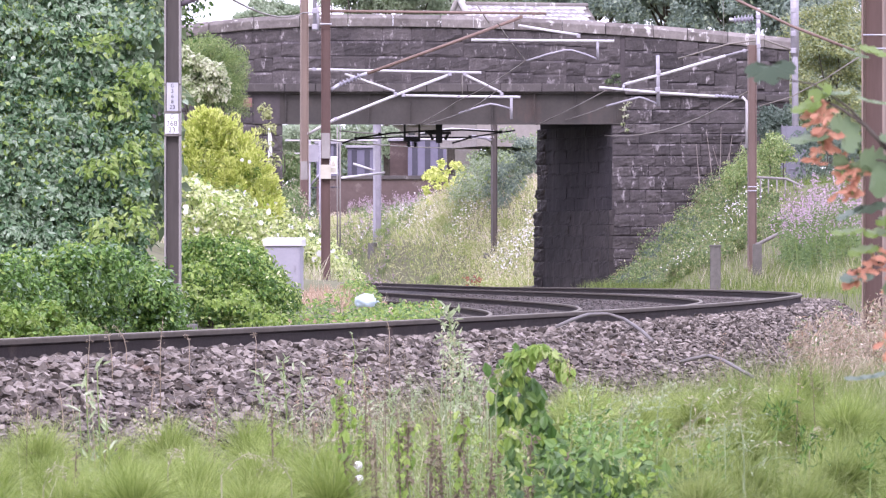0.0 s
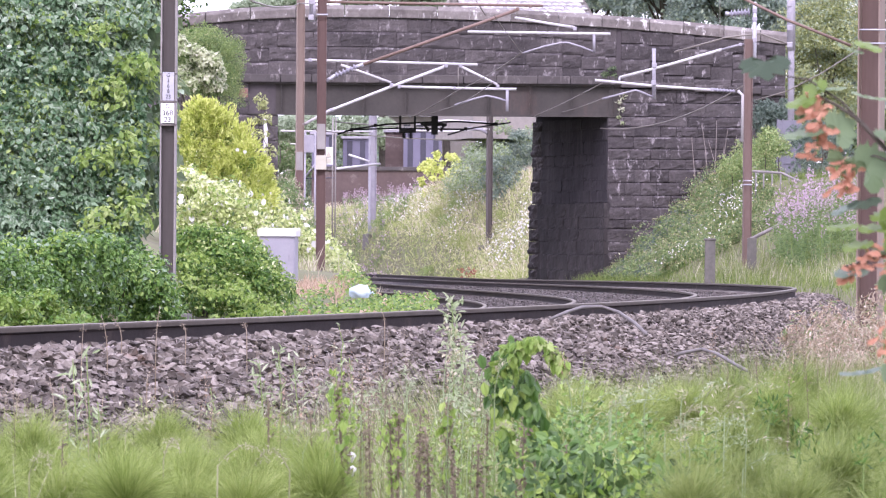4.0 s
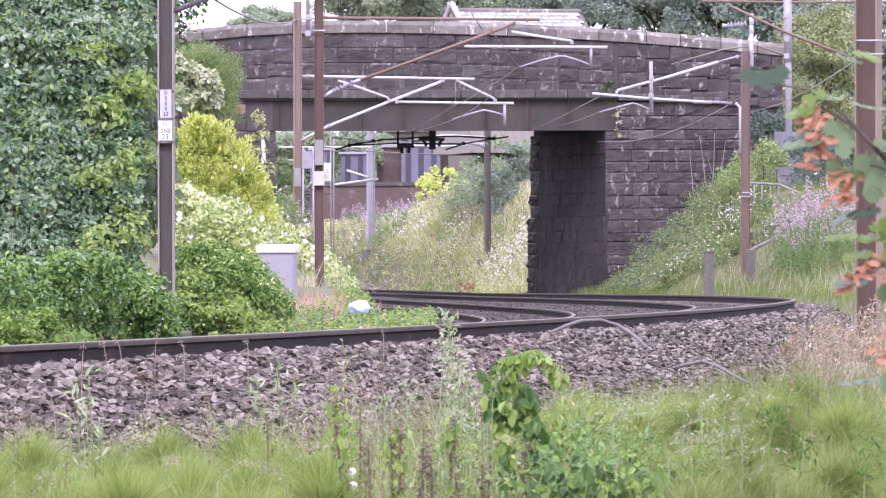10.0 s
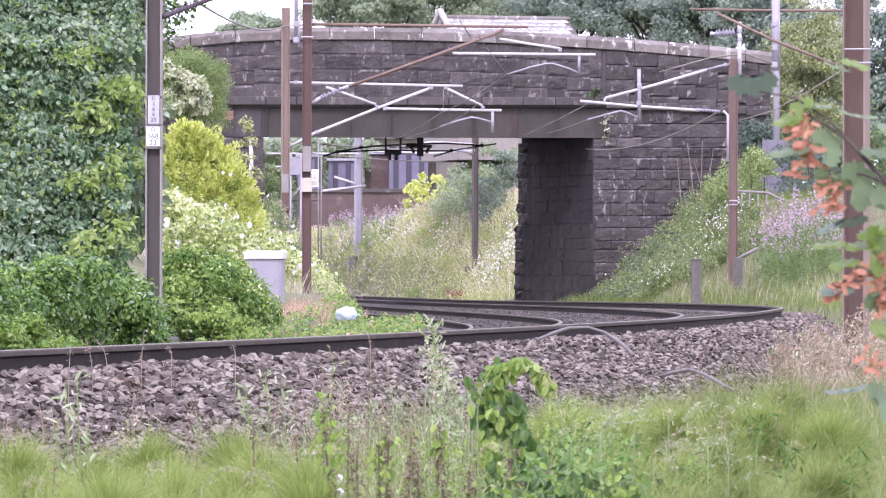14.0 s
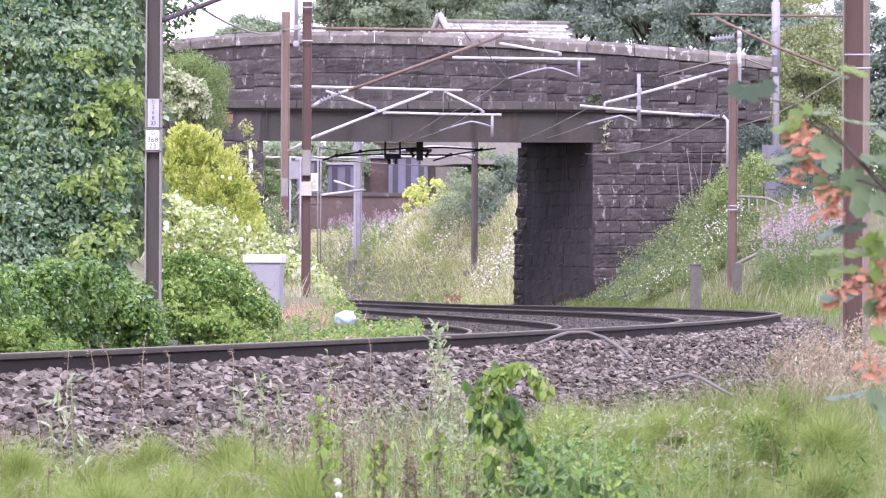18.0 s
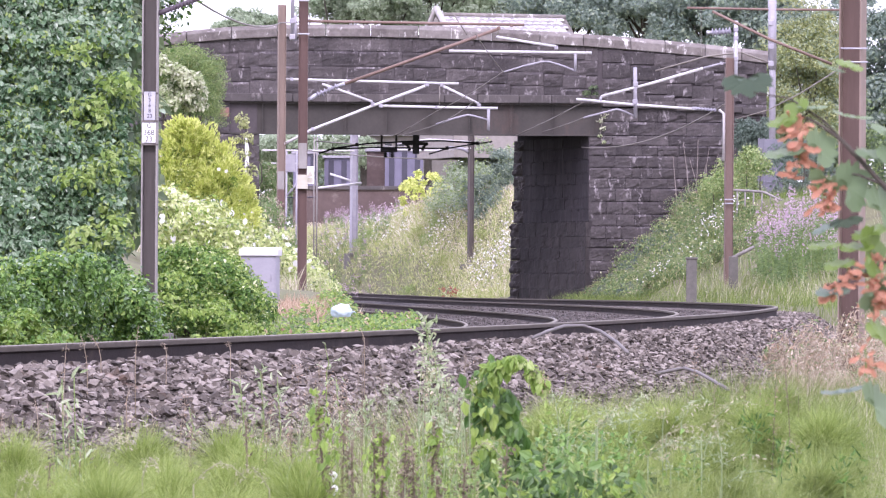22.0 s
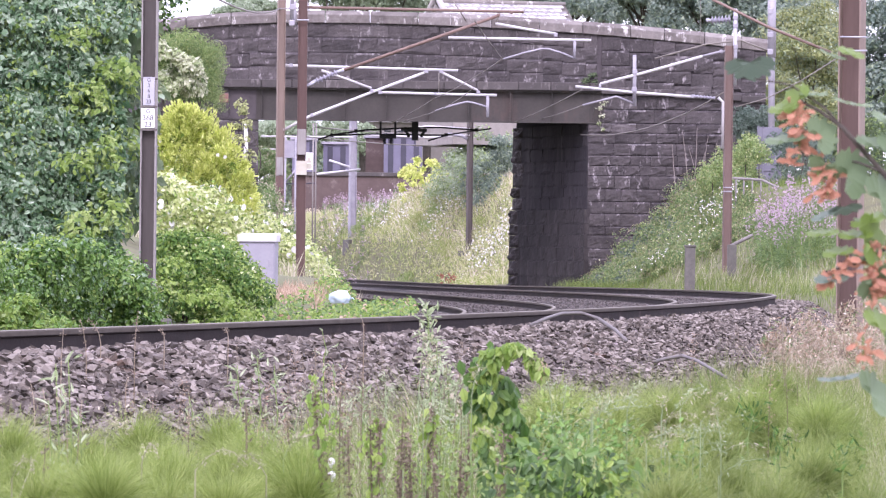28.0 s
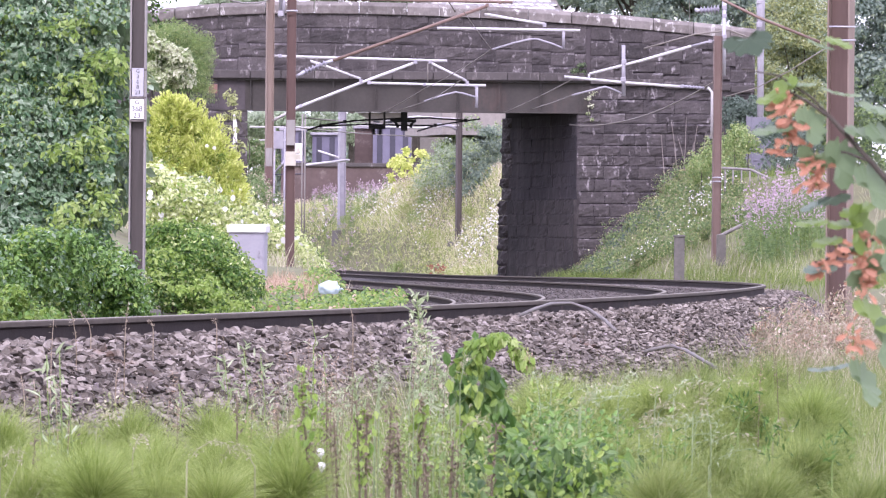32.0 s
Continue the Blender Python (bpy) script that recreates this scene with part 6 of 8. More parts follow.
q, qf = clumps(np.array(cc) + np.array([0, 0.12, -0.05]), np.array(rr) * 0.85, 120, 0.5)
on(conifer, leaves("inner_foliage", q, qf, rng.uniform(0.07, 0.12, len(q)), M["weed"], conifer, NARROW, jitter=0.7, width=rng.uniform(0.12, 0.2, len(q))))
bm = bmesh.new()
lathe(bm, (0, 0.06, -0.01), (0, 0, 0), [(0, 0.006), (0.5, 0.01), (0.8, 0.02), (1, 0.036)], 7)
trumpet = bpy.data.meshes.new("bindweed_flower")
bm.to_mesh(trumpet)
bm.free()
trumpet.materials.append(M["petal"])
for q in p[rng.choice(len(p), 22, replace=False)]:
    fl = new("bindweed_flower", trumpet)
    fl.parent = conifer
    on(conifer, fl)
    fl.matrix_basis = Matrix.Translation(Vector(q) + Vector((0, -0.12, 0))) @ pose(0, 0, 0, rng.uniform(-30, 20), 0, rng.uniform(-35, 35))
bm = bmesh.new()
for u in (-4.3, -4.0, -3.75):
    limb(bm, (-4.1, 114.4, 0.0), (u, 114.3, 2.8), 0.06, 0.015)
on(conifer, part("trunk", bm, M["bark"], conifer))
# pale shrub with cream blossom over it
c, r = spread(64, -5.420, -4.3, 128, 133, [(-5.479, 5.398), (-4.770, 5.350), (-4.298, 5.079), (-4.062, 4.548)], 3.721, 0.12, 0.4)
bush("flowering_shrub", c, r, 330, M["feather"], 0.075, "soft feathery green shrub before the bridge", "shrub", stems=6, shape=NARROW, hang=-0.3, jitter=0.8, extra=[(M["elder"], 0.5, 0.08, NARROW), (M["willow"], 0.2, 0.07, NARROW)])
c, r = spread(34, -5.319, -4.546, 126.6, 127.6, [(-5.437, 5.125), (-5.085, 4.960), (-4.499, 4.609)], 3.929, 0.14, 0.24, power=1.0)
blossom = thing("variegated_shrub", (c[0][0], c[0][1], c[0][2]), "cream-variegated shrub leaves, almost white at the tips", "shrub")
bpy.context.view_layer.update()
p, f = clumps(c, r, 170, 0.4)
on(blossom, leaves("foliage", p, f + np.array([0, -0.4, 0.4]), rng.uniform(0.06, 0.11, len(p)), M["bloom"], blossom, OVAL))
bm = bmesh.new()
for i in range(0, len(c), 5):
    limb(bm, (c[i][0], c[i][1] + 0.6, c[i][2] - 0.7), tuple(c[i]), 0.015, 0.006)
on(blossom, part("stems", bm, M["bark"], blossom))
p, f = clumps(c + np.array([0, 0.15, -0.05]), r * 1.1, 80, 0.6)
on(blossom, leaves("inner_foliage", p, f + np.array([0, -0.4, 0.3]), rng.uniform(0.06, 0.1, len(p)), M["elder"], blossom, OVAL))
# sapling before the bridge abutment
c = np.array([(-4.305, 150.00, 4.349), (-4.251, 150.00, 4.172), (-4.169, 150.00, 3.858), (-4.414, 150.00, 3.804), (-4.278, 150.00, 3.490), (-4.087, 150.00, 3.082), (-4.223, 150.00, 2.741)])
bush("sapling", c, [0.17, 0.14, 0.2, 0.13, 0.2, 0.25, 0.3], 60, M["willow"], 0.09, "slim sapling with yellowish top leaves", "shrub", stems=7)
pp = thing("pale_post", (-4.225, 152.00, 2.290), "pale painted marker post", "post")
bpy.context.view_layer.update()
bar("shaft", pp, [(-4.225, 152.00, 2.083), (-4.225, 152.00, 3.946)], 0.05, M["arm_white"])
c, r = spread(36, -4.278, -3.052, 146, 160, [(-4.278, 2.877), (-3.869, 2.632), (-3.324, 2.264), (-2.984, 1.787)], 0.2, 0.25, 0.4)
bush("grey_scrub", c, r, 120, M["elder"], 0.07, "grey-green scrub with seed heads by the bridge foot", "shrub", extra=[(M["grass_pale"], 0.45, 0.08, NARROW), (M["seedhead"], 0.25, 0.07, NARROW)])

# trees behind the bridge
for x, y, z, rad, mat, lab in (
        (-9.172, 330, 13.043, (2.2, 2.0, 1.9), "hazy_tree", "small round-headed tree behind the parapet"),
        (-2.715, 318, 15.239, (3.4, 2.6, 2.9), "hazy_tree", "broad green tree behind the bridge"),
        (0.474, 326, 16.206, (3.8, 2.6, 3.2), "hazy_tree", "broad green tree behind the bridge"),
        (4.403, 332, 16.498, (4.2, 2.6, 3.4), "hazy_tree", "broad green tree behind the slate roof"),
        (8.022, 320, 15.333, (3.5, 2.6, 3.4), "hazy_tree_dark", "dark green tree behind the bridge"),
        (11.078, 308, 14.771, (3.8, 2.6, 3.4), "hazy_tree_dark", "dark green tree behind the bridge"),
        (14.060, 300, 13.715, (3.6, 2.6, 3.6), "hazy_tree_dark", "dark green tree behind the bridge"),
        (16.868, 292, 11.635, (3.4, 2.4, 4.4), "hazy_tree_dark", "dark green tree behind the relay cabinet"),
        (18.529, 250, 7.968, (2.8, 2.0, 5.0), "hazy_tree_dark", "dark green tree beyond the verge mast")):
    tree("tree", x, y, z, rad, 130, 250, M[mat], 0.2, lab, extra=[(M["hazy_tree"], 0.15, 0.2, DIAMOND)])
tree("pale_tree", 12.248, 196, 6.679, (1.45, 1.2, 3.7), 90, 330, M["willow"], 0.09, "pale yellowish-green tree with drooping sprays", extra=[(M["hazy_tree"], 0.35, 0.09, DIAMOND)])
c, r = spread(40, 7.967, 9.233, 166, 174, [(7.813, 3.214), (8.431, 4.063), (8.971, 4.264), (9.280, 3.986)], 2.2, 0.25, 0.4)
bush("bank_shrub", c, r, 170, M["feather"], 0.075, "yellow-green shrub at the top of the bank", "shrub", extra=[(M["willow"], 0.35, 0.07, OVAL), (M["elder"], 0.3, 0.07, OVAL)])
c, r = spread(40, 9.292, 10.295, 180.5, 182, [(9.108, 5.268), (10.183, 5.400)], 2.920, 0.22, 0.35)
bush("ivy_clump", c, r, 130, M["tree_dark"], 0.1, "dark ivy climbing the end of the wing wall", "ivy")
c, r = spread(30, 9.811, 11.185, 168, 174, [(9.779, 4.420), (11.185, 4.576)], 1.6, 0.3, 0.45)
bush("bank_shrub", c, r, 120, M["tree_dark"], 0.1, "dark shrub behind the willowherb", "shrub")

c, r = spread(46, 11.520, 16.327, 207, 213, [(11.368, 6.749), (16.327, 6.940)], 2.648, 0.5, 0.8, power=0.9)
bush("bank_hedge", c, r, 230, M["tree"], 0.15, "green hedge behind the bank by the relay cabinet", "hedge", stems=8, extra=[(M["feather"], 0.3, 0.14, OVAL)])

c, r = spread(26, 9.880, 11.278, 179, 182, [(9.798, 3.531), (11.278, 3.646)], 2.249, 0.22, 0.36, power=0.9)
bush("bank_shrub", c, r, 150, M["tree"], 0.09, "dark green shrub behind the relay cabinet", "shrub", stems=4)

# ---- the bank before the wing wall ----
def bank_clumps(n, x0, x1, y0, y1, r0, r1, up=0.0):
    x, y = rng.uniform(x0, x1, n), rng.uniform(y0, y1, n)
    s, d = aside(x, y)
    k = d > 3.3
    x, y = x[k], y[k]
    r = rng.uniform(r0, r1, len(x))
    return np.stack([x, y, ground_z(x, y) + r * 0.3 + up], 1), r


c, r = bank_clumps(330, 4.6, 8.8, 158, 181, 0.12, 0.5)
r = r * rng.uniform(0.6, 1.25, len(r))
c[:, 2] += rng.exponential(0.09, len(r))
bush("bramble_slope", c, r, 190, M["elder"], 0.066, "green and yellowish brambles spilling down the bank", "shrub", extra=[(M["bright"], 0.035, 0.06, OVAL), (M["willow"], 0.5, 0.065, NARROW), (M["straw"], 0.2, 0.07, NARROW), (M["petal"], 0.001, 0.06, DISC)], stems=14, jitter=0.5)
c, r = bank_clumps(90, 4.9, 7.2, 168, 180, 0.12, 0.34, 0.12)
bush("dark_bramble", c, r, 120, M["tree_dark"], 0.09, "cool dark green brambles at the foot of the wing wall", "shrub", stems=0, extra=[(M["feather"], 0.25, 0.08, OVAL), (M["willow"], 0.12, 0.07, NARROW)])
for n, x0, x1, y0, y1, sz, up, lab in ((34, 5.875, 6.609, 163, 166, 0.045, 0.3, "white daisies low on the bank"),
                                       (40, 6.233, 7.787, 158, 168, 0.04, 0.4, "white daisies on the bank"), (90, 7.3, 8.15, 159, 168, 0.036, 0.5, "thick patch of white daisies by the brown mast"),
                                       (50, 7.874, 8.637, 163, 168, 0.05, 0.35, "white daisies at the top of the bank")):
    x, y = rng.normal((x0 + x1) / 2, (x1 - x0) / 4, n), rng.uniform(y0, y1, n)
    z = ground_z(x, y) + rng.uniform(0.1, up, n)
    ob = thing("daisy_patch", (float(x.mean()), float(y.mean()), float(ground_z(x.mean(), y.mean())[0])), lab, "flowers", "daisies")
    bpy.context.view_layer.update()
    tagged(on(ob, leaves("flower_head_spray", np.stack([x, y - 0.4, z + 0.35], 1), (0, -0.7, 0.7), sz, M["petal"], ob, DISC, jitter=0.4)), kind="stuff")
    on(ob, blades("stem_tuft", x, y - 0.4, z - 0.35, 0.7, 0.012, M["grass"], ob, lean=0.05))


def willowherb(n, x0, x1, y0, y1, h0, h1, label, mat="purple"):
    x, y = rng.uniform(x0, x1, n), rng.uniform(y0, y1, n)
    z, h = ground_z(x, y), rng.uniform(h0, h1, n)
    ob = thing("willowherb", (float(x.mean()), float(y.mean()), float(z.mean())), label, "flowers", "willowherb stands")
    bpy.context.view_layer.update()
    lean = 0.08 * rng.normal(size=(n, 2))
    on(ob, blades("stem_tuft", x, y, z, h, 0.02, M["stem"], ob, grow=np.stack([lean[:, 0], lean[:, 1], np.ones(n)], 1)))
    k = 22
    t = rng.uniform(0.1, 0.75, (n, k))
    pos = np.stack([x[:, None] + lean[:, :1] * h[:, None] * t, y[:, None] + lean[:, 1:] * h[:, None] * t, z[:, None] + h[:, None] * t], 2).reshape(-1, 3)
    out = rng.normal(size=pos.shape) * np.array([1, 1, 0.2])
    on(ob, leaves("leaves", pos, (0, -0.5, 0.8), rng.uniform(0.10, 0.17, len(pos)), M["elder"], ob, NARROW, jitter=0.6, grow=out))
    k = 17
    t = rng.uniform(0.68, 1.02, (n, k))
    pos = np.stack([x[:, None] + lean[:, :1] * h[:, None] * t, y[:, None] + lean[:, 1:] * h[:, None] * t, z[:, None] + h[:, None] * t], 2).reshape(-1, 3)
    pos += rng.normal(0, 1, pos.shape) * np.array([0.045, 0.045, 0.01])
    on(ob, leaves("petals", pos, rng.normal(size=pos.shape), rng.uniform(0.028, 0.055, len(pos)), M[mat], ob, DISC))
    return ob


willowherb(190, 8.05, 10.1, 141, 153, 0.9, 2.0, "tall pink-purple willowherb on the bank by the verge")
willowherb(230, -4.235, -0.462, 252, 276, 0.6, 1.15, "mauve willowherb beyond the bridge")
willowherb(150, -4.338, -1.831, 226, 255, 0.45, 0.9, "mauve willowherb on the far cess")


# ---- grasses ----
def sward(name, n, x0, x1, y0, y1, h0, h1, w, mat, label, d0=1.7, d1=99.0, lean=0.25, left=False, hmod=True, category="grass"):
    x, y = rng.uniform(x0, x1, n), rng.uniform(y0, y1, n)
    s, d = aside(x, y)
    k = (d > d0) & (d < d1) if not left else (d < -d0) & (d > -d1)
    x, y = x[k], y[k]
    z = ground_z(x, y)
    h = rng.uniform(h0, h1, len(x))
    if hmod:
        h = h * (1 + 0.35 * lump(np.stack([x * 2.2, y * 1.1, x * 0], 1), 2.0))
    ob = blades(name, x, y, z - 0.03, h, rng.uniform(w * 0.6, w * 1.3, len(x)), M[mat], None, lean, label)
    return tagged(ob, label, category, kind="stuff")


# drifts of white daisies (x, y, reach aside, reach along) and weed clumps on the far bank
FLOWER_PATCHES = [(2.72, 216.5, 0.3, 2.2, 190, "white daisies thick beside the abutment"), (0.85, 236.0, 0.45, 2.5, 170, "white daisies high on the far bank"), (-3.9, 262.0, 0.8, 2.5, 170, "white daisies among the willowherb"), (-1.2, 255.0, 0.6, 3.0, 70, "a few white daisies in the long grass")]
BANK_CLUMPS = [(-0.1, 236.0, 1.3, "feather"), (1.3, 228.0, 1.4, "bank_grass"), (-2.2, 257.5, 1.2, "feather"), (0.5, 240.0, 1.4, "bank_grass")]
sward("grass", 34000, -8, 9, 204, 290, 0.3, 0.75, 0.016, "meadow", "long pale meadow grass on the bank beyond the bridge", d0=2.6, lean=0.7)
sward("grass", 42000, -8, 9, 204, 290, 0.2, 0.55, 0.018, "bank_grass", "olive-green grass on the bank beyond the bridge", d0=0.9, lean=0.6)
for bx, by, rx, ry, n, lab in FLOWER_PATCHES:
    x, y = bx + rx * rng.normal(size=n), by + ry * rng.normal(size=n)
    s, d = aside(x, y)
    k = d > 2.4
    x, y = x[k], y[k]
    ob = leaves("daisy_drift", np.stack([x, y, ground_z(x, y) + rng.uniform(0.3, 0.75, len(x))], 1), (0, -0.7, 0.7), rng.uniform(0.03, 0.085, len(x)), M["petal"], None, DISC)
    tagged(ob, lab, "flowers", "daisy drifts", kind="stuff")
for bx, by, k, mat in BANK_CLUMPS:
    c = np.array([(bx + 0.5 * k * rng.normal(), by + rng.normal(), 0.0) for _ in range(7)])
    c[:, 2] = ground_z(c[:, 0], c[:, 1]) + 0.2 * k
    bush("bank_weeds", c, 0.3 * k * rng.uniform(0.6, 1.1, 7), 220, M[mat], 0.1, "dull green weed clump in the meadow beyond the bridge", "weeds", stems=0, shape=NARROW, hang=-0.6)
sward("grass", 9000, -8, 7, 204, 290, 0.15, 0.4, 0.02, "grass", "green grass along the foot of the far bank", d0=1.0, d1=3.0, lean=0.4)
sward("grass", 40000, 3.0, 11, 112, 182, 0.12, 0.38, 0.01, "grass", "short green grass at the foot of the bank", d0=1.15)
sward("grass", 3000, 4.5, 12, 118, 160, 0.3, 0.6, 0.009, "grass_pale", "pale seeding grass on the bank", d0=2.6)
sward("grass", 6000, -7, 0, 130, 182, 0.25, 0.7, 0.02, "grass_pale", "pale grass on the far cess", d0=6.0, left=True)
x, y = rng.uniform(-8, 9, 90000), rng.uniform(204, 288, 90000)
s, d = aside(x, y)
k = d > 1.0
x, y = x[k], y[k]
ob = leaves("meadow_thatch", np.stack([x, y, ground_z(x, y) + rng.uniform(0.02, 0.28, len(x))], 1), (0, -0.5, 0.8), rng.uniform(0.12, 0.3, len(x)), M["bank_grass"], None, SLIVER, jitter=0.5, hang=-0.5, width=rng.uniform(0.1, 0.22, len(x)))
tagged(ob, "soft tangled grass over the far bank", "grass", kind="stuff")
x, y = rng.uniform(-2.5, 7, 26000), rng.uniform(206, 285, 26000)
s, d = aside(x, y)
k = (d > 2.9) & (lump(np.stack([x * 1.2, y * 0.35, x * 0], 1), 4.0) > 0.3 + 0.16 * rng.normal(size=len(x)))
x, y = x[k], y[k]
ob = leaves("meadow_flowers", np.stack([x, y, ground_z(x, y) + rng.uniform(0.2, 0.55, len(x))], 1), (0, -0.7, 0.7), rng.uniform(0.025, 0.075, len(x)), M["petal"], None, DISC)
tagged(ob, "white ox-eye daisies scattered over the far bank", "flowers", kind="stuff")
x, y = rng.uniform(-8, 8, 60000), rng.uniform(206, 288, 60000)
s, d = aside(x, y)
k = (d > 1.9 + 2.6 * rng.random(len(x))) & (lump(np.stack([x * 0.9, y * 0.25, x * 0], 1), 1.0) > -0.02 + 0.2 * rng.normal(size=len(x)))
x, y = x[k], y[k]
ob = leaves("grass_seed_heads", np.stack([x, y, ground_z(x, y) + rng.uniform(0.25, 0.5, len(x))], 1), (0, -1, 0.3), rng.uniform(0.06, 0.13, len(x)), M["seedhead"], None, SLIVER, jitter=0.6, hang=-0.8)
tagged(ob, "pinkish seed heads of meadow grass on the far bank", "grass", kind="stuff")
# low weeds between the far cess and the track
x, y = rng.uniform(-4, 1, 9000), rng.uniform(82, 116, 9000)
s, d = aside(x, y)
k = (d < -5.75) & (d > -7.5)
x, y = x[k], y[k]
hh = 0.03 + 0.15 * (0.5 + lump(np.stack([x * 2.5, y * 0.8, x * 0], 1), 3.0)).clip(0, 1)
zz = np.maximum(ground_z(x, y), -0.38) + rng.uniform(0.05, 1, len(x)) * hh * 1.5
pick = rng.random(len(x))
for lo_, hi_, m_, lab in ((0.0, 0.55, "weed", "low bright green weeds creeping towards the rails"), (0.55, 0.93, "hop", "low dark green weeds creeping towards the rails"), (0.93, 1.0, "dock_pink", "reddish dry leaves among the low weeds")):
    k = (pick >= lo_) & (pick < hi_)
    ob = leaves("low_weeds", np.stack([x, y, zz], 1)[k], (0, -0.5, 0.8), rng.uniform(0.05, 0.09, int(k.sum())), M[m_], None, OVAL, jitter=0.5)
    tagged(ob, lab, "weeds", kind="stuff")
sward("grass", 2200, -4, 0.5, 84, 116, 0.1, 0.24, 0.012, "grass", "tufts of green grass beside the case", d0=5.8, d1=7.3, left=True)
sward("dock_stems", 340, -2.262, -1.580, 97, 104, 0.12, 0.34, 0.012, "dock_pink", "reddish-brown seeding dock and dry grass by the case", d0=5.9, d1=9, left=True, category="weeds")
sward("dock_stems", 500, -2.352, -1.490, 96, 104, 0.1, 0.3, 0.01, "dock_pink", "dry pinkish grass by the case", d0=5.9, d1=9, left=True, category="weeds")

# ---- beyond the bridge: boundary wall, sheds, masts ----
wall = thing("boundary_wall", (-2.174, 285.00, 3.987), "long low brown wall beyond the bridge", "wall")
bpy.context.view_layer.update()
bm = bmesh.new()
box(bm, (-5.798, 285, 2.046), (1.450, 285.4, 4.686))
on(wall, part("wall_body", bm, M["brickwall"], wall))
bm = bmesh.new()
box(bm, (-5.850, 284.9, 4.686), (1.501, 285.5, 4.867), 0.03)
on(wall, part("capping", bm, M["ledge"], wall))
for u0, u1, v0, v1, y, mat, lab in ((615, 668, 262, 314, 300, "panel", "purple-grey corrugated steel shed"), (690, 728, 250, 314, 302, "brickwall", "brown brick building behind the boundary wall"), (722, 790, 246, 314, 300, "panel", "purple-grey steel cladding shed with dark panels"), (560, 600, 255, 300, 298, "panel", "pale grey steel shed")):
    f = y / 11010
    x0, x1, z0, z1 = (u0 - 784) * f, (u1 - 784) * f, 0.35 + (485.5 - v1) * f, 0.35 + (485.5 - v0) * f
    sh = thing("shed", ((x0 + x1) / 2, y, z0), lab, "shed")
    bpy.context.view_layer.update()
    bm = bmesh.new()
    box(bm, (x0, y, z0 - 2.0), (x1, y + 4, z1))
    on(sh, part("wall_body", bm, M[mat], sh))
    bm = bmesh.new()
    box(bm, (x0 - 0.1, y - 0.15, z1), (x1 + 0.1, y + 4.1, z1 + 0.12), 0.02)
    on(sh, part("roof", bm, M["galv_dull"], sh))
    if mat == "panel":
        for xx in np.arange(x0 + 0.2, x1 - 0.2, 0.62):
            bm = bmesh.new()
            box(bm, (xx, y - 0.04, z0), (xx + 0.26, y - 0.002, z1 - 0.1), 0.01)
            on(sh, part("panel", bm, M["panel_dark"], sh, "dark cladding panel"))
house = thing("far_house", (-4.316, 330.00, 5.910), "pale flat-fronted house with dark windows seen under the bridge", "house")
bpy.context.view_layer.update()
bm = bmesh.new()
box(bm, (-2.817, 330, 0.0), (1.978, 338, 8.248))
on(house, part("wall_body", bm, M["render"], house))
for u in (700, 722, 744, 790, 815):
    bm = bmesh.new()
    box(bm, ((u - 784) * 330 / 11010, 329.9, 7.049), ((u + 12 - 784) * 330 / 11010, 329.99, 7.828), 0.02)
    on(house, part("window", bm, M["window"], house))
bm = bmesh.new()
box(bm, (-2.817 - 0.4, 329.6, 8.248), (1.978 + 0.4, 338.4, 8.368))
on(house, part("roof", bm, M["slate"], house))
signb = thing("notice_board", (-4.282, 205.00, 3.990), "pale grey rectangular board on posts beyond the bridge", "sign")
bpy.context.view_layer.update()
bm = bmesh.new()
box(bm, (-4.431, 205, 4.046), (-4.096, 205.03, 4.623), 0.01)
on(signb, part("board", bm, M["galv_dull"], signb))
for u in (548, 566):
    bar("post", signb, [((u - 784) * 205 / 11010, 205.06, 0.0), ((u - 784) * 205 / 11010, 205.06, 4.735)], 0.03, M["galv_dull"])
fence = thing("tube_fence", (-3.593, 215.00, 3.387), "grey tubular steel fence beyond the bridge", "fence")
bpy.context.view_layer.update()
bar("rail", fence, [(-5.448, 215.00, 4.968), (-2.265, 215.00, 4.968)], 0.03, M["arm_white"])
bar("rail", fence, [(-5.448, 215.00, 4.519), (-4.218, 215.00, 4.519)], 0.025, M["arm_white"])
bar("rail", fence, [(-3.739, 230.00, 3.912), (-2.191, 232.00, 4.132)], 0.045, M["arm_white"])
bar("rail", fence, [(-4.667, 215.00, 3.328), (-3.554, 215.00, 3.367)], 0.02, M["panel_dark"])
bar("brace", fence, [(-4.628, 215.00, 3.348), (-4.140, 215.00, 3.972)], 0.035, M["galv_dull"])
bar("brace", fence, [(-3.249, 225.00, 4.345), (-2.493, 225.00, 4.100)], 0.04, M["arm_white"])
for u in (602, 597):
    bar("post", fence, [((u - 784) * 215 / 11010, 215, 1.0), ((u - 784) * 215 / 11010, 215, 5.437)], 0.025, M["mast_edge"])
for u, y, zt, mat, lab, w in ((667.5, 259, 8.0, "galv_dull", "pale galvanised line mast beyond the bridge", 0.25), (874.5, 224, 8.0, "mast_grey", "brown-grey line mast beyond the bridge", 0.17)):
    h_mast("line_mast", (u - 784) * y / 11010, float(y), float(ground_z((u - 784) * y / 11010, y)[0]) - 0.1, zt, w, M[mat], lab, turn=25)
far_gear = thing("far_registration_arms", (-0.081, 224.00, 5.345), "pale registration tubes on the far mast", "overhead gear")
bpy.context.view_layer.update()
bar("tube", far_gear, [(1.831, 224.00, 5.284), (0.326, 224.00, 5.182), (-1.912, 224.00, 5.243)], 0.035, M["arm_white"])
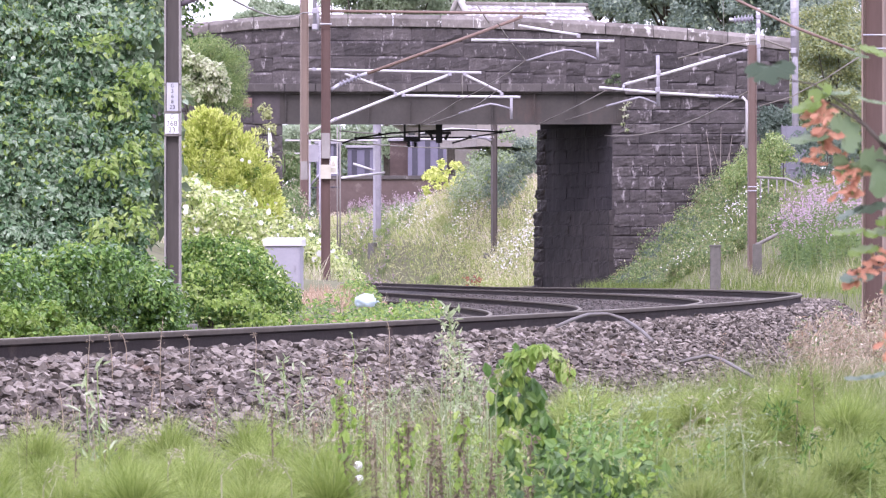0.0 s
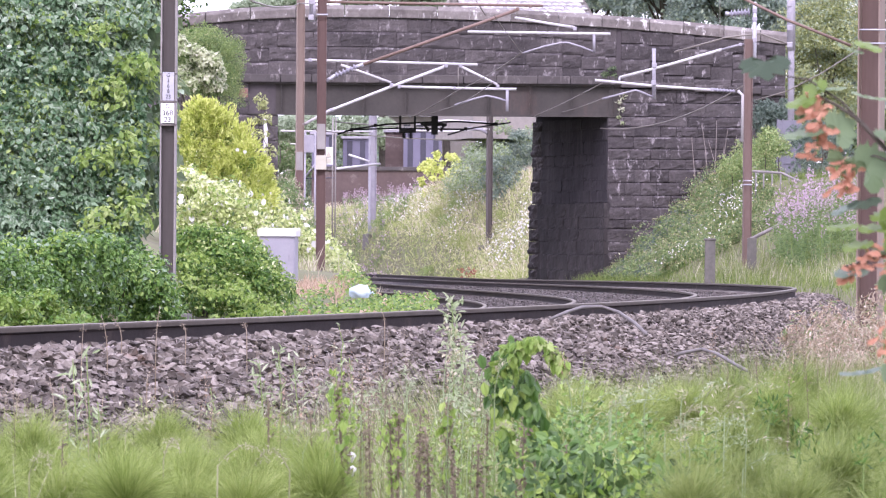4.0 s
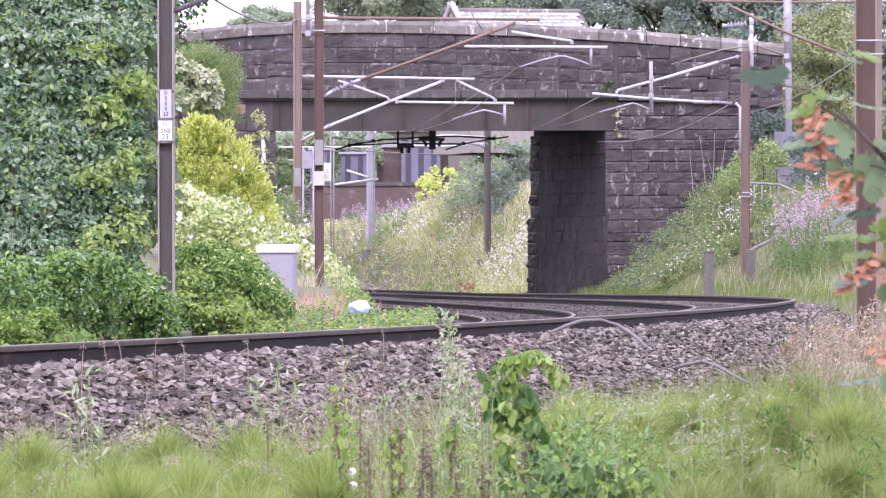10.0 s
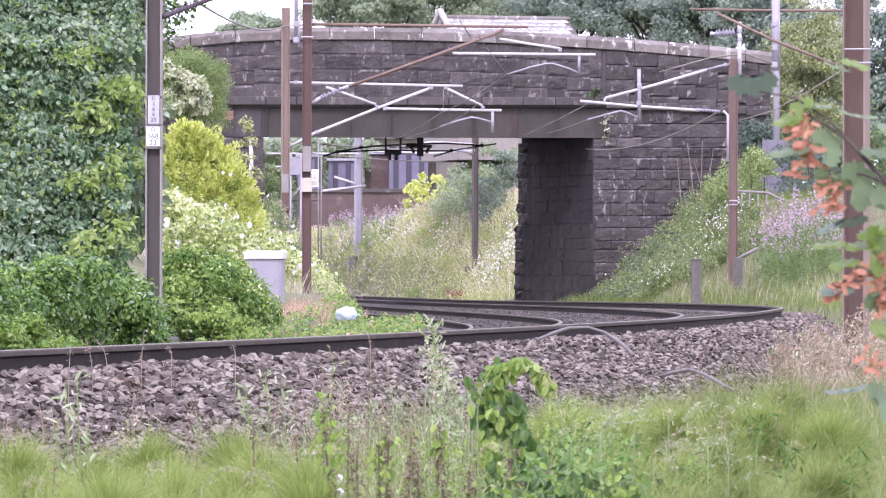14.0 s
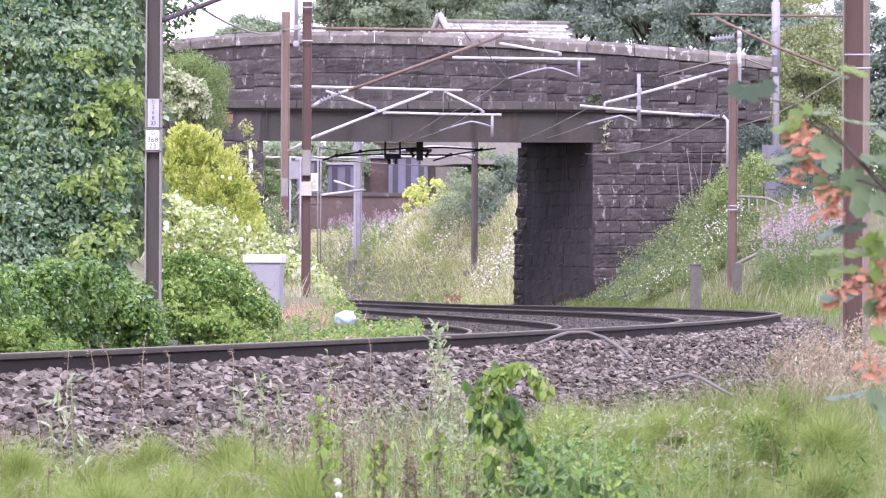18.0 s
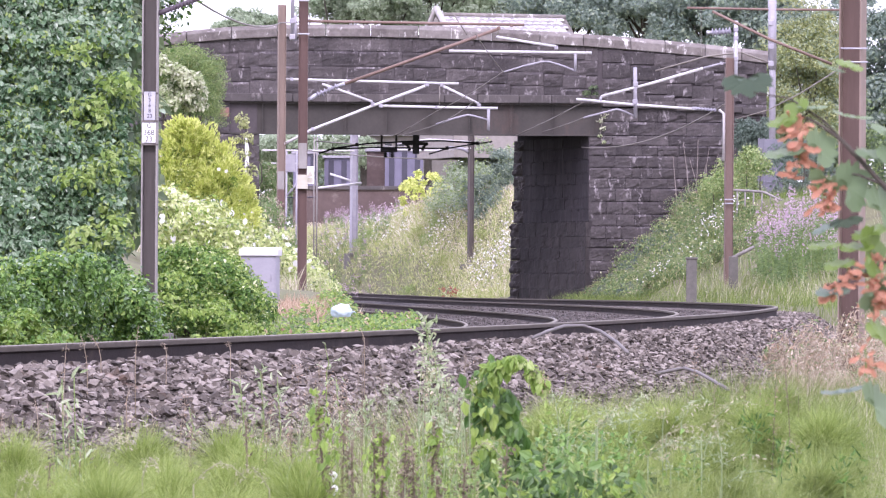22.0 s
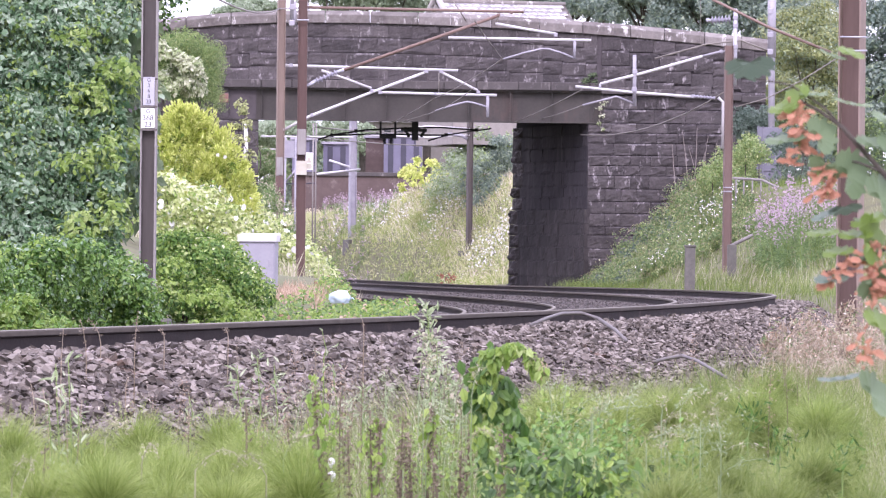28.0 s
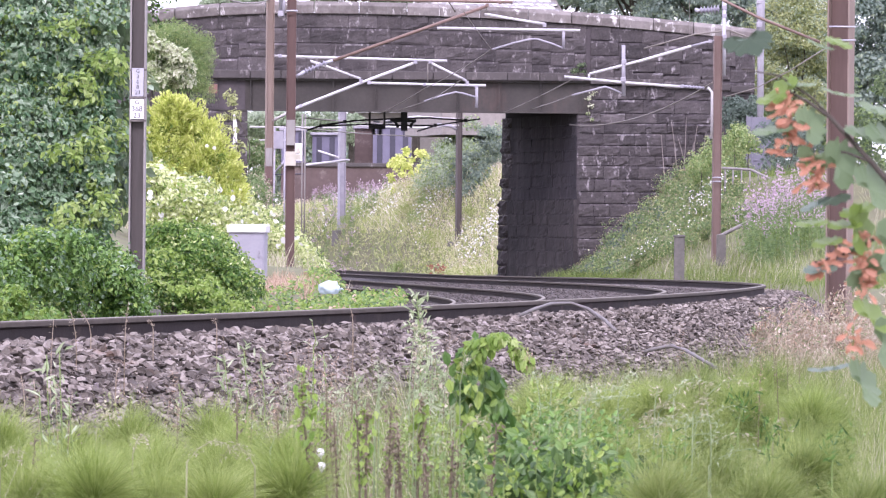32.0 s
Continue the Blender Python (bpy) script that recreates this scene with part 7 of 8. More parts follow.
bar("tube", far_gear, [(1.831, 224.00, 5.507), (0.326, 224.00, 5.589), (-0.895, 224.00, 5.426)], 0.035, M["arm_white"])
bar("tube", far_gear, [(1.750, 224.00, 5.141), (1.546, 224.00, 5.263), (1.038, 224.00, 5.304)], 0.06, M["galv_dull"])
# shrubs beyond the bridge
c, r = spread(46, -0.817, 1.090, 246, 252, [(-0.886, 4.449), (-0.431, 4.789), (0.250, 5.130), (1.158, 4.562)], 3.2, 0.08, 0.2, power=0.6)
bush("golden_shrub", c, r, 46, M["conifer"], 0.13, "yellow-leaved shrub on the far bank", "shrub", stems=0)
c, r = spread(34, 0.664, 3.558, 228, 240, [(0.664, 4.862), (1.843, 5.719), (3.558, 5.998)], 2.911, 0.4, 0.6)
bush("bank_shrub", c, r, 170, M["hazy_tree"], 0.1, "green shrubs on the far bank", "shrub", stems=0, extra=[(M["feather"], 0.4, 0.1, OVAL)])
c, r = spread(46, 1.7, 4.2, 229, 236, [(1.7, 4.5), (2.6, 5.5), (4.2, 5.9)], 2.7, 0.28, 0.55, power=0.7)
bush("bank_shrub", c, r, 210, M["hazy_tree_dark"], 0.11, "dull blue-green shrubs high on the bank beyond the opening", "shrub", stems=0, extra=[(M["hazy_tree"], 0.4, 0.1, OVAL)])
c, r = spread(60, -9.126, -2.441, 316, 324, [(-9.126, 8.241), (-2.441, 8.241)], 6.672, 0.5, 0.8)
bush("far_tree_tops", c, r, 300, M["hazy_tree"], 0.2, "light green tree tops beyond the sheds", "tree", shape=DIAMOND, stems=8)
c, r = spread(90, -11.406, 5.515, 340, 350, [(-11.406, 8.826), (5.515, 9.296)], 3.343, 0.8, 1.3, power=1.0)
bush("far_hedge", c, r, 620, M["hazy_tree"], 0.3, "light green hedge and tree tops closing the view under the bridge", "hedge", shape=DIAMOND, stems=12, extra=[(M["hazy_tree_dark"], 0.4, 0.28, DIAMOND)])
c, r = spread(30, -5.729, -4.473, 212, 220, [(-5.866, 4.735), (-5.179, 4.578), (-4.395, 3.989)], 2.714, 0.22, 0.4)
bush("cess_scrub", c, r, 170, M["elder"], 0.1, "grey-green scrub beyond the bridge by the abutment", "shrub", stems=4, extra=[(M["grass_pale"], 0.45, 0.09, NARROW)])
# slate-roofed house behind the parapet
roof_h = thing("slate_house", (2.444, 232.00, 9.316), "old stone house with a pale weathered slate roof", "house")
bpy.context.view_layer.update()
x0, x1, zr, ze = 1.28, 6.35, 10.45, 9.1
bm = bmesh.new()
v0 = [bm.verts.new(q) for q in ((x0 - 0.02, 231.2, ze - 4), (x1, 231.2, ze - 4), (x1, 236.2, ze - 4), (x0 - 0.02, 236.2, ze - 4))]
v1 = [bm.verts.new(q) for q in ((x0 - 0.02, 231.2, ze), (x1, 231.2, ze), (x1, 236.2, ze), (x0 - 0.02, 236.2, ze))]
ra, rb = bm.verts.new((x0 - 0.02, 233.7, zr)), bm.verts.new((x1, 233.7, zr))
for a in range(4):
    bm.faces.new((v0[a], v0[(a + 1) % 4], v1[(a + 1) % 4], v1[a]))
bm.faces.new((v1[0], v1[3], ra))
bm.faces.new((v1[1], v1[2], rb))
bmesh.ops.recalc_face_normals(bm, faces=bm.faces[:])
on(roof_h, part("wall_body", bm, M["render"], roof_h))
bm = bmesh.new()
for side in (-1, 1):
    bm.faces.new([bm.verts.new(q) for q in ((x0, 233.7 + side * 2.7, ze - 0.12), (x1, 233.7 + side * 2.7, ze - 0.12), (x1, 233.7, zr), (x0, 233.7, zr))])
bmesh.ops.solidify(bm, geom=bm.faces[:], thickness=0.03)
on(roof_h, part("roof_boarding", bm, M["render"], roof_h))
# single slates in lapped courses on the slope that shows over the parapet
SLATE_ROWS, SLATE_W = 10, 0.3
fall = math.atan2(zr - ze + 0.12, 2.7)
bm = bmesh.new()
box(bm, (-SLATE_W / 2 + 0.006, -0.18, 0.0), (SLATE_W / 2 - 0.006, 0.18, 0.014), 0.004)
slate_me = bpy.data.meshes.new("slate")
bm.to_mesh(slate_me)
bm.free()
slate_me.materials.append(M["slate"])
rs = random.Random(31)
for i in range(SLATE_ROWS):
    k = (i + 0.5) / SLATE_ROWS
    for j in range(int((x1 - x0) / SLATE_W)):
        sl = new("slate", slate_me)
        sl.parent = roof_h
        on(roof_h, sl)
        sl.matrix_basis = Matrix.Translation((x0 + SLATE_W * (j + 0.5 + 0.5 * (i % 2)), 231.0 + 2.7 * k, ze - 0.12 + (zr - ze + 0.12) * k + 0.035)) @ Matrix.Rotation(fall - 0.05 + rs.uniform(-0.015, 0.015), 4, "X") @ Matrix.Rotation(rs.uniform(-0.02, 0.02), 4, "Z")
bar("gable_skew", roof_h, [(x0, 230.9, ze + 0.0), (x0, 233.7, zr + 0.3)], 0.12, M["pale_stone"])
bar("gable_skew", roof_h, [(x0, 236.4, ze + 0.0), (x0, 233.7, zr + 0.3)], 0.12, M["pale_stone"])
bar("ridge", roof_h, [(x0, 233.7, zr + 0.05), (x1, 233.7, zr + 0.05)], 0.09, M["coping"])
roof_h.matrix_world = Matrix.Translation((x0, 231.2, 0)) @ Matrix.Rotation(radians(16), 4, "Z") @ Matrix.Translation((-x0, -231.2, 0)) @ roof_h.matrix_world

# small things by the lines and on the wall
lx, ly = 0.971, 198.0
lz = float(ground_z(lx, ly)[0])
red = thing("red_weeds", (lx, ly, lz), "patch of red-brown dock beside the far rails", "weeds")
bpy.context.view_layer.update()
p = np.stack([rng.uniform(lx - 0.3, lx + 0.3, 160), rng.uniform(ly - 0.3, ly + 0.3, 160), np.full(160, lz)], 1)
p[:, 2] = lz + rng.uniform(0.0, max(0.2, 0.323 - lz), 160)
on(red, leaves("foliage", p, (0, -0.8, 0.5), 0.09, M["red_weed"], red, OVAL))
bm = bmesh.new()
bmesh.ops.create_icosphere(bm, subdivisions=2, radius=0.09)
for v in bm.verts:
    v.co = Vector((v.co.x * 1.5, v.co.y, v.co.z * 0.8)) * (1 + 0.35 * noise.noise(v.co * 30)) + Vector((lx + 0.08, ly - 0.4, lz + 0.12))
scrap = thing("litter_scrap", (lx + 0.08, ly - 0.4, lz), "crumpled white scrap of litter among red weeds", "litter")
bpy.context.view_layer.update()
on(scrap, part("crumpled_sheet", bm, M["white"], scrap))
tuft = thing("wall_tuft", (5.086, FACE - 0.02, 6.093), "green weed tuft rooted in the bridge joint", "weed")
bpy.context.view_layer.update()
c = np.array([(5.086, FACE - 0.05, 6.176), (4.887, FACE - 0.08, 6.010), (5.153, FACE - 0.06, 5.960)])
p, f = clumps(c, [0.16, 0.14, 0.12], 90, 0.7)
on(tuft, leaves("foliage", p, f, 0.06, M["tree"], tuft, OVAL))
creep = thing("wall_creeper", (5.36, FACE - 0.03, 4.55), "pale-leaved creeper hanging down the wall by the girder end", "weed")
bpy.context.view_layer.update()
p, f = clumps(np.array([(5.42, FACE - 0.06, 5.36), (5.3, FACE - 0.06, 5.2), (5.36, FACE - 0.06, 4.98), (5.28, FACE - 0.06, 4.78), (5.4, FACE - 0.06, 4.6)]), [0.12, 0.09, 0.1, 0.08, 0.09], 26, 0.8)
on(creep, leaves("foliage", p, f + np.array([0, -0.6, 0.3]), rng.uniform(0.04, 0.08, len(p)), M["bloom"], creep, OVAL))
bm = bmesh.new()
tube(bm, [(5.44, FACE - 0.04, 5.5), (5.33, FACE - 0.05, 5.1), (5.3, FACE - 0.05, 4.8), (5.4, FACE - 0.05, 4.5)], 0.012, 5, 0.005)
on(creep, part("stem", bm, M["vine"], creep))
vine = thing("dead_vine", (8.157, FACE - 0.05, 2.851), "bare pale vine stems climbing the wing wall", "vine")
bpy.context.view_layer.update()
for u0, u1, v1 in ((1262, 1250, 232), (1270, 1276, 225), (1284, 1262, 262), (1290, 1296, 240), (1302, 1290, 270), (1240, 1232, 255), (1310, 1312, 250)):
    f = 182.88 / 11010
    a, b = Vector(((u0 - 784) * f, 182.86, 2.685)), Vector(((u1 - 784) * f, 182.86, 0.35 + (485.5 - v1) * f))
    bm = bmesh.new()
    limb(bm, a, b, 0.016, 0.007, 0.08, 7)
    on(vine, part("stem", bm, M["vine"], vine))

slab("red_stone_block", (-5.884, FACE - 0.05, 5.262), (-5.618, FACE + 0.1, 5.528), M["red_stone"], "faded red sandstone block", bevel=0.02)


# ---- the verge before the camera ----
def verge(name, n, y0, y1, h0, h1, w, mat, label, lean=0.22, d0=1.75, keep=None):
    y = np.sqrt(rng.uniform(y0 ** 2, y1 ** 2, n))
    x = rng.uniform(-0.083, 0.083, n) * y - 0.004 * y
    s, d = aside(x, y)
    k = d > d0 + 0.25 * rng.random(n)
    if keep is not None:
        k &= keep(x, y)
    x, y = x[k], y[k]
    z = ground_z(x, y)
    h = rng.uniform(h0, h1, len(x)) * (1 + 0.3 * lump(np.stack([x * 3.0, y * 0.7, x * 0], 1), 2.0) + 0.4 * lump(np.stack([x * 11.0, y * 1.6, x * 0], 1), 6.0))
    for hx, hy, rx, ry, cut in HOLLOWS:
        h = h * (1 - cut * np.exp(-((x - hx) / rx) ** 2 - ((y - hy) / ry) ** 2))
    ob = blades(name, x, y, z - 0.03, h, rng.uniform(w * 0.6, w * 1.3, len(x)), M[mat], None, lean, label)
    return tagged(ob, label, "grass", kind="stuff")


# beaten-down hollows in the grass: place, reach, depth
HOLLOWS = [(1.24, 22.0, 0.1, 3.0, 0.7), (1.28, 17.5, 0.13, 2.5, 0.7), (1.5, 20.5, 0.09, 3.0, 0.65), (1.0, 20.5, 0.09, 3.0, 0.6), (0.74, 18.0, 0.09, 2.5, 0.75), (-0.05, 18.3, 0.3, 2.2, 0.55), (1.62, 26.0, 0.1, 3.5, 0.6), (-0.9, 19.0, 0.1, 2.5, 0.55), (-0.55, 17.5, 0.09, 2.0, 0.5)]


def not_straw(x, y):
    return (x < 0.061 * y) | (y < 54) | (rng.random(len(x)) < 0.25)


verge("grass", 60000, 15, 34, 0.2, 0.44, 0.0024, "grass", "fine soft green grass on the verge", 0.3, d0=1.1, keep=lambda x, y: ((x < 0.02 * y) & (x > -0.012 * y)) | (rng.random(len(x)) < 0.06))
verge("grass", 80000, 33, 66, 0.32, 0.6, 0.0034, "grass", "fine soft green grass on the verge", 0.3, keep=not_straw)
verge("grass", 12000, 15, 50, 0.3, 0.66, 0.0024, "grass_pale", "pale seeding grass among the verge", 0.35)
verge("dry_grass", 19000, 50, 70, 0.3, 0.9, 0.005, "straw", "dry straw-coloured grass round the mast foot", 0.7, d0=1.2, keep=lambda x, y: x > 0.059 * y + 0.2 * rng.normal(size=len(x)))


c, r = spread(60, 3.3, 4.7, 54, 59, [(3.3, -0.15), (3.7, 0.1), (4.7, 0.3)], -0.62, 0.07, 0.16, power=0.8)
bush("dry_weeds", c, r, 90, M["straw"], 0.06, "tangle of dry pinkish weeds round the mast foot", "weeds", shape=NARROW, stems=0, hang=-0.5, jitter=0.9, extra=[(M["dock_pink"], 0.22, 0.05, NARROW), (M["seedhead"], 0.1, 0.028, OVAL), (M["grass_pale"], 0.3, 0.05, NARROW), (M["elder"], 0.2, 0.05, NARROW)])


def grass_mounds(rows, label, n=4200, mat="soft_grass"):
    """Soft rounded tufts: rows of (first x, last x, y, top z, spacing, radius), with hollows between them."""
    c, r = [], []
    for x0, x1, y, top, step, rad in rows:
        x = x0
        while x < x1:
            k = rad * rng.uniform(0.7, 1.25)
            c.append((x, y + rng.uniform(-0.5, 0.5), top - k * rng.uniform(0.8, 1.35)))
            r.append(k)
            x += step * rng.uniform(0.6, 1.5)
    p, f = clumps(np.array(c), r, n, 0.45, -0.5, 1.15)
    sway = np.stack([lump(p * 3.0, 1.0), 0.3 * lump(p * 3.0, 4.0), np.zeros(len(p))], 1)
    grow = unit(f * 0.35 + np.array([0.15, 0, 0.8]) + 0.7 * sway + 0.4 * rng.normal(size=p.shape))
    ob = leaves("grass_mounds", p - f * 0.06, f + np.array([0, -0.3, 0.6]), rng.uniform(0.08, 0.24, len(p)), M[mat], None, BLADE, jitter=0.5, grow=grow, width=rng.uniform(0.0012, 0.0024, len(p)), label=label)
    return tagged(ob, label, "grass", kind="stuff")


grass_mounds([(1.45, 2.25, 31.0, -0.198, 0.34, 0.16), (0.62, 1.95, 27.0, -0.205, 0.3, 0.16), (0.6, 1.15, 24.0, -0.2, 0.24, 0.15), (1.37, 1.77, 24.0, -0.19, 0.26, 0.17), (0.66, 0.9, 21.5, -0.235, 0.22, 0.13), (1.0, 1.27, 21.5, -0.215, 0.24, 0.15), (1.45, 1.62, 21.5, -0.235, 0.24, 0.15),
              (0.66, 0.86, 19.6, -0.275, 0.2, 0.12), (0.98, 1.42, 19.5, -0.27, 0.24, 0.13), (0.72, 1.34, 18.2, -0.285, 0.26, 0.11)], "rounded soft green grass tussocks with dark hollows between them", 3400)
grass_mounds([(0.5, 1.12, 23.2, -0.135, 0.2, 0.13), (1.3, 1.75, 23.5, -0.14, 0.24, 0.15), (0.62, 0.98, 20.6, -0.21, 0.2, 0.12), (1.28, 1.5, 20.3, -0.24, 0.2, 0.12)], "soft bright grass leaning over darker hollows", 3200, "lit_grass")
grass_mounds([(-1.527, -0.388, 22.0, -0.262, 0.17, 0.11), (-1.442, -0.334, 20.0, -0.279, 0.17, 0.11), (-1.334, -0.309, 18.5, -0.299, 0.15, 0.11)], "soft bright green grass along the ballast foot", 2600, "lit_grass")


def stem_leaves(ob, pts, n, size, mat, shape=OVAL, spread_=0.03, hang=0.5, t0=0.0, name="leaves", facing=(0, -0.6, 0.8)):
    """Leaves set along a stem."""
    q = np.asarray(pts, float)
    t = rng.uniform(t0, 1.0, n) * (len(q) - 1)
    pos = np.stack([np.interp(t, np.arange(len(q)), q[:, k]) for k in range(3)], 1) + rng.normal(0, spread_, (n, 3)) * np.array([1, 1, 0.5])
    return leaves(name, pos, facing, rng.uniform(size * 0.6, size * 1.3, n), mat, ob, shape, hang, 0.6)


def weed(name, label, pts, radius, stem_mat, sets, group="verge weeds", category="weed", ground=True):
    """A tall plant: a stem through pts (in metres) and sets of leaves along it."""
    pts = [Vector(p) for p in pts]
    foot = Vector((pts[0].x, pts[0].y, float(ground_z(pts[0].x, pts[0].y)[0])))
    ob = thing(name, foot, label, category, group)
    path = ([foot - Vector((0, 0, 0.03))] if ground and foot.z < pts[0].z - 0.02 else []) + pts
    local = [tuple(p - foot) for p in path]
    bm = bmesh.new()
    tube(bm, local, radius, 6, radius * 0.4)
    part("stem", bm, stem_mat, ob, smooth=True)
    for args in sets:
        stem_leaves(ob, local, *args[:3], **(args[3] if len(args) > 3 else {}))
    return ob


SWAY = []
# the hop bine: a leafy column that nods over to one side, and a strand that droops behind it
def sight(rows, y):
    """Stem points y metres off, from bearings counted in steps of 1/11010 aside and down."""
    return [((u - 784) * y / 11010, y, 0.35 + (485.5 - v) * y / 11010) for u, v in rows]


DOWN = {"hang": 2.6, "facing": (0.1, -1.0, 0.35)}
hop_path = sight([(912, 862), (905, 790), (896, 720), (896, 672), (908, 640), (928, 620)], 19.6)
hop = weed("hop_bine", "bright green hop bine climbing a stake", hop_path, 0.006, M["stem"],
           [(130, 0.046, M["hop"], {"shape": OVAL, "spread_": 0.021, "t0": 0.12, **DOWN}), (110, 0.044, M["hop_young"], {"shape": OVAL, "spread_": 0.022, "t0": 0.3, **DOWN}),
            (60, 0.036, M["hop_young"], {"shape": OVAL, "spread_": 0.015, "t0": 0.6, **DOWN})], category="plant")
SWAY.append((hop, 1.0, 0.0))
tip = weed("hop_bine", "young yellow-green tip of the hop bine nodding over", sight([(918, 640), (932, 618), (956, 610), (978, 622), (998, 642), (1012, 668)], 19.55), 0.004, M["stem"],
           [(60, 0.04, M["hop_young"], {"shape": OVAL, "spread_": 0.012, **DOWN}), (50, 0.03, M["ivy_lime"], {"shape": OVAL, "spread_": 0.011, "t0": 0.1, **DOWN}), (34, 0.026, M["willow"], {"shape": NARROW, "spread_": 0.014, "t0": 0.6, **DOWN}),
            (14, 0.022, M["dock_pink"], {"shape": NARROW, "spread_": 0.014, "t0": 0.8, **DOWN})], category="plant", ground=False)
SWAY.append((tip, 1.0, 0.0))
droop = weed("hop_bine", "darker hop strand drooping beside the bright bine", sight([(984, 880), (974, 822), (960, 765), (942, 712), (922, 655)], 19.7), 0.005, M["stem"],
             [(120, 0.056, M["hop"], {"shape": OVAL, "spread_": 0.021, **DOWN}), (70, 0.05, M["mound"], {"shape": OVAL, "spread_": 0.022, **DOWN}), (20, 0.045, M["hop_young"], {"shape": OVAL, "spread_": 0.022, **DOWN})], category="plant")
SWAY.append((droop, 0.9, 0.1))
low_mass = weed("hop_growth", "darker hop and nettle leaves massed at the bine's foot", [(0.372, 19.90, -0.381), (0.390, 19.90, -0.291), (0.372, 19.90, -0.218)], 0.006, M["stem"],
                [(200, 0.042, M["hop"], {"shape": LOBED, "spread_": 0.045, "hang": 1.1})], category="plant")
SWAY.append((low_mass, 0.5, 0.6))

# dark dead stalks thick with withered seed, with a few yellowing leaves
rw = random.Random(11)
stalks = [(617, 870, 690, -14, 1.0), (667, 882, 765, -4, 0.8), (718, 882, 742, 2, 1.1), (757, 882, 735, 4, 0.9), (769, 882, 782, -6, 0.8), (806, 882, 722, 6, 1.1), (818, 882, 760, -4, 1.0), (862, 882, 800, 4, 0.8), (935, 882, 770, 6, 0.7), (1010, 882, 800, 0, 0.8), (125, 882, 800, 4, 0.4), (560, 800, 745, -3, 0.4), (485, 790, 720, -2, 0.4)]
stalks += [(rw.uniform(590, 960), 882, rw.uniform(700, 830), rw.uniform(-12, 12), rw.uniform(0.4, 0.9)) for _ in range(15)]
for i, (u, v0, v1, lean_, thick) in enumerate(stalks):
    y = 18.6 + (i % 7) * 0.35
    f = y / 11010
    pts = [((u - 784 + lean_ * k) * f, y, 0.35 + (485.5 - (v0 + (v1 - v0) * k)) * f) for k in (0, 0.35, 0.7, 1)]
    n = int((v0 - v1) * thick)
    sets = [(int(n * 0.4), 0.02, M["weed"], {"shape": NARROW, "spread_": 0.012, "hang": 1.0, "t0": 0.1}), (int(n * 0.9), 0.015, M["seed"], {"shape": OVAL, "spread_": 0.004 + 0.004 * thick, "hang": 0.6, "t0": 0.2})]
    if i in (0, 2, 5, 9):
        sets.append((max(4, n // 7), 0.034, M["hop_young"], {"shape": OVAL, "spread_": 0.014, "t0": 0.3, **DOWN}))
    ob = weed("dead_stalk", "dry brown weed stalk thick with withered seed", pts, 0.0035 + 0.002 * thick, M["stalk"], sets)
    SWAY.append((ob, 0.9, u * 0.01))
# wispy seeding stems, pale and branched
for i in range(64):
    u, v = (rw.uniform(1020, 1330), rw.uniform(720, 870)) if i < 40 else (rw.uniform(540, 900), rw.uniform(690, 850))
    y = rw.uniform(18.5, 22.0)
    f = y / 11010
    reach, rise = rw.uniform(-20, 110) * (1 if i < 40 else 0.4), rw.uniform(20, 70) * (1 if i < 40 else 1.5)
    pts = [((u - 784 + reach * k) * f, y, 0.35 + (485.5 - v + rise * math.sin(k * 2.1)) * f) for k in (0, 0.25, 0.5, 0.75, 1)]
    ob = weed("seeding_stem", "pale wispy seeding stem with fine branches", pts, 0.0021, M["mugwort"], [(30, 0.016, M["grass_pale"] if i % 3 == 0 else M["mugwort"], {"shape": NARROW, "spread_": 0.009, "t0": 0.35, "hang": -0.2})])
    SWAY.append((ob, 1.1, u * 0.013))
# yellow-green leafy tops
for u, v0, v1, n in ((606, 800, 668, 34), (634, 800, 738, 16), (716, 810, 748, 16), (702, 800, 760, 12), (588, 830, 760, 8)):
    y = 20.8
    f = y / 11010
    pts = [((u - 784) * f, y, 0.35 + (485.5 - (v0 + (v1 - v0) * k)) * f) for k in (0, 0.5, 1)]
    ob = weed("hop_shoot", "yellow-green hop shoot among the dead stalks", pts, 0.004, M["stem"], [(n * 2, 0.03, M["hop_young"], {"shape": OVAL, "spread_": 0.013, "t0": 0.3, **DOWN})])
    SWAY.append((ob, 0.9, u * 0.02))
# feathery pale weed in front of the rail, and its fellows
for u, v0, v1, n, y in ((806, 760, 545, 190, 26.0), (822, 760, 605, 90, 25.5), (840, 770, 650, 70, 25.0), (856, 770, 680, 60, 25.0), (505, 770, 640, 40, 27), (535, 790, 650, 36, 27), (470, 780, 655, 30, 27), (690, 760, 690, 30, 26), (640, 760, 650, 26, 27), (150, 882, 655, 16, 21.0), (172, 882, 640, 20, 21.2), (138, 882, 720, 10, 20.8), (190, 860, 730, 10, 21.5), (385, 760, 705, 14, 28), (620, 640, 590, 8, 33)):
    f = y / 11010
    pts = [((u - 784 + 4 * math.sin(k * 5)) * f, y, 0.35 + (485.5 - (v0 + (v1 - v0) * k)) * f) for k in (0, 0.33, 0.66, 1)]
    ob = weed("mugwort", "feathery grey-green weed standing against the ballast", pts, 0.004, M["stem"],
              [(n, 0.05, M["mugwort"], {"shape": NARROW, "spread_": 0.02, "hang": -1.3}), (n // 3, 0.018, M["seed"] if u < 800 else M["grass_pale"], {"spread_": 0.018, "t0": 0.5})])
    SWAY.append((ob, 1.0, u * 0.013))
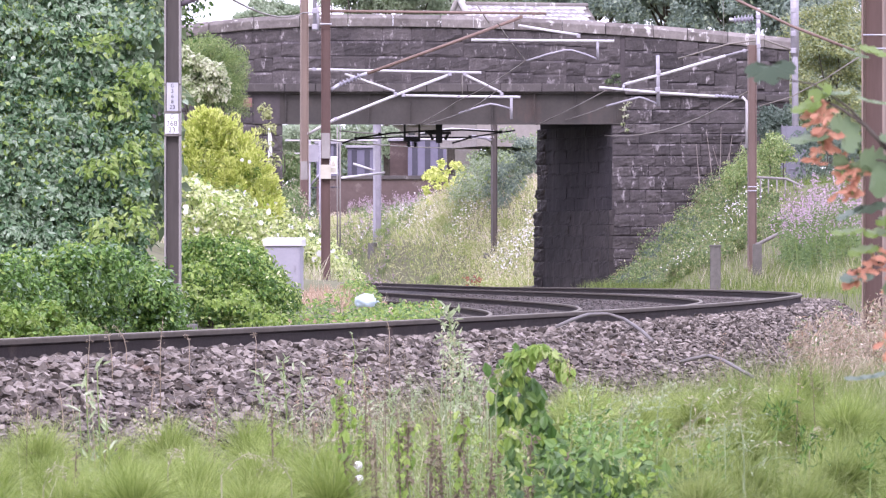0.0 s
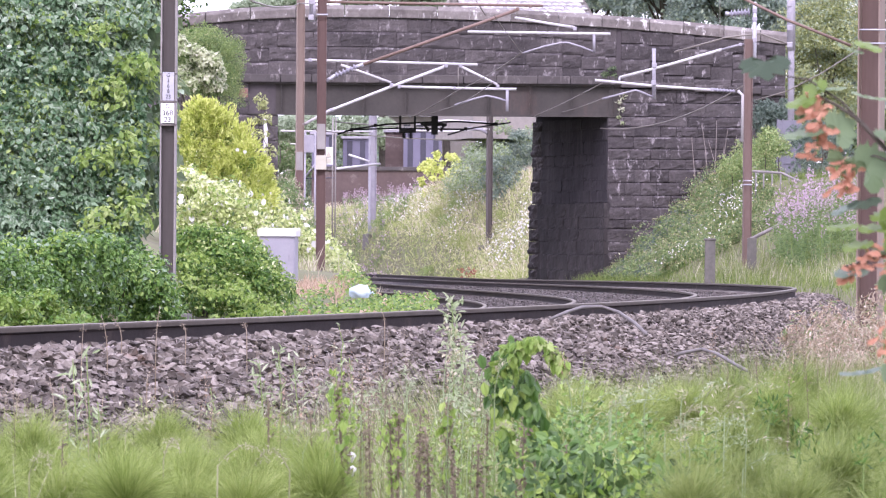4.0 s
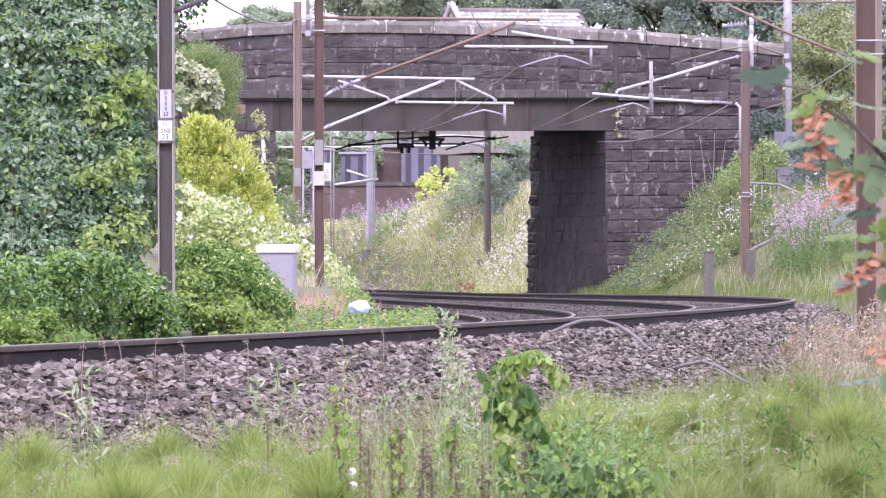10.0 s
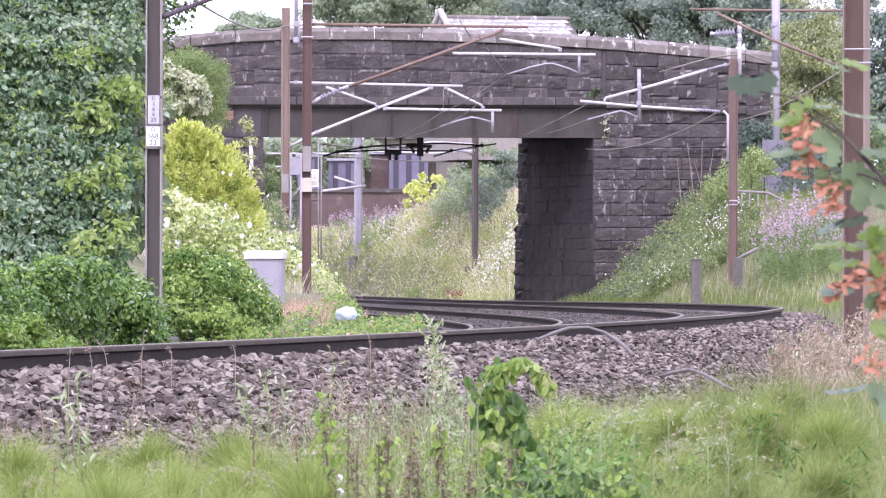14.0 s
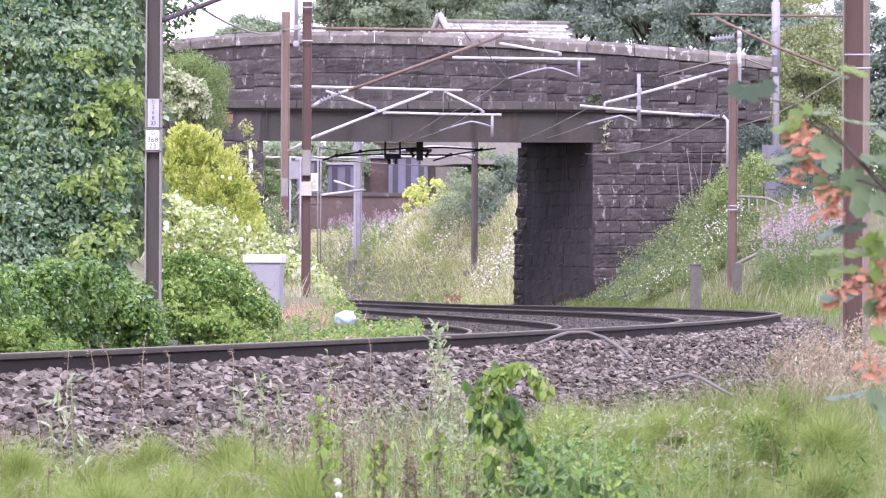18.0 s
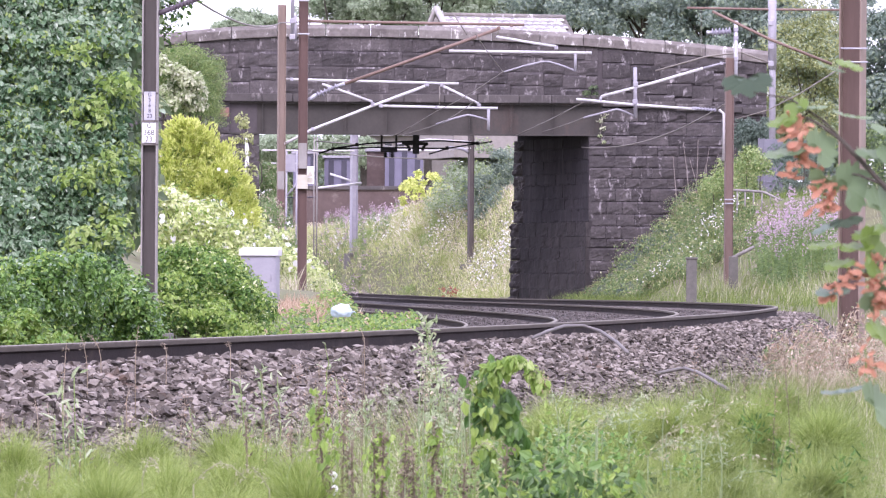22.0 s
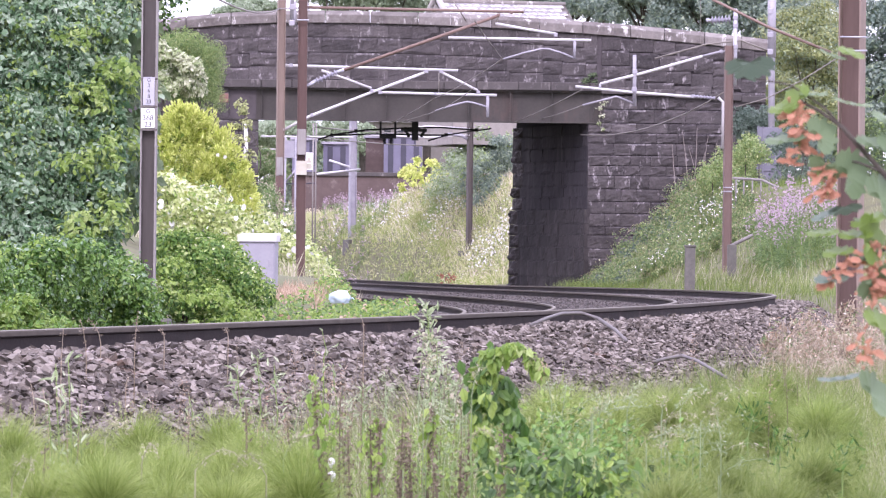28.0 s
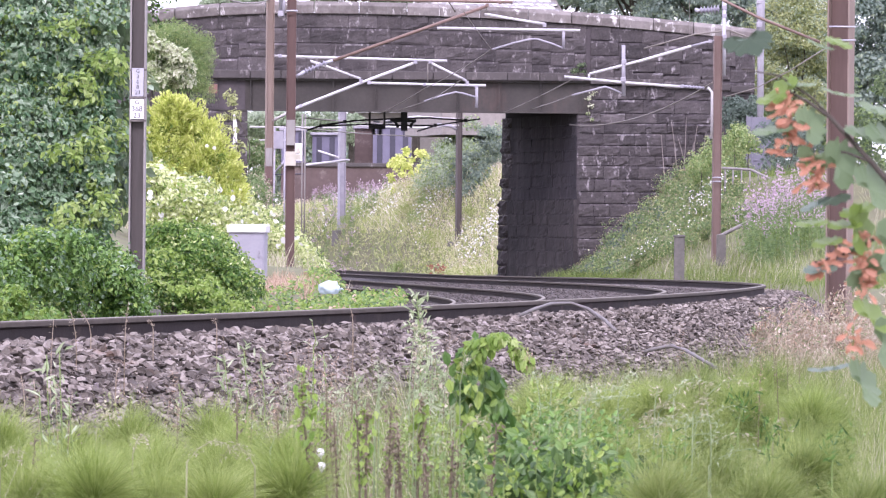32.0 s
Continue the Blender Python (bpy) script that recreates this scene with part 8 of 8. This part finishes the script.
# thin pale stalks in front of the rail
for u, v0, v1, dx, n, y in ((155, 700, 592, 4, 6, 33), (110, 760, 690, -8, 5, 30), (140, 882, 700, -16, 22, 22), (170, 882, 690, -10, 26, 22), (185, 882, 720, 8, 14, 22), (200, 650, 575, -12, 6, 35), (225, 618, 575, -22, 5, 36), (285, 640, 560, 6, 6, 35), (337, 608, 590, -8, 5, 37), (450, 605, 588, -6, 4, 38), (270, 700, 675, 6, 4, 32), (40, 800, 715, 8, 5, 27), (690, 590, 562, -8, 4, 40)):
    f = y / 11010
    pts = [((u - 784 + dx * k * k) * f, y, 0.35 + (485.5 - (v0 + (v1 - v0) * k)) * f) for k in (0, 0.4, 0.7, 1)]
    ob = weed("seed_stalk", "thin bleached seed stalk on the ballast edge", pts, 0.0035, M["straw"], [(n * 4, 0.016, M["straw"] if y > 25 else M["elder"], {"shape": NARROW, "spread_": 0.01, "t0": 0.4})])
    SWAY.append((ob, 0.8, u * 0.017))
# arching seeding grasses low on the verge
for u, v, reach, y in ((395, 842, 90, 18), (520, 850, -60, 18), (300, 830, 30, 19), (235, 790, 40, 20), (1190, 770, 100, 21), (1165, 800, 120, 20), (1210, 760, 85, 22), (1180, 790, 70, 21), (1290, 750, 50, 24), (1430, 790, 30, 20), (660, 800, -90, 19), (870, 800, 60, 19), (1310, 720, 25, 27), (70, 860, 40, 18)):
    f = y / 11010
    pts = [((u - 784 + reach * k) * f, y, 0.35 + (485.5 - v) * f + 0.075 * math.sin(k * 2.6) - 0.02 * k) for k in (0, 0.25, 0.5, 0.75, 1)]
    ob = weed("arching_grass", "pale arching grass stem with drooping seed", pts, 0.0028, M["grass_pale"], [(70, 0.013, M["grass_pale"], {"shape": NARROW, "spread_": 0.008, "t0": 0.3})])
    SWAY.append((ob, 1.2, u * 0.011))
# brown seeding grass, a thin veil before the ballast
for i in range(70):
    y = rw.uniform(21.0, 31.0)
    f = y / 11010
    u, top = (rw.gauss(640, 110), rw.uniform(600, 740)) if i < 46 else (rw.uniform(20, 420), rw.uniform(640, 770)) if i < 60 else (rw.uniform(1250, 1480), rw.uniform(560, 680))
    x = (u - 784) * f
    foot = float(ground_z(x, y)[0])
    tip = 0.35 + (485.5 - top) * f
    lean_ = rw.uniform(-0.05, 0.05)
    pts = [(x + lean_ * k * k, y, foot + (tip - foot) * k) for k in (0, 0.4, 0.75, 1)]
    ob = weed("seeding_grass", "thin brown seeding grass stem with a loose panicle", pts, 0.0018, M["stalk"],
              [(46, 0.012, M["seed"] if i % 3 else M["dock_pink"], {"shape": NARROW, "spread_": 0.014, "t0": 0.6, "hang": -0.6}), (18, 0.012, M["straw"], {"shape": NARROW, "spread_": 0.008, "t0": 0.3, "hang": -0.8})])
    SWAY.append((ob, 1.1, u * 0.015))
# white bindweed trumpets in the grass
for u, v in ((634, 829), (636, 853)):
    y = 19.5
    f = y / 11010
    fl = thing("bindweed_flower", ((u - 784) * f, y, 0.35 + (485.5 - v) * f), "white bindweed trumpet in the grass", "flower", "bindweed flowers")
    bm = bmesh.new()
    lathe(bm, (0, 0.03, -0.01), (0, -0.02, 0.01), [(0, 0.003), (0.4, 0.006), (0.75, 0.008), (1, 0.014)], 10)
    part("trumpet", bm, M["petal"], fl, smooth=True)
    bm = bmesh.new()
    tube(bm, [(0, 0.03, -0.01), (0.01, 0.05, -0.2), (0.02, 0.05, float(ground_z(fl.location.x, y)[0]) - fl.location.z)], 0.002, 5)
    part("stalk", bm, M["stem"], fl)
# bushy fine-leaved weeds
for u, v, n, y, mats, sp in ((1000, 800, 130, 20, "mound hop", 0.07), (1050, 775, 120, 20.6, "hop feather", 0.06), (1060, 835, 150, 19, "mound hop", 0.08), (1120, 800, 130, 20, "mound weed", 0.07), (1120, 855, 150, 18.6, "mound hop", 0.08),
                             (1030, 740, 70, 21.4, "weed soft_grass", 0.05),
                             (880, 850, 90, 19, "feather hop", 0.07), (830, 800, 90, 22, "weed soft_grass", 0.07), (780, 800, 70, 22, "feather weed", 0.06), (260, 755, 24, 28, "grass_pale weed", 0.04)):
    f = y / 11010
    x, z = (u - 784) * f, 0.35 + (485.5 - v) * f
    m1_, m2_ = mats.split()
    ob = weed("bushy_weed", "bushy fine-leaved green weed in the verge", [(x, y, z - 0.14), (x + 0.01, y, z), (x, y, z + 0.07)], 0.004, M["stem"],
              [(int(n * 2.2), 0.02, M[m1_], {"spread_": sp, "hang": 0.4, "shape": OVAL}), (int(n * 2.0), 0.022, M[m2_], {"spread_": sp, "hang": -0.4, "shape": NARROW}), (n // 6, 0.03, M["willow"], {"spread_": sp, "hang": -1.0, "shape": NARROW, "t0": 0.7})])
    SWAY.append((ob, 0.4, u * 0.02))
# broad dark leaves low in the verge; dark blades stand in for hollow shade
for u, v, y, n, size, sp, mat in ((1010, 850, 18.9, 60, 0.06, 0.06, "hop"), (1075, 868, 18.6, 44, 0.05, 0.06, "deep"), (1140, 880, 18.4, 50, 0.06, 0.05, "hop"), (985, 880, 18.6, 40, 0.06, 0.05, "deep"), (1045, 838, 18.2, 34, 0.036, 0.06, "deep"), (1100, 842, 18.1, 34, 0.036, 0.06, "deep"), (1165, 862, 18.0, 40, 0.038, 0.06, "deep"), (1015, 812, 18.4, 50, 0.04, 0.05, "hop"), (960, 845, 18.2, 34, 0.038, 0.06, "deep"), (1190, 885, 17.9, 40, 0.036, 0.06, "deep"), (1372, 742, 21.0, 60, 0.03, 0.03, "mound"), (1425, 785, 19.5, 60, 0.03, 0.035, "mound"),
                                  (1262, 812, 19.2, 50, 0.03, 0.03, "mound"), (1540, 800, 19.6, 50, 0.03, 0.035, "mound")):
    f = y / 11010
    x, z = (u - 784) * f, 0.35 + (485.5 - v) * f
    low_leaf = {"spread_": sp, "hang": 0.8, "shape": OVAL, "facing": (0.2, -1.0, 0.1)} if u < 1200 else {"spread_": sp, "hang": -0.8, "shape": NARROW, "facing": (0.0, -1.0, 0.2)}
    ob = weed("dark_weed_and_shade", "low dark green weed; in the grass hollows it stands in for shade", [(x, y, z - 0.06), (x + 0.01, y, z), (x + 0.02, y, z + 0.04)], 0.004, M["stem"], [(n, size, M[mat], low_leaf), (n * 2 // 3, size * 0.75, M["hop_young"] if u < 1200 else M["grass"], low_leaf)])
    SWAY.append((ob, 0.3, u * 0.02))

# ---- sycamore spray hanging close to the camera ----
BASE = (0.975, 11.00, 0.365)
spray = thing("sycamore_spray", BASE, "sycamore branch with dull green leaves and orange winged keys", "branch")
B = Vector(BASE)


def local(u, v, y=11.0):
    return Vector(((u - 784) * y / 11010, y, 0.35 + (485.5 - v) * y / 11010)) - B


bm = bmesh.new()
tube(bm, [local(1760, 470), local(1650, 350), local(1570, 265), local(1530, 222), local(1490, 195), local(1452, 176)], 0.006, 8, 0.002)
tube(bm, [local(1700, 405), local(1640, 420), local(1590, 450), local(1545, 470), local(1505, 480)], 0.004, 8, 0.0015)
tube(bm, [local(1640, 345), local(1600, 300), local(1560, 285), local(1515, 280)], 0.0035, 8, 0.0015)
tube(bm, [local(1530, 222), local(1500, 190), local(1440, 150), local(1375, 140)], 0.003, 6, 0.0015)
part("twig", bm, M["bark"], spray, smooth=True)


def sycamore_leaf(u, v, size, turn, tilt, mat, y=11.0, roll=0.0):
    """One five-lobed leaf; size is its length in metres, turn its way round the line of sight, tilt how far it faces up."""
    t, polys = SYCAMORE
    me = bpy.data.meshes.new("leaf")
    pts = t * np.array([1.25, 1.0, 1.0]) * size
    me.from_pydata([tuple(q) for q in pts], [], [tuple(map(int, p)) for p in polys])
    me.materials.append(mat)
    ob = new("leaf", me)
    ob.parent = spray
    c = local(u, v, y)
    ob.matrix_basis = Matrix.Translation(c) @ Matrix.Rotation(radians(turn), 4, "Y") @ Matrix.Rotation(radians(90 - tilt), 4, "X") @ Matrix.Rotation(radians(roll), 4, "Y") @ Matrix.Translation((0, -size * 0.45, 0))
    return ob


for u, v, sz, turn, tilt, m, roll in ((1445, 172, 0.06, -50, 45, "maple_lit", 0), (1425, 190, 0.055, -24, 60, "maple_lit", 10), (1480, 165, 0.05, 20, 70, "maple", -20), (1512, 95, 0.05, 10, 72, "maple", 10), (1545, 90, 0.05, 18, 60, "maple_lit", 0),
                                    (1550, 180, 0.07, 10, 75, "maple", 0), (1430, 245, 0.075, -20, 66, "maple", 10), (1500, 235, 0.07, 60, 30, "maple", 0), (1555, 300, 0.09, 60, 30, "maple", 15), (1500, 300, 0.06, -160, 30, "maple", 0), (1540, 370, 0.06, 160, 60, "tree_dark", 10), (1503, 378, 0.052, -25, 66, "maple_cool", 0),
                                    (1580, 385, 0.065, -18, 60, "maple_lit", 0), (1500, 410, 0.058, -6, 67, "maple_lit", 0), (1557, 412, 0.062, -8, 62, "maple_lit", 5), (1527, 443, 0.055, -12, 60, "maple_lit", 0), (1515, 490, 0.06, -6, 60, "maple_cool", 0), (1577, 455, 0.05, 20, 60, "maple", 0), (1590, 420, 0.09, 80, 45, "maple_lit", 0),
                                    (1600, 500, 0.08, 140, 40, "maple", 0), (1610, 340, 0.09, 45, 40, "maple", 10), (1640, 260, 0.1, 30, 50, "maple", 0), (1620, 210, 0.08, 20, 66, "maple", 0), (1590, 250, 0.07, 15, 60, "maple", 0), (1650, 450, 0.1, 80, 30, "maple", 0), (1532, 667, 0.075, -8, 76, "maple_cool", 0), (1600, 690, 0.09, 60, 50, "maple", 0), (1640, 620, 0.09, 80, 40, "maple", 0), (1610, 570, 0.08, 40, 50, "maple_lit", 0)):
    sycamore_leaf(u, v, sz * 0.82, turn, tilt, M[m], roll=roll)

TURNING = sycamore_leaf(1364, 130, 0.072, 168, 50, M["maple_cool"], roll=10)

# winged keys hanging in bunches, key by key
KEY = [(0, 0, 0), (-.2, .18, .03), (-.3, .6, .05), (-.13, 1, -.05), (.1, .8, 0), (.09, .3, .03)]
key_meshes = []
for bend in (-0.12, 0.0, 0.12):
    bm = bmesh.new()
    vs = [bm.verts.new((x, y, z + bend * y * y)) for x, y, z in KEY]
    bm.faces.new((vs[0], vs[1], vs[2], vs[3]))
    bm.faces.new((vs[0], vs[3], vs[4], vs[5]))
    made = bmesh.ops.create_icosphere(bm, subdivisions=1, radius=0.14)["verts"]
    bmesh.ops.translate(bm, vec=(0, 0.05, 0), verts=made)
    me = bpy.data.meshes.new("winged_key")
    bm.to_mesh(me)
    bm.free()
    me.materials.append(M["samara"])
    key_meshes.append(me)
rk = random.Random(17)
for u, v0, v1, n, wide in ((1456, 182, 282, 54, 0.015), (1508, 280, 345, 30, 0.015), (1490, 300, 340, 10, 0.012), (1543, 452, 476, 12, 0.011), (1590, 420, 470, 26, 0.013), (1597, 478, 520, 48, 0.016), (1575, 590, 640, 14, 0.015), (1520, 470, 500, 8, 0.012)):
    cl = [local(u, v0 + (v1 - v0) * k) for k in (0, 0.33, 0.67, 1)]
    for i in range(n):
        q = rk.random()
        at = cl[0].lerp(cl[3], q) + Vector([rk.gauss(0, wide * 0.6) for _ in range(3)])
        grow = Vector((rk.gauss(0, 1), rk.gauss(0, 0.6), rk.gauss(-0.35, 0.35))).normalized()
        side = grow.cross(Vector((rk.gauss(0, 0.4), -1, 0.3))).normalized()
        up_ = side.cross(grow)
        k = rk.uniform(0.018, 0.03)
        ob = new("winged_key", key_meshes[i % 3])
        ob.parent = spray
        ob.matrix_basis = Matrix.Translation(at) @ Matrix((side, grow, up_)).transposed().to_4x4() @ Matrix.Diagonal((k * rk.uniform(0.85, 1.2), k, k, 1))
    bm = bmesh.new()
    tube(bm, [tuple(q) for q in cl], 0.0015, 5)
    part("key_stalk", bm, M["stem"], spray)


# ---- wind ----
def motions():
    """The weeds and the near spray stir in a light wind."""
    for i, (ob, size, phase) in enumerate(SWAY):
        at = ob.matrix_basis.copy()
        rows = []
        for k in range(65):
            t = k * 0.5
            gust = 0.55 + 0.45 * math.sin(t * 0.37 + 0.8)
            a = size * gust * (math.sin(t * 2.3 + phase) + 0.5 * math.sin(t * 3.9 + 1.7 * phase))
            b = size * 0.5 * gust * math.sin(t * 1.9 + 2.0 + phase)
            rows.append((t, at @ pose(0, 0, 0, b, a, 0)))
        walk(ob, rows)
    at = spray.matrix_basis.copy()
    rows = []
    for k in range(65):
        t = k * 0.5
        a = 0.22 * math.sin(t * 1.4) + 0.15 * math.sin(t * 2.7 + 1)
        rows.append((t, at @ pose(0, 0, 0, 0.4 * math.sin(t * 1.1 + 0.5), a, 0)))
    walk(spray, rows)
    # one leaf lifts towards the end
    at = TURNING.matrix_basis.copy()
    walk(TURNING, [(t, Matrix.Translation((0.017 * k, 0, 0.033 * k)) @ at @ pose(0, 0, 0, 0, 0, 14 * k)) for t, k in ((0.0, 0.0), (14.0, 0.05), (26.0, 0.1), (28.0, 0.2), (29.0, 0.4), (30.0, 0.65), (31.0, 0.85), (32.0, 1.0))])


motions()
